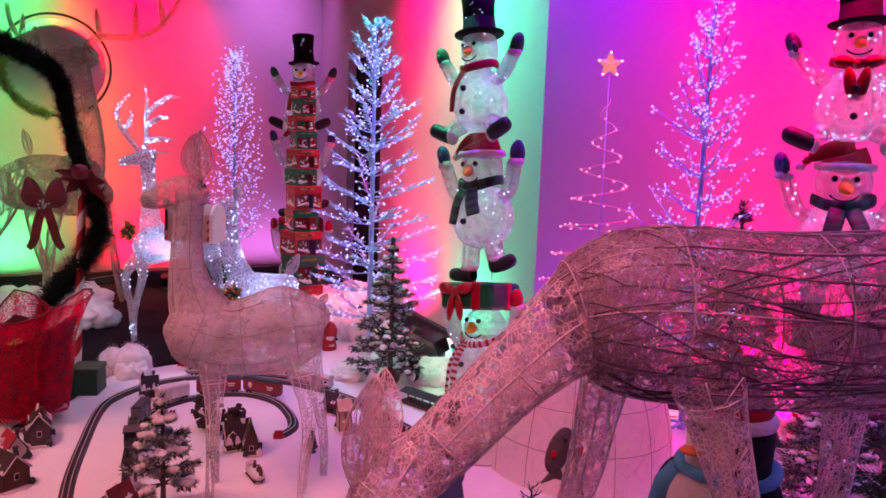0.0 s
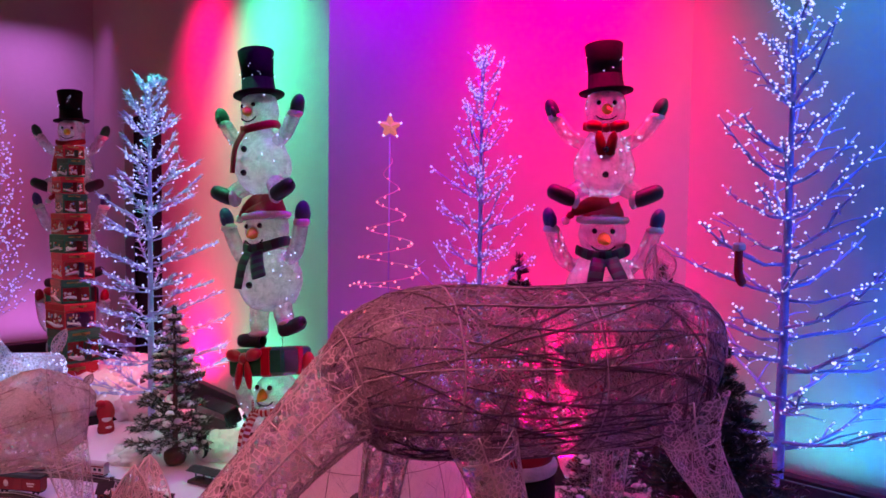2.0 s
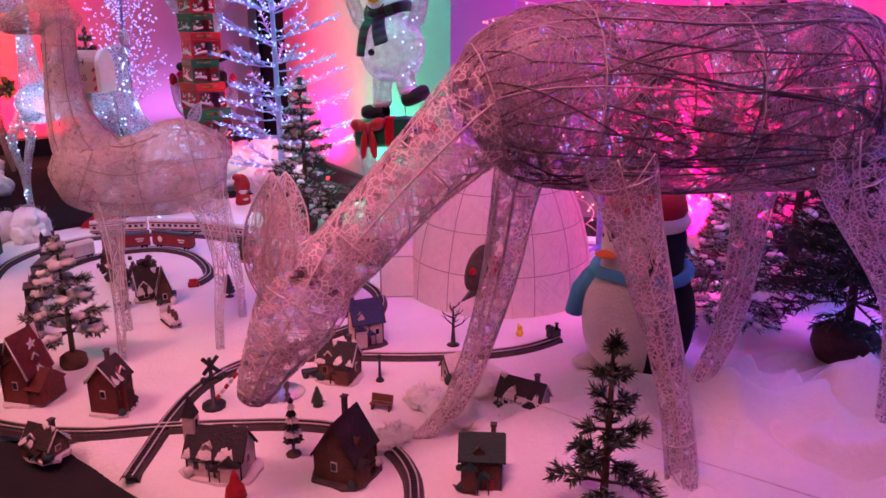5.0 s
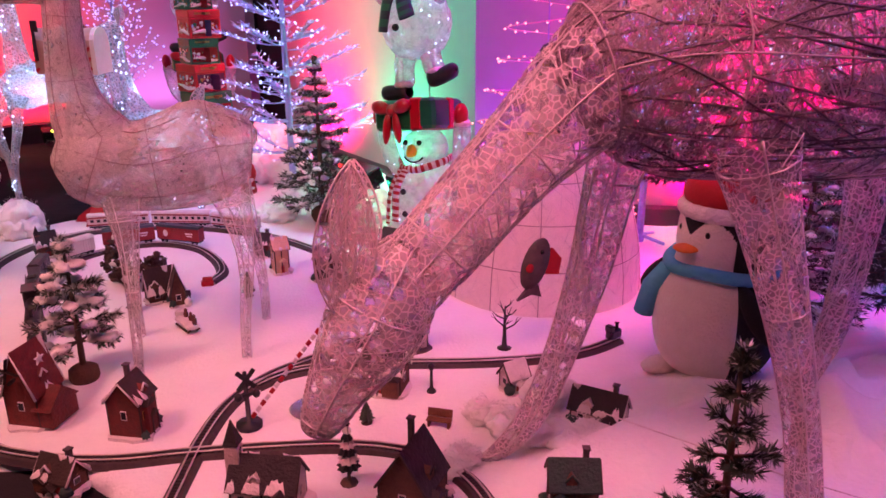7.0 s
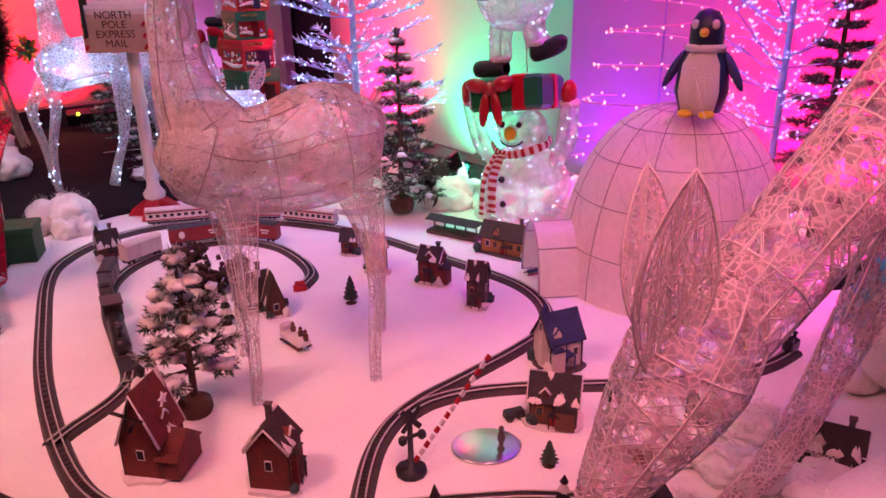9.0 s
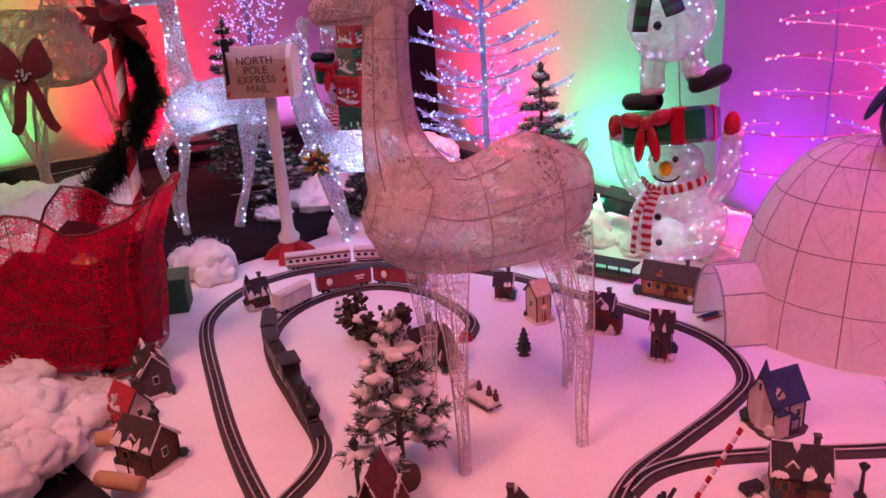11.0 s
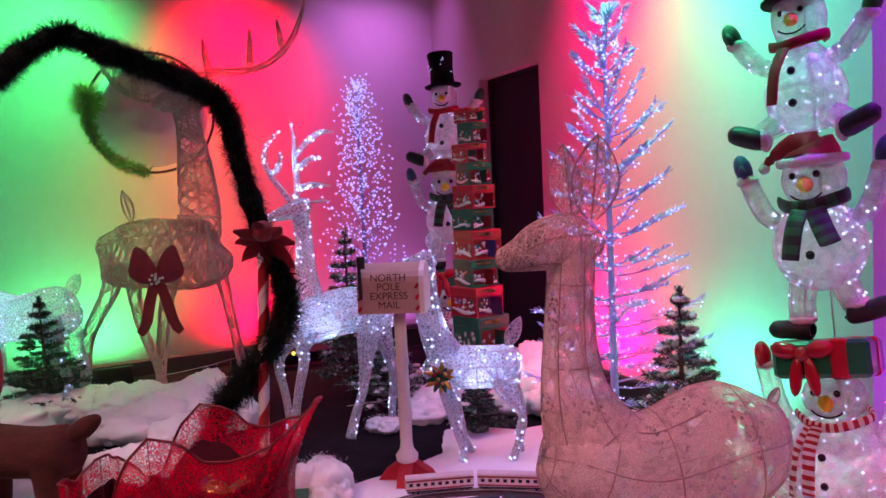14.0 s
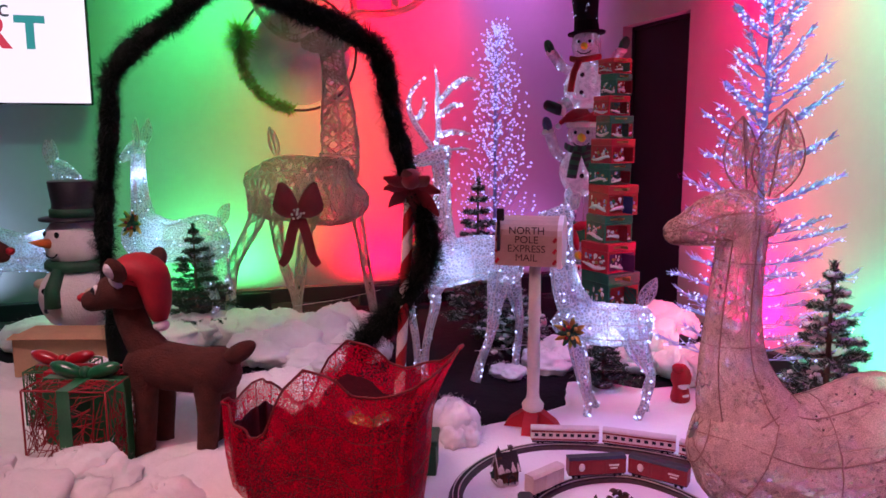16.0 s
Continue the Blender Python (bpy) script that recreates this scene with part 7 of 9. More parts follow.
thing("toy_engine", "small black toy engine at the siding's end", "toy", (0.66, 2.68, 0.0), 35, mb=MB().box((0, 0, 0.032), (0.05, 0.03, 0.03), 0, None, 0.004).box((-0.02, 0, 0.055), (0.02, 0.028, 0.02), 0, None, 0.003).lathe([(0.006, 0.045), (0.005, 0.06), (0.008, 0.065)], 8, 0, pose(0.015, 0, 0)), mats=BLACKSHINY)
thing("toy_cart", "small dark toy cart by the pond", "toy", (-0.16, 2.475, 0.0), 15, mb=MB().box((0, 0, 0.018), (0.05, 0.025, 0.016), 0, None, 0.003).lathe([(0.009, -0.014), (0.009, 0.014)], 10, 0, pose(-0.015, 0, 0.009, 90, 0, 0)).lathe([(0.009, -0.014), (0.009, 0.014)], 10, 0, pose(0.015, 0, 0.009, 90, 0, 0)), mats=BLACKFELT)
pl = thing("toy_plane", "small blue and red toy sled beside the track", "toy", (0.10, 3.36, 0.0), 20)
part("body", MB().box((0, 0, 0.012), (0.07, 0.018, 0.01), 0, None, 0.003), R_BLUE, pl)
part("runner", MB().box((0.0, 0.014, 0.006), (0.08, 0.004, 0.004)).box((0.0, -0.014, 0.006), (0.08, 0.004, 0.004)), RED, pl)


# ---- spruces ----
def spruce(label, x, y, z, h, r, flock=0.0, pot=None, seed=1, tiers=10, per=6, droop=0.05, trunk0=0.12, bare=1.0, needles=44, fluff=1.0):
    """A small artificial spruce: trunk, limbs set in whorls, and many separate needles."""
    rg = random.Random(seed)
    top = thing("spruce_tree", label, "spruce tree", (x, y, z), rg.uniform(0, 360), "small spruces")
    part("trunk", MB().tube([(0, 0, 0), (0.004, 0, h * 0.5), (0, 0.003, h)], [0.014 * h + 0.004, 0.010 * h + 0.003, 0.003], 7), BARK, top)
    nd, nd2, limbs = MB(), MB(), MB()

    def tuft(p, d, ln, mi):
        for q in range(needles):
            f = q / needles
            c = p + d * (ln * f)
            side = d.orthogonal().normalized()
            side = Matrix.Rotation(rg.random() * 6.28, 3, d) @ side
            v = (d * 0.8 + side * rg.uniform(0.6, 1.1)).normalized()
            l = (0.018 + 0.012 * h) * rg.uniform(0.7, 1.2)
            w = v.cross(d).normalized() * 0.0032
            k = 1 if rg.random() < flock * (1.0 if side.z > -0.2 else 0.25) else 0
            nd.add([c - w, c + w, c + v * l], [(0, 1, 2)], k, False)
    for i in range(tiers):
        f = i / (tiers - 1)
        zz = h * (trunk0 + (0.93 - trunk0) * f)
        R = r * (1 - f) ** 0.9 + 0.03 * h
        for j in range(per):
            a = 2 * math.pi * (j + 0.5 * (i % 2)) / per + rg.uniform(-0.3, 0.3)
            L = R * rg.uniform(0.7, 1.1)
            d = Vector((math.cos(a), math.sin(a), rg.uniform(0.05, 0.3) - droop * (1 - f) * 3)).normalized()
            p0 = Vector((0, 0, zz))
            if flock > 0.2:
                for q in range(rg.randrange(int(9 * flock) + 2)):
                    c = p0 + d * L * rg.uniform(0.3, 0.95) + Vector((0, 0, 0.008))
                    soft_ball(nd2, c, (0.013 * fluff * rg.uniform(0.5, 1.4), 0.013 * fluff * rg.uniform(0.5, 1.4), 0.008 * fluff), rg.random() * 50, 0.5, 8, 5)
            limbs.tube([p0, p0 + d * L * 0.5, p0 + d * L + Vector((0, 0, 0.04 * L))], [0.004, 0.003, 0.0015], 4)
            tuft(p0 + d * L * 0.25, d, L * 0.78, 0)
            for s in (-1, 1):
                for g in (0.45, 0.7):
                    if L < 0.07 and g > 0.5:
                        continue
                    d2 = (Matrix.Rotation(s * rg.uniform(0.6, 0.95), 3, "Z") @ d)
                    tuft(p0 + d * L * g, d2, L * 0.36 * rg.uniform(0.8, 1.2), 0)
    for q in range(4):
        tuft(Vector((0, 0, h * 0.88)), Vector((0.1 * math.cos(q * 1.6), 0.1 * math.sin(q * 1.6), 1)).normalized(), h * 0.12, 0)
    tagged(part("limb_whorl", limbs, BARK, top), kind="stuff")
    tagged(part("foliage", nd, [PINEDARK, PINESNOW], top), kind="stuff")
    if nd2.v:
        tagged(part("flocking", nd2, COTTON, top, "white snow flocking"), kind="stuff")
    if pot:
        part("pot", MB().lathe([(pot * 0.8, -0.01), (pot * 1.0, pot * 0.3), (pot * 0.95, pot * 0.8), (pot * 0.6, pot * 1.05), (pot * 0.25, pot * 1.15)], 14, 0), BURLAP, top, "burlap wrapped root ball")
    return top


spruce("snow-flocked slim spruce on the snow by the wall", -0.325, 4.10, 0.03, 0.76, 0.20, 0.35, 0.055, 1, 11, 6, 0.06)
spruce("flocked bushy little spruce in a burlap ball", -0.93, 2.61, 0.0, 0.43, 0.135, 0.62, 0.043, 2, 6, 5, 0.02, 0.28, fluff=1.25)
spruce("dark green spruce by the tall reindeer", -3.57, 5.30, 0.05, 0.66, 0.24, 0.05, None, 3, 10, 7, 0.05)
spruce("dark slim spruce behind the lit buck", -1.86, 5.55, 0.02, 0.98, 0.22, 0.25, None, 4, 12, 6, 0.05)
spruce("small dark spruce behind the lit fawn", -1.12, 4.88, 0.0, 0.30, 0.16, 0.15, 0.05, 5, 7, 6, 0.05)
spruce("flocked low spruce under the lit buck", -1.62, 5.35, 0.02, 0.42, 0.26, 0.5, None, 6, 8, 7, 0.05)
spruce("dark potted spruce behind the doe", 1.52, 2.38, 0.06, 0.84, 0.30, 0.08, 0.10, 7, 11, 8, 0.06, 0.22)
spruce("small green spruce with a bare top in front", 0.57, 1.74, 0.0, 0.45, 0.12, 0.18, None, 8, 6, 4, 0.02, 0.2)
spruce("tall dark spruce behind the doe's tail", 1.68, 3.02, 0.03, 1.04, 0.29, 0.25, None, 9, 12, 6, 0.06)
spruce("dark spruce standing beside the doe's hind leg", 1.32, 2.78, 0.0, 0.60, 0.22, 0.65, None, 10, 9, 7, 0.06)
spruce("small dark spruce beside the far twig tree", 1.25, 3.55, 0.0, 1.08, 0.16, 0.1, None, 12, 11, 5, 0.05, 0.3)


# ---- candy pole, garland arch, bows ----
BOWRED = surf("deep red velvet", (0.22, 0.004, 0.010), (0.14, 0.003, 0.007), 12, 0.6, sheen=0.2)


def petals(mb, c, n, length, width, aim, rg, mi=0):
    """Pointed felt leaves spreading about a centre."""
    m = Vector(aim).normalized().to_track_quat("Z", "Y").to_matrix()
    for k in range(n):
        a = 2 * math.pi * k / n + rg.uniform(-0.15, 0.15)
        d = m @ Vector((math.cos(a), math.sin(a), rg.uniform(0.1, 0.45)))
        s = m @ Vector((-math.sin(a), math.cos(a), 0))
        l = length * rg.uniform(0.8, 1.1)
        c = Vector(c)
        up = (m @ Vector((0, 0, 1))) * 0.004
        P = [[c + d * l * u + s * (w * width * math.sin(math.pi * (0.12 + 0.85 * u)) * 0.5) - up * 3 * abs(w) for w in (-1, 0, 1)] for u in (0, 0.25, 0.5, 0.75, 1.0)]
        mb.grid(P, mi)
        mb.grid([[p - up for p in r][::-1] for r in P], mi)
    return mb


arch = thing("garland_arch", "arch of dark tinsel garland on a striped candy pole", "garland arch")
ARCH = [(-2.20, 0.08), (-2.07, 0.42), (-1.95, 0.55), (-1.845, 0.70), (-1.80, 0.80), (-1.815, 0.935), (-1.87, 1.075), (-1.91, 1.22), (-1.945, 1.37), (-1.965, 1.49), (-2.01, 1.575), (-2.145, 1.655), (-2.28, 1.71), (-2.40, 1.765), (-2.56, 1.83), (-2.72, 1.77), (-2.81, 1.70), (-2.985, 1.60), (-3.11, 1.47), (-3.125, 1.315), (-3.15, 1.155), (-3.175, 0.99), (-3.19, 0.80), (-3.17, 0.5), (-3.15, 0.08)]
S = spline([(x, 3.95, z) for x, z in ARCH], 120)
gm = MB()
rg = random.Random(77)
gm.tube([tuple(p) for p in S], [0.034 + 0.006 * math.sin(1.7 * i) + 0.006 * math.sin(0.61 * i) for i in range(len(S))], 9)
for k in range(36000):
    u = rg.random() * 118.9
    i, f = int(u), u - int(u)
    p = Vector(S[i] * (1 - f) + S[i + 1] * f)
    t = Vector(S[i + 1] - S[i]).normalized()
    n_ = Matrix.Rotation(rg.random() * 6.28, 3, t) @ t.orthogonal().normalized()
    fat = (1.2 if u < 28 else 0.95) * (1 + 0.28 * math.sin(u * 2.1) * math.sin(u * 0.83))
    v = (n_ + t * rg.uniform(-0.9, 0.9)) * rg.uniform(0.045, 0.078) * fat
    w = t.cross(n_) * 0.0045
    gm.add([p - w, p + w, p + v], [(0, 1, 2)], 0, False)
part("garland", gm, GARLAND, arch, "dark green tinsel garland")
cp = MB()
rows = []
for k in range(61):
    z = 1.12 * k / 60
    rows.append([(-1.93 + 0.063 * z + 0.021 * math.cos(2 * math.pi * j / 24 + z * 34), 3.93 + 0.021 * math.sin(2 * math.pi * j / 24 + z * 34), z) for j in range(24)])
cp.grid(rows, 0, wrap=True)
cp.mi = [0 if (i % 24) < 12 else 1 for i in range(len(cp.f))]
part("candy_pole", cp, [WHITEPAINT, RED], arch, "red and white spiral striped pole")
poin = part("poinsettia", MB().ball((-1.842, 3.86, 1.088), 0.038, 0, 14, 10), BOWRED, arch, "red felt poinsettia with a glitter ball")
for k in range(8):
    aim = Matrix.Rotation(k * math.pi / 4, 3, Vector((0.1, -0.9, -0.7)).normalized())
    lf = petals(MB(), (0, 0, 0), 1, 0.125, 0.06, (0.1, -0.9, -0.7), rg)
    lf.v = [tuple(aim @ Vector(v) + Vector((-1.845, 3.885, 1.05))) for v in lf.v]
    part("petal", lf, BOWRED, poin)


def bow(label, loc, yaw, s, mat=REDSHINY):
    top = thing("ribbon_bow", label, "bow", loc, yaw)
    for sd in (-1, 1):
        P = []
        for u in range(11):
            f = u / 10
            wd = s * (0.05 + 0.15 * math.sin(math.pi * min(1, f * 0.62 + 0.05))) * (1 if f < 0.95 else 0.8)
            th = s * 0.07 * math.sin(math.pi * (0.06 + 0.9 * f))
            c = Vector((sd * s * 0.30 * f, -0.09 * s, s * (0.04 + 0.24 * f)))
            P.append([c + Vector((-sd * 0.3 * wd * math.sin(a), th * math.cos(a), wd * math.sin(a))) for a in [2 * math.pi * k / 12 for k in range(12)]])
        part("loop", MB().grid(P, 0, wrap=True), mat, top)
    for sd in (-1, 1):
        tail = MB()
        pts = [(sd * 0.02, -0.09, 0.0), (sd * 0.10, -0.10, -0.25), (sd * 0.16, -0.09, -0.52), (sd * 0.22, -0.10, -0.70)]
        P = [[Vector((p[0] * s + w * 0.07 * s, p[1] * s, p[2] * s + (0.06 * s * abs(w) if i == 3 else 0))) for w in (-1, 0, 1)] for i, p in enumerate(pts)]
        tail.grid(P, 0)
        tail.grid([[p + Vector((0, 0.003, 0)) for p in r][::-1] for r in P], 0)
        part("tail", tail, mat, top)
    part("knot", MB().ball((0, -0.09 * s, 0.03 * s), (0.06 * s, 0.05 * s, 0.06 * s), 0, 10, 7), mat, top)
    rg2 = random.Random(3)
    fl = MB()
    for k in range(14):
        a, r = rg2.random() * 6.28, rg2.random() * 0.10 * s
        fl.ball((r * math.cos(a), -0.14 * s, 0.03 * s + r * math.sin(a)), 0.018 * s, 0, 6, 5)
    part("sprig", fl, TRAINSILVER, top, "silver berries")


bow("large red satin bow hung on the reindeer's chest", (-2.96, 5.50, 0.76), 10, 0.46, BOWRED)


def sprig(label, loc, aim, s, seed):
    rg3 = random.Random(seed)
    top = thing("berry_sprig", label, "floral sprig", loc, 0, "gold berry sprigs")
    lf = petals(MB(), (0, 0, 0), 9, s * 0.9, s * 0.32, aim, rg3, 0)
    part("leaves", lf, GOLD, top, "gold foil leaves")
    part("green_leaves", petals(MB(), Vector(aim) * 0.01, 6, s * 0.7, s * 0.3, aim, rg3, 0), GREEN, top, "green leaves")
    be = MB()
    for k in range(9):
        v = Vector((rg3.uniform(-1, 1), rg3.uniform(-1, 1), rg3.uniform(-1, 1))) * s * 0.4 + Vector(aim) * 0.03
        be.ball(v, s * 0.10, k % 2, 7, 5)
    part("berries", be, [RED, GOLD], top)


sprig("gold and red berry sprig on the lit buck's chest", (-2.03, 4.78, 0.69), (-0.3, -1, 0.1), 0.085, 1)
sprig("gold and red berry sprig on the lit fawn's chest", (-1.27, 4.42, 0.39), (-0.2, -1, 0.1), 0.085, 2)
sprig("gold and red berry sprig on the lit doe's chest", (-4.03, 5.37, 0.70), (-0.1, -1, 0.1), 0.10, 3)


# ---- mailbox ----
mbx = thing("north_pole_mailbox", "white wooden toy mailbox on a turned post with dark lettering", "mailbox", (-1.42, 4.30, 0.0), -4)
part("post", MB().lathe([(0.028, 0.03), (0.028, 0.06), (0.045, 0.08), (0.048, 0.10), (0.030, 0.125), (0.026, 0.15), (0.028, 0.30), (0.024, 0.48), (0.030, 0.50), (0.026, 0.52), (0.024, 0.72)], 16), WHITEPAINT, mbx)
ft = MB().prism([(-0.12, 0.0), (0.12, 0.0), (0.10, 0.03), (0.035, 0.075), (-0.035, 0.075), (-0.10, 0.03)], -0.03, 0.03).prism([(-0.12, 0.0), (0.12, 0.0), (0.10, 0.03), (0.035, 0.073), (-0.035, 0.073), (-0.10, 0.03)], -0.03, 0.03, 0, pose(0, 0, 0, 0, 0, 90))
part("foot", ft, RED, mbx, "red painted cross foot")
prof = [(-0.085, 0.715), (0.085, 0.715), (0.085, 0.84)] + [(0.085 * math.cos(math.pi * k / 10), 0.84 + 0.075 * math.sin(math.pi * k / 10)) for k in range(1, 10)] + [(-0.085, 0.84)]
part("box", MB().prism(prof, -0.155, 0.100, 0, pose(0, 0, 0, 0, 0, -90)), surf("kraft paper board", (0.50, 0.35, 0.28), (0.42, 0.29, 0.23), 12, 0.7, bump=0.15), mbx, "kraft brown box with dark lettering")
part("door", MB().prism([(x * 1.04, 0.815 + (z - 0.815) * 1.04) for x, z in prof], 0.100, 0.120, 0, pose(0, 0, 0, 0, 0, -90)), WHITEPAINT, mbx, "white end door")
for k in range(6):
    part("stripe", MB().box((-0.145 + (0.236 if k % 2 else 0), -0.0865, 0.735 + 0.045 * (k // 2)), (0.012, 0.002, 0.022), 0, pose(0, 0, 0, 0, 35, 0)), RED if k % 3 else REDINK, mbx, "red candy stripe")
fl = part("flag", MB().box((-0.140, -0.090, 0.86), (0.014, 0.006, 0.17), 0, None, 0.002).box((-0.132, -0.090, 0.925), (0.032, 0.006, 0.05), 0, None, 0.004), BLACKFELT, mbx, "black wooden flag")
for k, tx in enumerate(("NORTH", "POLE", "EXPRESS", "MAIL")):
    words(tx, 0.042, INK, mbx, Matrix.Translation((-0.025, -0.0862, 0.860 - 0.037 * k)) @ pose(0, 0, 0, 90, 0, 0))

# ---- tower of gift boxes ----
EDGES = [1.645, 1.565, 1.45, 1.345, 1.222, 1.09, 0.975, 0.81, 0.66, 0.495, 0.285, 0.02]
WIDTHS = [0.127, 0.119, 0.14, 0.145, 0.167, 0.162, 0.193, 0.18, 0.21, 0.225, 0.25]
G_RED = surf("printed red paper", (0.55, 0.008, 0.03), (0.42, 0.006, 0.02), 16, 0.35)
G_GREEN = surf("printed green paper", (0.010, 0.13, 0.075), (0.008, 0.09, 0.05), 16, 0.35)
G_PURPLE = surf("printed plum paper", (0.16, 0.02, 0.10), (0.10, 0.015, 0.09), 16, 0.35)
G_BLUE = surf("printed blue paper", (0.05, 0.06, 0.22), (0.04, 0.05, 0.17), 16, 0.35)
MATS = [(G_RED, G_RED) if k % 2 == 0 else (G_GREEN, G_GREEN) for k in range(11)]
LOOK = ["small red" if k == 0 else "small dark green" if k == 1 else "large dark green" if k == 9 else "large red" if k == 10 else "red" if k % 2 == 0 else "dark green" for k in range(11)]
PRINTS = [WHITEPAINT, G_BLUE, G_PURPLE, RED, surf("printed ochre ink", (0.50, 0.28, 0.08), (0.38, 0.2, 0.06), 30, 0.35), surf("printed sky ink", (0.30, 0.45, 0.75), (0.2, 0.34, 0.6), 30, 0.35), G_GREEN]
for k in range(11):
    z1, z0, w = EDGES[k], EDGES[k + 1] + 0.0015, WIDTHS[k]
    h = z1 - z0
    g = thing("gift_box", LOOK[k] + " printed gift box in the tower", "gift box", (-1.10 + 0.012 * math.sin(k * 2.3), 5.42, z0), 38 + 7 * math.sin(k * 1.7), "stacked gift boxes")
    bx = part("body", MB().box((0, 0, h * 0.36), (w, w, h * 0.72), 0, None, 0.003), MATS[k][0], g)
    part("lid", MB().box((0, 0, h * 0.86), (w * 1.02, w * 1.02, h * 0.28), 0, None, 0.004), MATS[k][1], g)
    rgb = random.Random(k)
    for a in range(4):
        m = Matrix.Rotation(a * math.pi / 2, 4, "Z")
        pr = MB()
        pr.box((0, -w / 2 - 0.0005, h * 0.37), (w * 0.88, 0.0025, h * 0.56), (2 if k == 8 else 1 if k == 6 and a % 2 else 3 if (k + a // 2) % 3 else 6), m)
        for q in range(22):
            c = Vector((rgb.uniform(-0.4, 0.4) * w, -w / 2 - 0.0014, h * rgb.uniform(0.16, 0.58)))
            pr.ball(m @ c, (w * rgb.uniform(0.02, 0.075), 0.0016, h * rgb.uniform(0.03, 0.085)), (0, 5, 0, 3, 0, 4, 6)[q % 7], 7, 4, m.to_3x3().to_4x4())
        pts = [m @ Vector(((-0.42 + 0.84 * u / 8) * w, -w / 2 - 0.001, h * (0.20 + 0.07 * math.sin(u * 0.55 + k)))) for u in range(9)]
        pr.tube(pts, [h * (0.03 + 0.045 * math.sin(math.pi * u / 8)) for u in range(9)], 5)
        part("print", pr, PRINTS, bx, "many-coloured printed winter scene with a white swoosh")
        part("lettering", MB().box((-w * 0.06, -w * 0.51 - 0.001, h * 0.87), (w * 0.5, 0.002, h * 0.07), 0, m), PRINTS[4], bx, "ochre bar of unreadable lettering")


def bush(label, x, y, h, r, seed):
    """A leafless brown model bush: forking twigs with rough brown clumps and some frost."""
    rg = random.Random(seed)
    top = thing("model_bush", label, "model bush", (x, y, 0.0), 0, "bare model bushes")
    tw, cl = MB(), MB()
    for _ in range(16):
        a, q = rg.random() * 6.28, r * rg.uniform(0.3, 1.0)
        tip = Vector((q * math.cos(a), q * math.sin(a), h * rg.uniform(0.2, 0.95)))
        mid = Vector((tip.x * 0.35, tip.y * 0.35, tip.z * 0.55))
        tw.tube([(0, 0, 0), mid, tip], [0.006, 0.0045, 0.002], 5)
        for c in (mid.lerp(tip, 0.5), tip):
            for _ in range(3):
                d = Vector((rg.uniform(-1, 1), rg.uniform(-1, 1), rg.uniform(-0.7, 1))) * r * 0.24
                soft_ball(cl, c + d, (r * rg.uniform(0.07, 0.16), r * rg.uniform(0.07, 0.16), r * rg.uniform(0.06, 0.13)), rg.uniform(0, 20), 0.9, 7, 5)
    part("twigs", tw, BARK, top)
    part("clumps", cl, BUSHBROWN, top, "rough brown clumps")
    part("frost", soft_ball(MB(), (r * 0.2, -r * 0.4, h * 0.55), (r * 0.35, r * 0.3, r * 0.22), seed * 1.3, 0.5, 10, 7), SNOWCAP, top, "patch of white snow")


BUSHBROWN = surf("dry brown foliage", (0.10, 0.055, 0.035), (0.045, 0.028, 0.02), 90, 0.9, bump=0.9, bump_scale=220)
bush("bare brown model bush within the inner track", -1.07, 3.42, 0.15, 0.075, 3)
bush("wide brown model bush with snow beside the cottages", -0.95, 3.40, 0.11, 0.075, 8)
bush("low brown model bush with snow in the inner loop", -1.02, 3.33, 0.08, 0.05, 12)
hood = thing("red_figurine", "small glossy red hooded figurine with a white beard on the snow", "figurine", (-0.765, 4.72, 0.0), 20,
             mb=MB().lathe([(0.01, 0.0), (0.050, 0.004), (0.056, 0.03), (0.048, 0.07), (0.042, 0.09), (0.056, 0.12), (0.058, 0.15), (0.045, 0.185), (0.028, 0.205), (0.004, 0.215)], 14).ball((-0.035, -0.025, 0.20), (0.035, 0.03, 0.025), 0, 10, 6).ball((0, -0.035, 0.105), (0.034, 0.022, 0.022), 1, 10, 6).ball((0.008, -0.03, 0.05), (0.03, 0.03, 0.012), 1, 8, 5), mats=[RED, SNOWCAP])
hood.scale = (0.82, 0.82, 0.88)


# ---- igloo and penguins ----
ig = thing("igloo", "dome igloo of white thread on a wire frame", "igloo figure", (0.55, 3.27, 0.0), 180)
R = []
for k in range(13):
    f = k / 12
    a = f * math.pi / 2
    r = 0.385 * math.cos(a) ** 0.8 if k < 12 else 0.004
    R.append([Vector((r * math.cos(2 * math.pi * j / 32), r * math.sin(2 * math.pi * j / 32), 0.60 * math.sin(a) ** 1.05)) for j in range(32)])
dm_ = MB().grid(R, 2, wrap=True)
for f in (0.18, 0.36, 0.54, 0.72, 0.88):
    dm_.tube([on(R, f, j / 32) for j in range(32)], 0.0018, 4, 1, closed=True)
for q in range(14):
    dm_.tube([on(R, k / 12, q / 14) for k in range(13)], 0.0018, 4, 1)
rg = random.Random(5)
for _ in range(420):
    u0, v0, kk = rg.uniform(0, 0.9), rg.random(), rg.uniform(-0.5, 0.5)
    sp = rg.uniform(0.05, 0.2)
    dm_.tube([on(R, u0 + sp * s / 4, v0 + kk * sp * s / 4) for s in range(5)], 0.0011, 3, 0)
part("dome", dm_, [FRAMEWIRE, BROWNWIRE, SPUN_IGLOO], ig)
tn = MB()
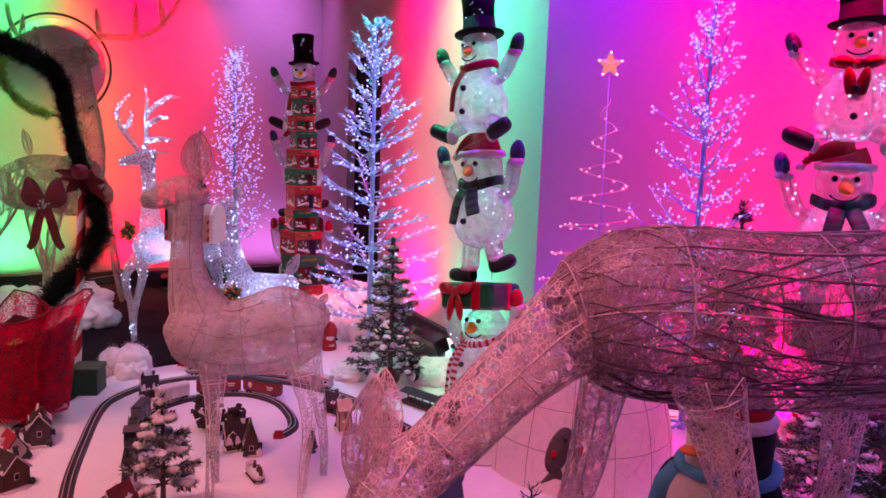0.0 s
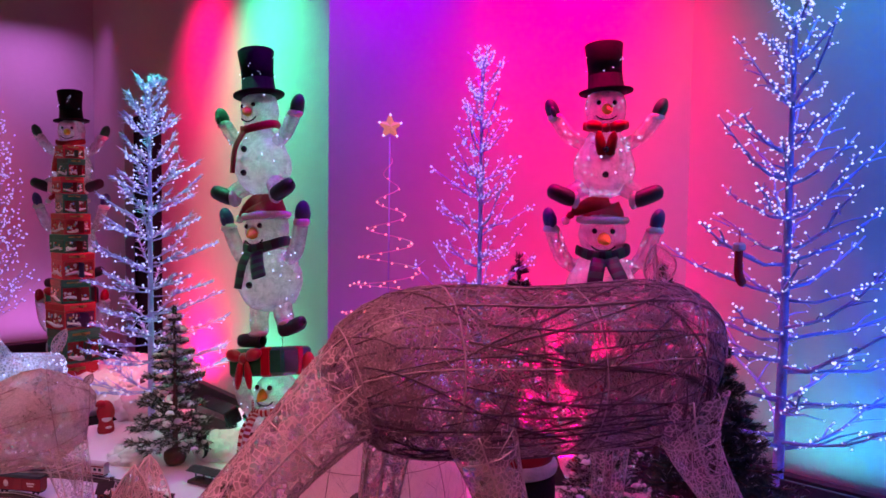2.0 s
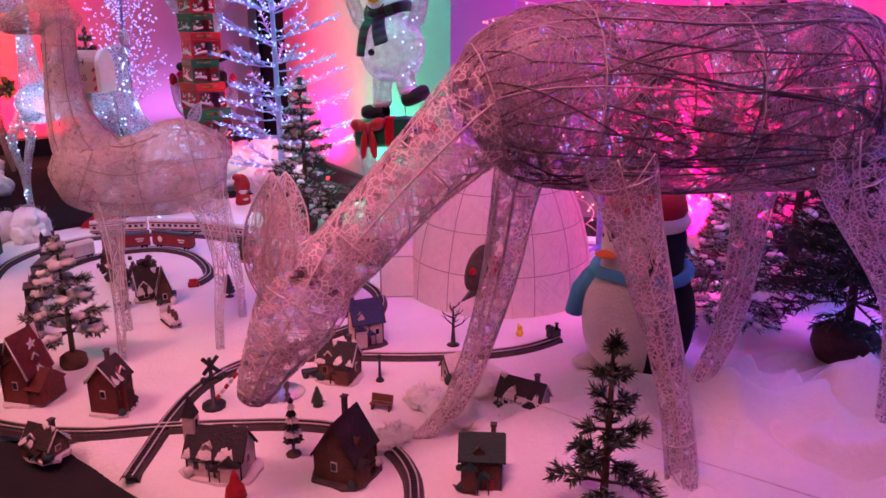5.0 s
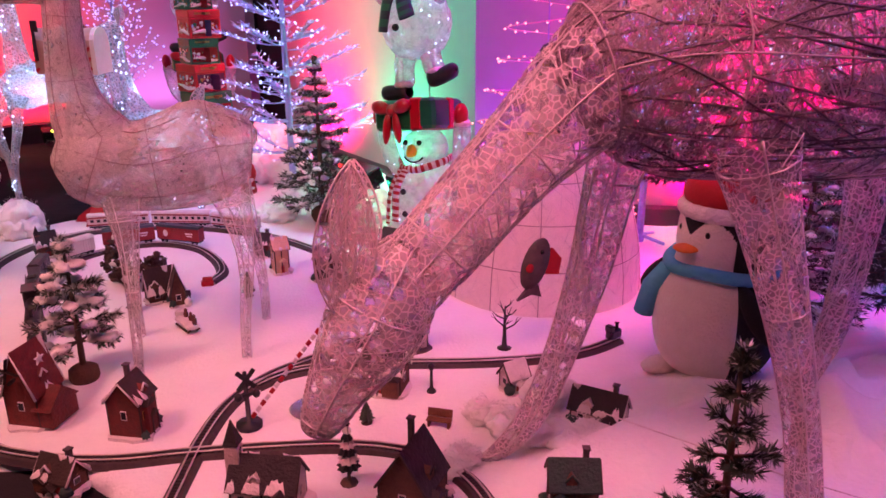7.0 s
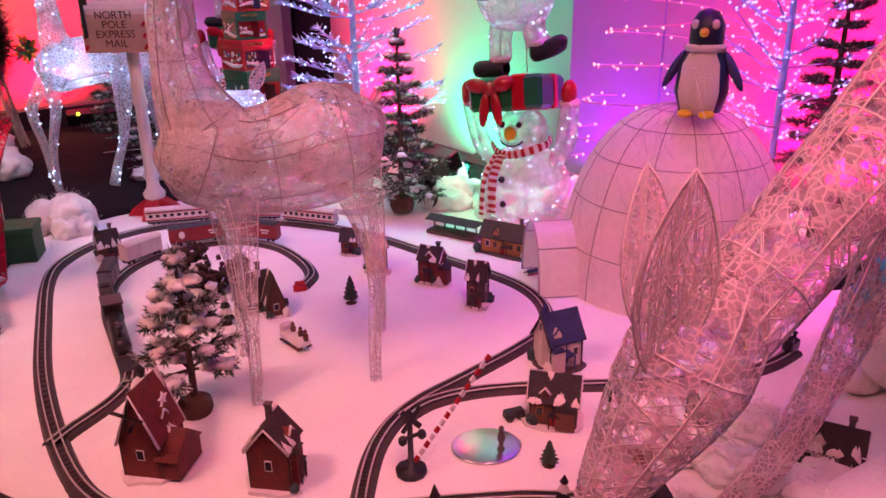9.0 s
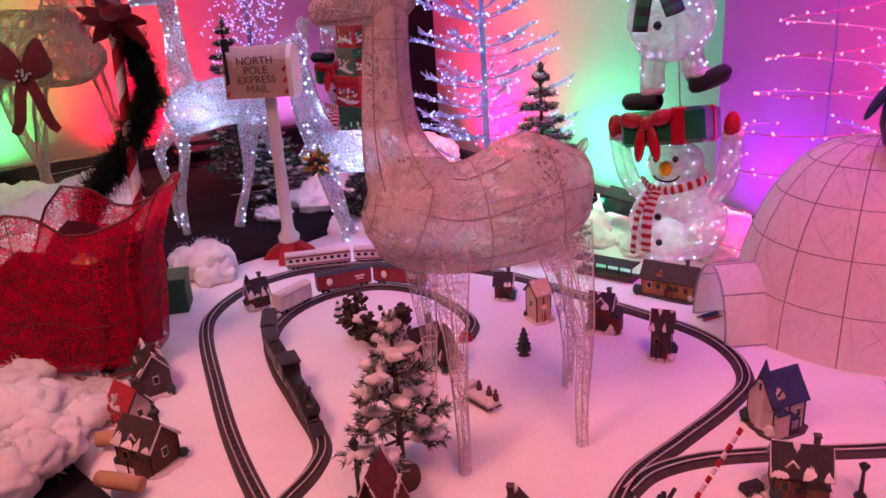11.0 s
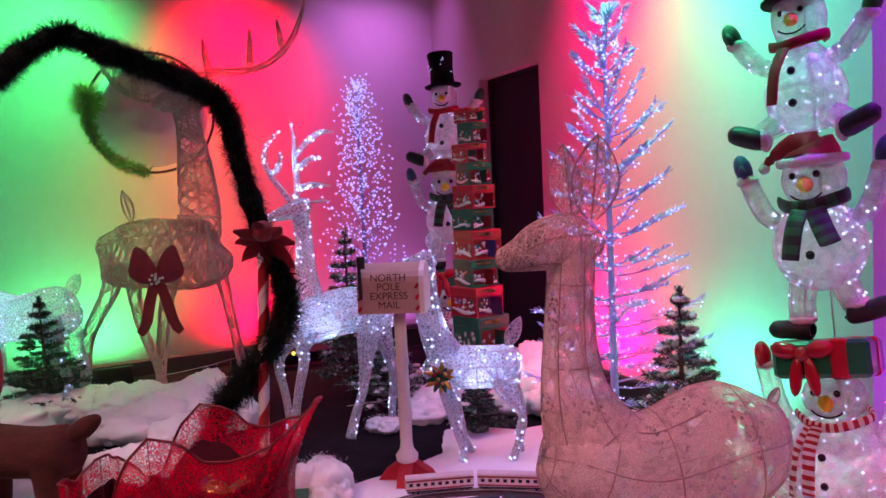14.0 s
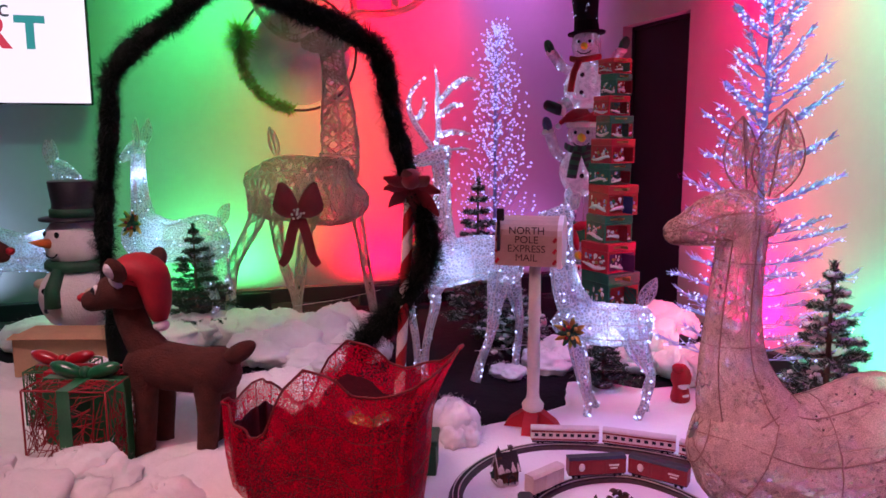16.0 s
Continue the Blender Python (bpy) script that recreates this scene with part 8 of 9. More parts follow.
T = [[Vector((0.33 + 0.16 * u / 4, 0.13 * math.cos(math.pi * j / 12), 0.005 + 0.22 * math.sin(math.pi * j / 12))) for j in range(13)] for u in range(5)]
tn.grid(T, 2)
for u in (0, 4):
    tn.tube(T[u], 0.0035, 5, 1)
for j in (0, 3, 6, 9, 12):
    tn.tube([T[u][j] for u in range(5)], 0.0028, 4, 1)
part("entrance", tn, [FRAMEWIRE, GREYWIRE, SPUN_IGLOO], ig)

pg = thing("plush_penguin", "large black and white plush penguin with an aqua scarf", "penguin figure", (0.87, 2.45, 0.008), 200)
pg.scale = (0.98, 0.98, 0.98)
prof = [(0.01, 0.02), (0.11, 0.025), (0.158, 0.08), (0.175, 0.17), (0.168, 0.26), (0.14, 0.33), (0.125, 0.36), (0.128, 0.42), (0.12, 0.49), (0.085, 0.545), (0.01, 0.56)]
prof = [tuple(p) for p in spline(prof, 130)]
b = MB().lathe(prof, 150)
for i, f in enumerate(b.f):
    c = sum((Vector(b.v[j]) for j in f), Vector()) / len(f)
    a = abs(math.degrees(math.atan2(c.y, c.x)))
    front = a < 62 and c.z < 0.36 or (c.z >= 0.36 and a < 58 and c.z < 0.438 + 0.052 * math.sin(math.pi * min(1, a / 58)) ** 0.8)
    b.mi[i] = 0 if front else 1
part("body", b, [PLUSHWHITE, PLUSHBLACK], pg)
for s in (-1, 1):
    part("eye", MB().ball((0.113, s * 0.048, 0.452), (0.007, 0.009, 0.011), 0, 8, 6), BLACKSHINY, pg)
    part("flipper", MB().ball((0.06, s * 0.19, 0.265), (0.032, 0.024, 0.085), 0, 12, 8, pose(0, 0, 0, s * 42, 0, 0)), PLUSHBLACK, pg)
    part("foot", MB().ball((0.12, s * 0.07, 0.02), (0.07, 0.045, 0.022), 0, 10, 7), WHITEFUR, pg)
part("beak", MB().ball((0.138, 0, 0.407), (0.036, 0.036, 0.010), 0, 10, 7), ORANGE, pg)
sc = MB().tube([(0.142 * math.cos(a), 0.142 * math.sin(a), 0.345 + 0.006 * math.sin(3 * a)) for a in [2 * math.pi * k / 24 for k in range(24)]], 0.019, 8, closed=True)
part("scarf", sc, AQUA, pg, "aqua fleece scarf")
part("scarf_end", MB().tube([(0.13, -0.07, 0.33), (0.155, -0.10, 0.27), (0.165, -0.115, 0.18)], [0.024, 0.028, 0.03], 8), AQUA, pg, "aqua fleece scarf")
ht = part("santa_hat", MB().lathe([(0.112, 0.51), (0.122, 0.545), (0.112, 0.58), (0.085, 0.595), (0.01, 0.60)], 24), RED, pg, "red felt hat with white trim")
part("fur_trim", MB().tube([(0.112 * math.cos(a), 0.112 * math.sin(a), 0.505) for a in [2 * math.pi * k / 24 for k in range(24)]], 0.024, 8, closed=True), WHITEFUR, ht)

p2 = thing("igloo_penguin", "small blue-black penguin figure standing on the igloo", "penguin figure", (0.53, 3.12, 0.595), 235)
b = MB().lathe([(0.02, 0.0), (0.062, 0.01), (0.078, 0.07), (0.07, 0.15), (0.045, 0.19), (0.05, 0.22), (0.048, 0.26), (0.03, 0.295), (0.004, 0.305)], 22)
for i, f in enumerate(b.f):
    c = sum((Vector(b.v[j]) for j in f), Vector()) / len(f)
    b.mi[i] = 1 if (abs(math.atan2(c.y, c.x)) < 0.75 and c.z < 0.18) else 0
part("body", b, [surf("blue-black satin", (0.012, 0.014, 0.045), (0.02, 0.022, 0.06), 12, 0.4), PLUSHWHITE], p2)
for s in (-1, 1):
    part("flipper", MB().ball((0.0, s * 0.085, 0.13), (0.022, 0.014, 0.065), 0, 8, 6, pose(0, 0, 0, s * 28, 0, 0)), BLUEFELT, p2)
    part("foot", MB().ball((0.05, s * 0.03, 0.008), (0.04, 0.024, 0.012), 0, 8, 6), YELLOW, p2)
    part("eye", MB().ball((0.036, s * 0.028, 0.262), (0.012, 0.012, 0.014), 0, 8, 6), PLUSHWHITE, p2)
part("beak", MB().lathe([(0.016, 0), (0.010, 0.02), (0.001, 0.042)], 8, 0, pose(0.042, 0, 0.24, 0, 90, 0)), YELLOW, p2)
part("scarf", MB().tube([(0.05 * math.cos(a), 0.05 * math.sin(a), 0.195) for a in [2 * math.pi * k / 16 for k in range(16)]], 0.012, 6, closed=True), WHITEFUR, p2)
fs_ = thing("toy_fish", "grey plush fish with a red fin hung on a line", "fish figure", (0.385, 2.62, 0.21), 12)
fs_.scale = (1.1, 1.1, 1.1)
part("body", MB().ball((0, 0, 0.08), (0.038, 0.018, 0.075), 0, 14, 9, pose(0, 0, 0, 0, 18, 0)), H_GREY, fs_)
part("fin", MB().prism([(0.03, 0.05), (0.068, 0.045), (0.075, 0.09), (0.05, 0.12), (0.03, 0.11)], -0.006, 0.006), RED, fs_, "red felt fin")
part("cheek_fin", MB().ball((-0.022, -0.016, 0.075), (0.012, 0.005, 0.013), 0, 10, 7), RED, fs_, "red felt fin")
part("eye", MB().ball((0.012, -0.017, 0.118), 0.006, 0, 8, 6), BLACKSHINY, fs_)
part("tail", MB().prism([(-0.015, 0.02), (-0.05, -0.02), (-0.01, -0.005), (0.02, -0.015), (0.01, 0.02)], -0.006, 0.006), H_GREY, fs_)
part("line", MB().tube([(0.01, 0, 0.15), (0.06, 0.12, 0.29), (0.18, 0.40, 0.47)], 0.0012, 4), WHITEFUR, fs_)
thing("small_penguin", "tiny black and white penguin figure on the snow by the wall", "penguin figure", (-0.20, 4.10, 0.03), 250, mb=MB().ball((0, 0, 0.05), (0.03, 0.035, 0.05), 0, 12, 8).ball((0.018, 0, 0.045), (0.018, 0.024, 0.04), 1, 10, 7).ball((0.004, 0, 0.11), (0.026, 0.026, 0.028), 0, 12, 8), mats=[PLUSHBLACK, PLUSHWHITE])


# ---- sleigh ----
sl = thing("wire_sleigh", "red net sleigh on a wire frame, filled with ornaments", "sleigh", (-2.0, 3.38, 0.03), 356)


SLEDWIRE = surf("dark red wire", (0.20, 0.004, 0.012), (0.13, 0.003, 0.008), 14, 0.5)


def sleigh_top(x):
    """The scalloped upper edge of the sleigh's side: a horn, a broad arch and the scroll of the back."""
    return float(np.interp(x, (-0.33, -0.30, -0.25, -0.20, -0.15, -0.10, -0.05, 0.0, 0.05, 0.10, 0.15, 0.20, 0.27, 0.33),
                           (0.445, 0.40, 0.33, 0.295, 0.30, 0.42, 0.495, 0.53, 0.53, 0.51, 0.455, 0.455, 0.49, 0.535)))


def sleigh_body():
    """The tub of the sleigh, from its floor up to the scalloped rim."""
    P, n = [], 128
    for i in range(n):
        a = 2 * math.pi * i / n
        c, d = math.cos(a), math.sin(a)
        x0, y0 = 0.33 * math.copysign(abs(c) ** 0.5, c), 0.165 * math.copysign(abs(d) ** 0.5, d)
        end = max(0.0, (abs(x0) - 0.28) / 0.05) * (1 - abs(y0) / 0.165)
        t = sleigh_top(x0) + (0.05 if x0 > 0 else -0.10) * end ** 0.6
        row = []
        for j in range(13):
            f = j / 12
            k = 0.90 + 0.10 * math.sin(min(1.0, f * 1.5) * math.pi / 2)
            back = max(0.0, (x0 - 0.14) / 0.19)
            x = x0 * k + 0.10 * max(0.0, f - 0.6) / 0.4 * back ** 1.5 * f
            y = y0 * k + 0.012 * math.sin(i * 0.75 + math.sin(i * 0.21)) * f
            row.append(Vector((x, y, 0.02 + (t - 0.02) * f)))
        P.append(row)
    return P


G = sleigh_body()
part("net_body", MB().grid(G + [G[0]], 0), SPUN_RED, sl, "crimson net stretched over the frame")
# added lining: its dark pleats stand in for shade inside the sleigh
PLEAT_SHADE = surf("plum inner shade sheet", (0.05, 0.002, 0.016), (0.10, 0.003, 0.02), 9, 0.75, bump=0.4, bump_scale=60)
L2 = [[Vector((v.x * (0.93 + 0.025 * math.sin(i * 0.62)), v.y * (0.88 + 0.07 * math.sin(i * 0.62)), 0.035 + (v.z - 0.02) * 0.90)) for v in r] for i, r in enumerate(G)]
part("lining", MB().grid([r[:11] for r in L2 + [L2[0]]], 0), PLEAT_SHADE, sl, "added dark pleated sheet standing in for inner shade")
part("rim", MB().tube([r[-1] for r in G], 0.0045, 5, 0, closed=True), SLEDWIRE, sl, "dark red wire rim")
for i in range(0, 128, 8):
    part("rib", MB().tube(G[i], 0.0016, 4), SLEDWIRE, sl)
for j in (4, 8):
    part("hoop", MB().tube([r[j] for r in G], 0.0016, 4, 0, closed=True), SLEDWIRE, sl)
part("floor_panel", MB().box((0, 0, 0.03), (0.50, 0.24, 0.012), 0, None, 0.004), RED, sl)
for s in (-1, 1):
    part("runner", MB().tube([(-0.30, s * 0.12, 0.03), (-0.24, s * 0.12, -0.02), (0.2, s * 0.12, -0.02), (0.26, s * 0.12, 0.0)], 0.006, 6), SLEDWIRE, sl)
orn = [(-0.08, 0.02, 0.30, 0.07, RED, "red"), (0.10, -0.03, 0.36, 0.055, GOLD, "gold"), (0.18, 0.05, 0.33, 0.06, GREENSHINY, "green"), (-0.22, 0.0, 0.26, 0.06, GOLD, "gold"), (0.04, 0.08, 0.34, 0.05, BLUEFELT, "dark blue"), (-0.30, -0.05, 0.24, 0.05, BLACKSHINY, "black")]
for x, y, z, r, mt, nm in orn:
    o = thing("tree_ornament", nm + " ball ornament lying in the sleigh", "ornament", (-1.98 + x * 0.8, 3.41 + y, z - 0.05), 0, "ornaments in the sleigh")
    part("ball", MB().ball((0, 0, 0), r, 0, 18, 12), mt, o)
    part("cap", MB().lathe([(0.012, r * 0.96), (0.012, r * 1.12), (0.004, r * 1.14)], 8), GOLD, o)
sack = soft_ball(MB(), (0, 0, 0.13), (0.25, 0.12, 0.15), 4.2, 0.12)
thing("toy_sack", "dark red cloth sack bulging inside the sleigh", "sack", (-2.0, 3.39, 0.06), 0, mb=sack, mats=surf("dark red cloth", (0.14, 0.008, 0.014), (0.09, 0.006, 0.01), 12, 0.8, bump=0.3))


# ---- plush deer, presents, plush snowman, screen ----
def plush_deer(label, loc, yaw, hat=True):
    top = thing("plush_deer", label, "plush deer", loc, yaw, "plush deer")
    body = MB()
    body.grid(rings_of([(-0.192, 0, 0.395, 0.002, 0.002), (-0.18, 0, 0.395, 0.05, 0.055), (-0.15, 0, 0.39, 0.08, 0.092), (-0.05, 0, 0.385, 0.085, 0.09), (0.08, 0, 0.395, 0.085, 0.095), (0.15, 0, 0.42, 0.07, 0.085), (0.18, 0, 0.44, 0.02, 0.03), (0.184, 0, 0.44, 0.001, 0.001)], 18, 16), 0, wrap=True)
    body.grid(rings_of([(0.10, 0, 0.43, 0.06, 0.07), (0.155, 0, 0.53, 0.045, 0.055), (0.18, 0, 0.62, 0.045, 0.05), (0.19, 0, 0.66, 0.03, 0.03)], 12, 14), 0, wrap=True)
    part("body", body, PLUSHBROWN, top)
    hd_ = MB().grid(rings_of([(0.11, 0, 0.70, 0.02, 0.02), (0.13, 0, 0.70, 0.075, 0.075), (0.20, 0, 0.695, 0.08, 0.08), (0.27, 0, 0.66, 0.05, 0.05), (0.32, 0, 0.64, 0.042, 0.042), (0.34, 0, 0.64, 0.01, 0.01)], 16, 16), 0, wrap=True)
    h_ = part("head", hd_, PLUSHBROWN, top)
    part("nose", MB().ball((0.345, 0, 0.655), (0.022, 0.022, 0.02), 0, 10, 7), REDSHINY, h_, "red shiny nose")
    for s in (-1, 1):
        part("eye", MB().ball((0.252, s * 0.050, 0.705), (0.014, 0.012, 0.022), 0, 10, 7).ball((0.260, s * 0.056, 0.703), (0.010, 0.009, 0.017), 1, 8, 6), [PLUSHWHITE, BLACKSHINY], h_)
        part("ear", MB().ball((0.14, s * 0.10, 0.80), (0.035, 0.02, 0.055), 0, 12, 8, pose(0, 0, 0, -s * 20, 0, 0)).ball((0.15, s * 0.112, 0.80), (0.02, 0.014, 0.035), 1, 10, 7, pose(0, 0, 0, -s * 20, 0, 0)), [PLUSHBROWN, WHITEFUR], h_, "brown ear with a pale lining")
        for x in (0.11, -0.11):
            mb = MB().grid(rings_of([(x, s * 0.045, 0.40, 0.042, 0.05), (x - 0.008, s * 0.047, 0.25, 0.034, 0.036), (x + 0.004, s * 0.048, 0.08, 0.030, 0.032), (x + 0.012, s * 0.048, 0.012, 0.034, 0.038), (x + 0.012, s * 0.048, 0.0, 0.01, 0.01)], 12, 12), 0, wrap=True)
            part("leg", mb, PLUSHBROWN, top)
    part("tail", MB().ball((-0.20, 0, 0.465), (0.035, 0.03, 0.075), 0, 10, 8, pose(0, 0, 0, 0, -48, 0)), PLUSHBROWN, top)
    if hat:
        hb = MB().grid(rings_of([(0.165, 0, 0.755, 0.078, 0.07), (0.135, 0, 0.785, 0.072, 0.07), (0.095, 0, 0.765, 0.062, 0.055), (0.078, 0, 0.70, 0.052, 0.045), (0.072, 0, 0.63, 0.042, 0.036), (0.07, 0, 0.58, 0.025, 0.022)], 18, 14), 0, wrap=True)
        hh = part("santa_hat", hb, RED, top, "red felt hat drooping back")
        part("pompom", MB().ball((0.066, 0, 0.56), 0.026, 0, 10, 7), WHITEFUR, hh)
        part("fur_trim", MB().tube([(0.165 + 0.02 * math.cos(a), 0.078 * math.sin(a), 0.752 + 0.035 * math.cos(a)) for a in [2 * math.pi * k / 18 for k in range(18)]], 0.016, 6, closed=True), WHITEFUR, hh)
    return top


plush_deer("brown plush deer in a red drooping hat on the cotton snow", (-2.71, 3.70, 0.0), 178).scale = (1.20, 1.25, 0.95)
plush_deer("brown plush deer standing at the edge of the cotton snow", (-4.22, 4.12, 0.05), 15, False)


def wire_present(label, x, y, z, yaw, w, h, thread, ribbon, seed):
    rg4 = random.Random(seed)
    top = thing("wire_present", label, "wire present", (x, y, z), yaw, "wire presents")
    mb = MB()
    c = [(-w / 2, -w / 2), (w / 2, -w / 2), (w / 2, w / 2), (-w / 2, w / 2)]
    for k in range(4):
        a, b = c[k], c[(k + 1) % 4]
        mb.tube([(*a, 0.003), (*a, h)], 0.004, 5, 0)
        for zz in (0.003, h):
            mb.tube([(*a, zz), (*b, zz)], 0.004, 5, 0)
        for _ in range(70):
            u0, u1, v0, v1 = rg4.random(), rg4.random(), rg4.random(), rg4.random()
            p, q = [Vector((a[0] + (b[0] - a[0]) * u, a[1] + (b[1] - a[1]) * u, h * v)) for u, v in ((u0, v0), (u1, v1))]
            mb.tube([p, q], 0.0018, 3, 0)
    for _ in range(70):
        p, q = [Vector((rg4.uniform(-w / 2, w / 2), rg4.uniform(-w / 2, w / 2), h)) for _ in range(2)]
        mb.tube([p, q], 0.0018, 3, 0)
    part("box", mb, thread, top)
    part("ribbon", MB().box((0, 0, h / 2), (0.05, w + 0.008, h + 0.008), 0, None, 0.002).box((0, 0, h / 2), (w + 0.008, 0.05, h + 0.006), 0, None, 0.002), ribbon, top)
    bw2 = MB()
    for s in (-1, 1):
        bw2.ball((s * 0.07, 0, h + 0.03), (0.07, 0.03, 0.028), 0, 12, 8, pose(0, 0, 0, 0, -s * 18, 0))
    bw2.ball((0, 0, h + 0.022), 0.024, 0, 10, 7)
    part("bow", bw2, ribbon, top)


wire_present("red thread wire present with a green ribbon", -3.03, 3.57, 0.02, 8, 0.31, 0.33, surf("red thread", (0.34, 0.008, 0.015), (0.24, 0.006, 0.012), 20, 0.5), GREENSHINY, 5)
wire_present("small green thread wire present with a red ribbon", -3.36, 3.86, 0.04, 10, 0.22, 0.25, surf("green thread", (0.02, 0.13, 0.04), (0.015, 0.10, 0.03), 20, 0.5), REDSHINY, 6)
cb = thing("cardboard_box", "long low tan cardboard box in the cotton snow", "box", (-3.66, 4.32, 0.10), 12)
part("body", MB().box((0, 0, 0.10), (0.50, 0.22, 0.20), 0, None, 0.003), CARDBOARD, cb)
part("flap", MB().box((0, -0.12, 0.203), (0.50, 0.06, 0.004), 0, pose(0, 0, 0, 12, 0, 0)), CARDBOARD, cb)

ps = thing("plush_snowman", "plump plush snowman with a green scarf and a top hat", "snowman figure", (-3.87, 4.66, 0.215), 250)
ps.scale = (1.13, 1.13, 1.13)
part("base", MB().lathe([(0.02, -0.19), (0.14, -0.188), (0.15, 0.0), (0.1, 0.04)], 20), WHITEFUR, ps)
part("body", MB().ball((0, 0, 0.16), (0.185, 0.185, 0.175), 0, 24, 14), PLUSHWHITE, ps)
pb = part("head", MB().ball((0, 0, 0.42), (0.145, 0.145, 0.14), 0, 22, 14), PLUSHWHITE, ps)
for s in (-1, 1):
    part("eye", MB().ball((0.128, s * 0.045, 0.465), (0.01, 0.014, 0.016), 0, 8, 6), BLACKSHINY, pb)
    part("arm", MB().ball((0.05, s * 0.2, 0.2), (0.045, 0.09, 0.03), 0, 10, 7), CREAM, ps)
part("nose", MB().lathe([(0.024, 0), (0.016, 0.05), (0.002, 0.10)], 10, 0, pose(0.135, 0, 0.425, 0, 80, 0)), ORANGE, pb, "orange felt carrot nose")
part("mouth", MB().tube([(0.138, 0.06 * math.sin(a), 0.40 - 0.04 * math.cos(a)) for a in [radians(-60 + 15 * k) for k in range(9)]], 0.004, 5), BLACKSHINY, pb)
for k in range(2):
    part("button", MB().ball((0.18 - 0.004 * k, 0, 0.21 - 0.09 * k), 0.014, 0, 8, 6), BLACKSHINY, ps)
part("scarf", MB().tube([(0.125 * math.cos(a), 0.125 * math.sin(a), 0.315) for a in [2 * math.pi * k / 20 for k in range(20)]], 0.028, 8, closed=True), GREEN, ps, "green felt scarf")
part("scarf_end", MB().tube([(0.13, 0.04, 0.30), (0.18, 0.06, 0.22), (0.185, 0.065, 0.14)], [0.028, 0.034, 0.036], 8), GREEN, ps, "green felt scarf")
hat = part("top_hat", MB().lathe([(0.02, 0.52), (0.158, 0.525), (0.158, 0.535), (0.105, 0.54), (0.10, 0.60), (0.112, 0.70), (0.108, 0.705), (0.01, 0.70)], 24), BLACKFELT, ps, "black felt top hat")
part("hat_band", MB().lathe([(0.113, 0.54), (0.112, 0.575), (0.10, 0.58)], 24), GREEN, hat, "green band")

# the wall screen, with bright lettering
wl = Matrix(((0.8816, -0.472, 0, 0), (0.472, 0.8816, 0, 0), (0, 0, 1, 0), (0, 0, 0, 1)))
tvc = CORNER + ALONG_LEFT * 4.25 + N_LEFT * 0.05 + Vector((0, 0, 1.82))
tv = thing("wall_screen", "white lit wall screen with coloured lettering", "screen", m=Matrix.Translation(tvc) @ wl)
part("casing", MB().box((0, 0.0, 0), (1.30, 0.05, 0.75), 0, None, 0.006), BLACKSHINY, tv)
part("panel", MB().box((0, -0.027, 0), (1.275, 0.004, 0.725), 0), glow("lit screen white", (0.95, 0.93, 0.96), 1.0), tv, "lit white screen")
for tx, x, mt in (("E", -0.13, glow("yellow print", (0.85, 0.5, 0.06), 0.8)), ("R", 0.085, glow("red print", (0.75, 0.06, 0.1), 0.8)), ("T", 0.30, glow("teal print", (0.03, 0.35, 0.33), 0.8))):
    words(tx, 0.28, mt, tv, Matrix.Translation((x, -0.031, 0.08)) @ pose(0, 0, 0, 90, 0, 0), bold=0.012)
words("ac", 0.16, surf("grey print", (0.18, 0.18, 0.2)), tv, Matrix.Translation((0.12, -0.031, 0.235)) @ pose(0, 0, 0, 90, 0, 0))
words("UE", 0.05, surf("grey print", (0.18, 0.18, 0.2)), tv, Matrix.Translation((-0.05, -0.031, -0.075)) @ pose(0, 0, 0, 90, 0, 0))

# round board with a black hoop and greenery on the long wall
hpc = Vector((-3.17, 6.068, 1.793))
hp = thing("hoop_wreath", "black metal hoop over a round board with greenery, hung on wires", "wreath", m=Matrix.Translation(hpc) @ wl)
part("board", MB().lathe([(0.001, 0), (0.35, 0), (0.35, 0.012), (0.001, 0.012)], 48, 0, pose(0, 0, 0, 90, 0, 0)), BOARD, hp, "mauve-grey round board")
part("hoop", MB().tube([(0.385 * math.cos(a), -0.03, 0.385 * math.sin(a)) for a in [2 * math.pi * k / 48 for k in range(48)]], 0.009, 6, closed=True), BLACKFELT, hp, "black metal hoop")
for sd in (-1, 1):
    part("hanging_wire", MB().tube([(sd * 0.2, -0.03, 0.33), (sd * 0.2, -0.03, 1.40)], 0.0012, 4), GREYWIRE, hp)
gr = MB()
rg = random.Random(12)
for k in range(1300):
    a = radians(165 + 97 * rg.random() ** 1.8)
    c = Vector((0.385 * math.cos(a), -0.04, 0.385 * math.sin(a)))
    d = Vector((rg.uniform(-1, 1), rg.uniform(-0.8, 0.2), rg.uniform(-1, 1))).normalized()
    l = rg.uniform(0.04, 0.10) * (1.5 if a < 3.1 else 0.8)
    w = d.cross(Vector((0.3, 1, 0.2))).normalized() * 0.007
    gr.add([c - w, c + w, c + d * l], [(0, 1, 2)], 0, False)
part("greenery", gr, surf("soft green needles", (0.30, 0.52, 0.12), (0.18, 0.34, 0.08), 20, 0.7), hp, "soft green foliage")

# sign, stocking, lamp housings, cables
sg = thing("round_sign", "round white sign with red lettering and a scalloped black rim", "sign", (2.44, 2.2, 0.31), 0)
sg.matrix_world = look((2.44, 2.2, 0.31), (0.1, 0.2, 1.0)) @ pose(0, 0, 0, 0, 180, 0) @ pose(0, 0, 0, 0, 0, 0)
part("board", MB().lathe([(0.001, -0.006), (0.29, -0.006), (0.29, 0.006), (0.001, 0.006)], 48), WHITEPAINT, sg)
rim = MB()
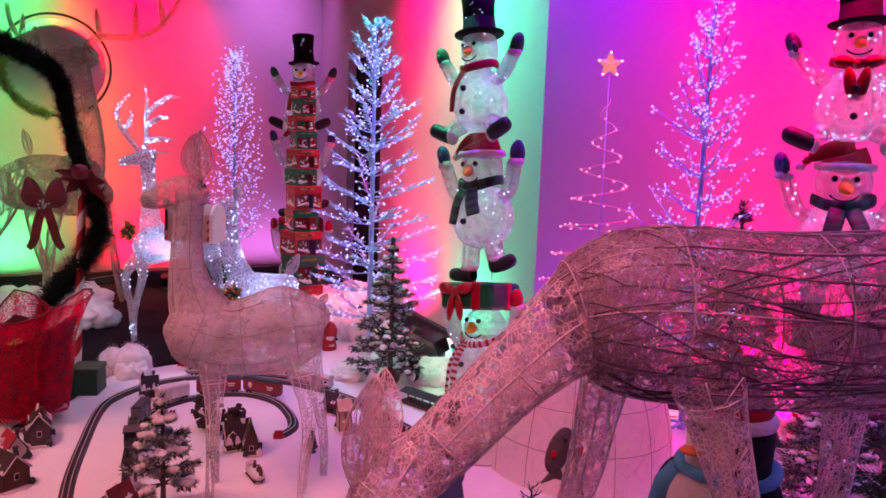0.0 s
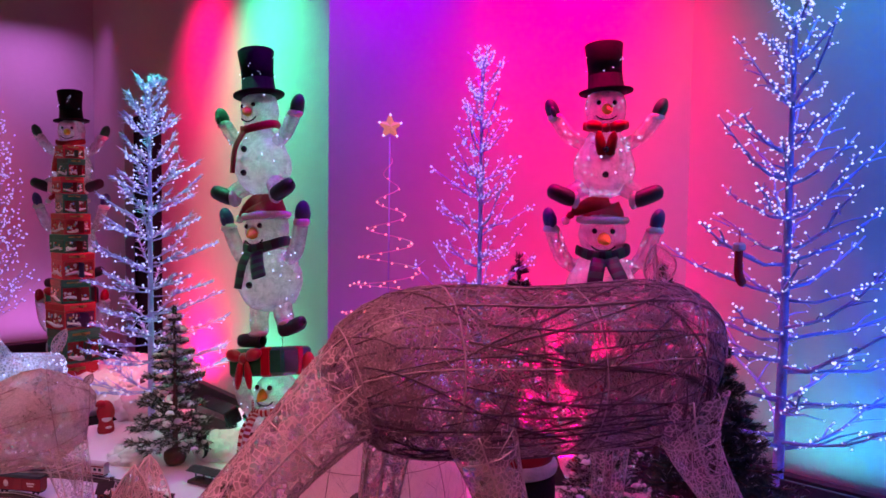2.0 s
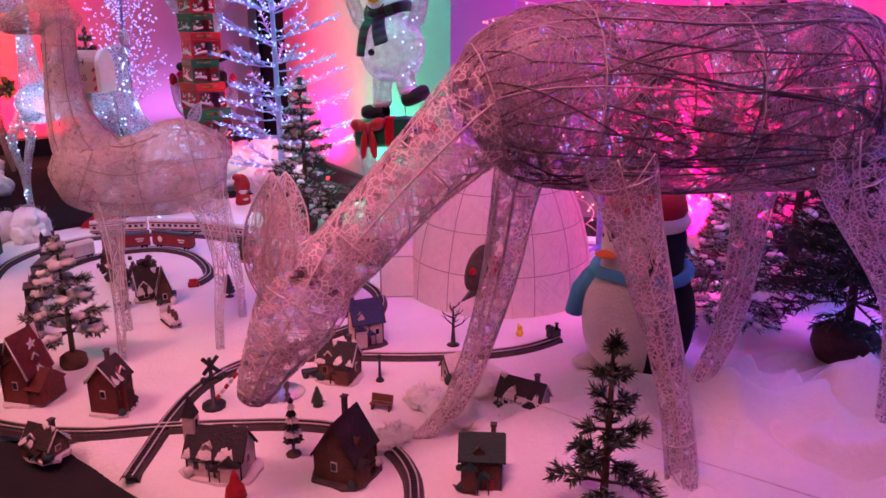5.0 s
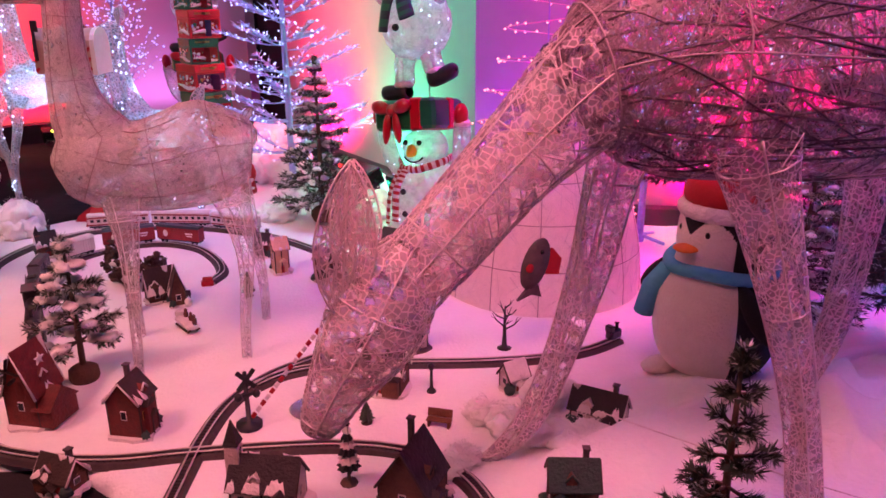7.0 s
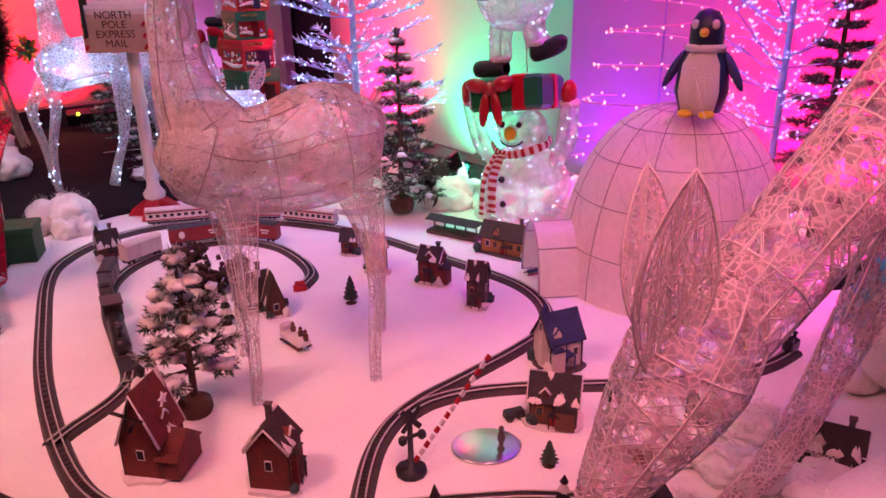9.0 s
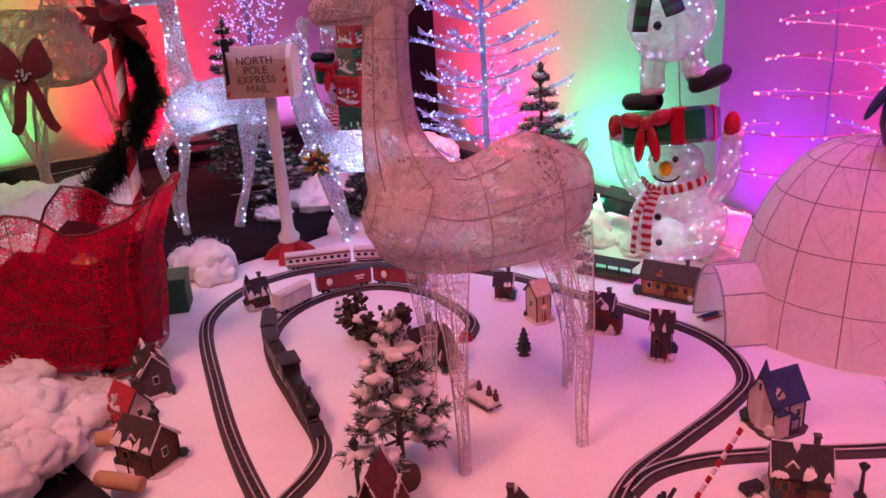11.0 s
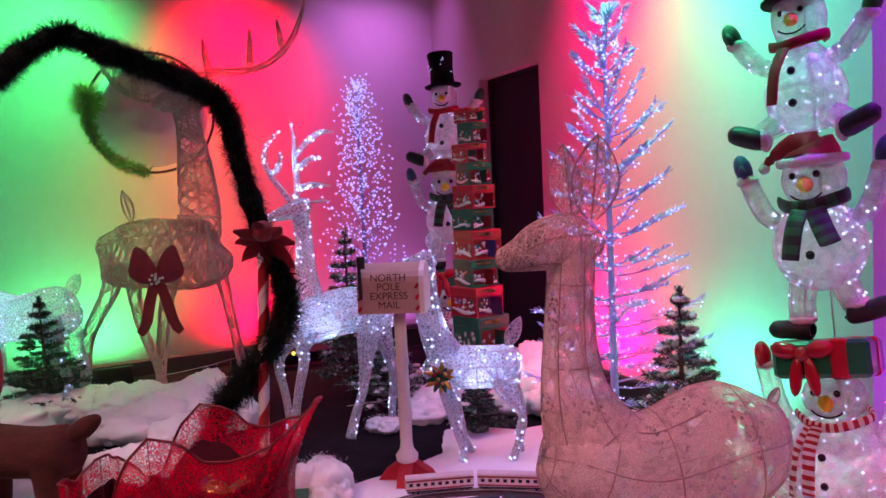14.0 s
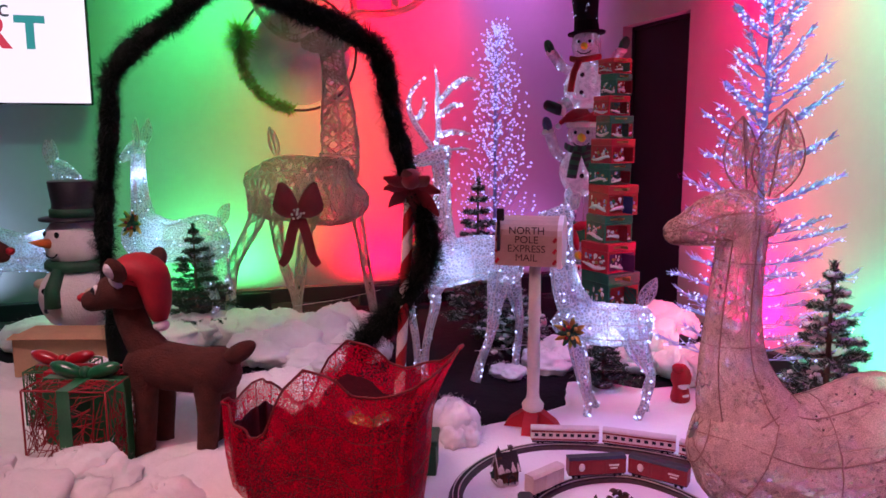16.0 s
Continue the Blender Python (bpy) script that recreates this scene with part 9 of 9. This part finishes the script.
for k in range(72):
    a = 2 * math.pi * k / 72
    rim.ball((0.293 * math.cos(a), 0.293 * math.sin(a), 0), (0.0125, 0.0125, 0.010), 0, 8, 5)
part("rim", rim, BLACKFELT, sg, "black scalloped rim")
words("MERRY", 0.14, REDINK, sg, Matrix.Translation((0.0, 0.13, 0.008)) @ pose(0, 0, 0, 0, 0, 8), bold=0.004)
words("CHRISTMAS", 0.095, REDINK, sg, Matrix.Translation((0.0, 0.0, 0.008)) @ pose(0, 0, 0, 0, 0, 8), bold=0.004)
part("stake", MB().box((0, -0.36, -0.02), (0.03, 0.30, 0.015), 0, None, 0.002), BARK, sg)
bk = MB()
rg = random.Random(9)
for k in range(500):
    d = Vector((rg.uniform(-1, 1), rg.uniform(-1, 1), rg.uniform(0, 0.8))).normalized()
    w = d.orthogonal().normalized() * 0.005
    o = Vector((rg.uniform(-0.09, 0.09), 0.27 + rg.uniform(-0.03, 0.04), 0.02))
    bk.add([o - w, o + w, o + d * rg.uniform(0.03, 0.07)], [(0, 1, 2)], 0, False)
part("greenery", bk, PINEDARK, sg, "dark greenery at the rim")
arb = thing("arched_rack", "white arched wire rack with dark bars behind the sign", "rack", (2.56, 2.36, 0.0), -48)
part("arch", MB().tube([(0.26 * math.cos(math.pi * k / 14), 0, 0.40 + 0.26 * math.sin(math.pi * k / 14)) for k in range(15)], 0.010, 6), FRAMEWIRE, arb)
for k in range(6):
    x = -0.16 + 0.057 * k
    part("bar", MB().box((x, 0.0, 0.28), (0.03, 0.01, 0.56), 0, None, 0.002), GREYWIRE, arb)
stk = thing("felt_stocking", "small red felt stocking with a white cuff hung on the tree", "stocking", (1.84, 2.75, 1.02), 35)
part("boot", MB().grid(rings_of([(0.0, 0, 0.13, 0.012, 0.026), (0.0, 0, 0.08, 0.013, 0.026), (0.004, 0, 0.04, 0.014, 0.028), (0.03, 0, 0.012, 0.013, 0.024), (0.06, 0, 0.005, 0.010, 0.014), (0.07, 0, 0.005, 0.002, 0.003)], 14, 12), 0, wrap=True), RED, stk)
part("cuff", MB().box((0, 0, 0.14), (0.062, 0.034, 0.032), 0, None, 0.008), WHITEFUR, stk)
part("loop", MB().tube([(0, 0, 0.155), (0.006, 0, 0.18), (0, 0, 0.20)], 0.002, 4), RED, stk)
REDLED = glow("red indicator", (1.0, 0.02, 0.02), 4.0)
YELLED = glow("yellow indicator", (0.8, 1.0, 0.05), 4.0)


def wash_lamp(label, x, y, z, yaw, led=None, L=0.34):
    top = thing("wash_lamp", label, "floor lamp", (x, y, z), yaw)
    part("housing", MB().box((0, 0, 0.06), (L, 0.09, 0.09), 0, pose(0, 0, 0, 20, 0, 0), 0.006), BLACKSHINY, top)
    for s in (-1, 1):
        part("bracket", MB().box((s * L * 0.45, 0, 0.02), (0.012, 0.06, 0.05), 0, None, 0.002), BLACKFELT, top)
    if led:
        part("indicator", MB().ball((-L * 0.3, -0.05, 0.09), 0.012, 0, 8, 6), led, top, "small glowing indicator")


wash_lamp("black floor wash lamp with a red indicator", -0.15, 4.50, 0.10, -58, REDLED)
wash_lamp("black floor wash lamp beside the wall", 0.10, 4.28, 0.08, -60, None, 0.28)
wash_lamp("black floor wash lamp with a yellow indicator", -2.35, 6.45, 0.02, 28, YELLED)
for nm, a, b in (("cord", (0.42, 2.05, 0.14), (1.05, 1.60, 0.10)), ("cord", (-1.74, 4.70, 0.20), (-1.46, 4.90, 0.20)), ("cord", (-2.95, 5.35, 0.22), (-2.60, 6.0, 0.20))):
    A, B = Vector(a), Vector(b)
    thing("white_cord", "thin white anchoring cord stretched over the snow", "cord", (0, 0, 0), 0, "anchoring cords", mb=MB().tube([A, A.lerp(B, 0.5) - Vector((0, 0, 0.012)), B], 0.0016, 4), mats=WHITEFUR)


# black trough housings of the wash bars along the walls' feet
for base, nrm, wid in ((CORNER + ALONG_LEFT * 2.82, N_LEFT, 0.6), (CORNER + ALONG_LEFT * 1.62, N_LEFT, 0.4), (CORNER + ALONG_LEFT * 0.55, N_LEFT, 0.4), (JUT + ALONG_DOOR * 1.45, N_DOOR, 0.4), (JUT + ALONG_DOOR * 0.60, N_DOOR, 0.34), (JUT + ALONG_A * 0.30, N_A, 0.3), (JUT + ALONG_A * 1.28, N_A, 0.5), (NOOK + ALONG_B * 0.35, N_B, 0.2), (NOOK + ALONG_B * 1.25, N_B, 0.6), (CORNER + ALONG_LEFT * 4.7, N_LEFT, 0.7)):
    c = base + nrm * 0.32
    wb = thing("wash_bar", "black trough wash bar at the foot of the wall", "floor lamp", (c.x, c.y, 0.0), math.degrees(math.atan2(nrm.y, nrm.x)) + 90, "wall wash bars")
    part("trough", MB().box((0, 0, 0.03), (wid + 0.06, 0.07, 0.06), 0, None, 0.004), BLACKFELT, wb)
    # lip added to keep the bare lamp strip out of view
    part("glare_lip", MB().box((0, -0.045, 0.07), (wid + 0.06, 0.012, 0.14), 0, None, 0.002), BLACKFELT, wb)


# long black board that hides the wash bars before the blue wall
c = NOOK + ALONG_B * 1.15 + N_B * 0.40
thing("trim_board", "long black board hiding the wash bars at the wall's foot", "board", (c.x, c.y, -0.01), math.degrees(math.atan2(ALONG_B.y, ALONG_B.x)), kind="structure", mb=MB().box((0, 0, 0.105), (1.9, 0.018, 0.21), 0, None, 0.003), mats=BLACKFELT)


# crumpled white fleece at the side of the display
def fleece(label, x, y, yaw, lx, ly, hgt, seed):
    P = []
    for i in range(81):
        row = []
        for j in range(51):
            u, v = -1 + 2 * i / 80, -1 + 2 * j / 50
            e = max(0.0, 1 - (abs(u) ** 2.6 + abs(v) ** 2.6)) ** 0.6
            a = u * 7.5 + 1.6 * noise.noise(Vector((u * 1.3, v * 1.5, seed)))
            crease = 1 - abs(math.sin(0.5 * (a + v * 2.1))) ** 0.7
            z = hgt * e * (0.25 + 0.75 * crease + 0.35 * noise.noise(Vector((u * 2.3, v * 2.3, seed + 4))) + 0.16 * abs(noise.noise(Vector((u * 5 + v * 2, v * 3, seed + 8)))))
            row.append(Vector((u * lx + 0.03 * noise.noise(Vector((u * 3, v * 3, seed + 9))), v * ly, 0.004 + max(z, 0))))
        P.append(row)
    thing("fleece_drape", label, "cloth", (x, y, 0.0), yaw, "crumpled fleece", mb=MB().grid(P, 0), mats=SNOW)


fleece("crumpled white fleece cloth laid in folds as snow", 1.42, 2.02, 35, 0.40, 0.26, 0.20, 3.0)
fleece("rumpled fold of white fleece beside the penguin", 1.15, 2.22, 20, 0.30, 0.17, 0.12, 7.0)
fleece("rumpled white fleece cloth near the small spruce", 0.86, 1.98, 55, 0.32, 0.17, 0.10, 11.0)
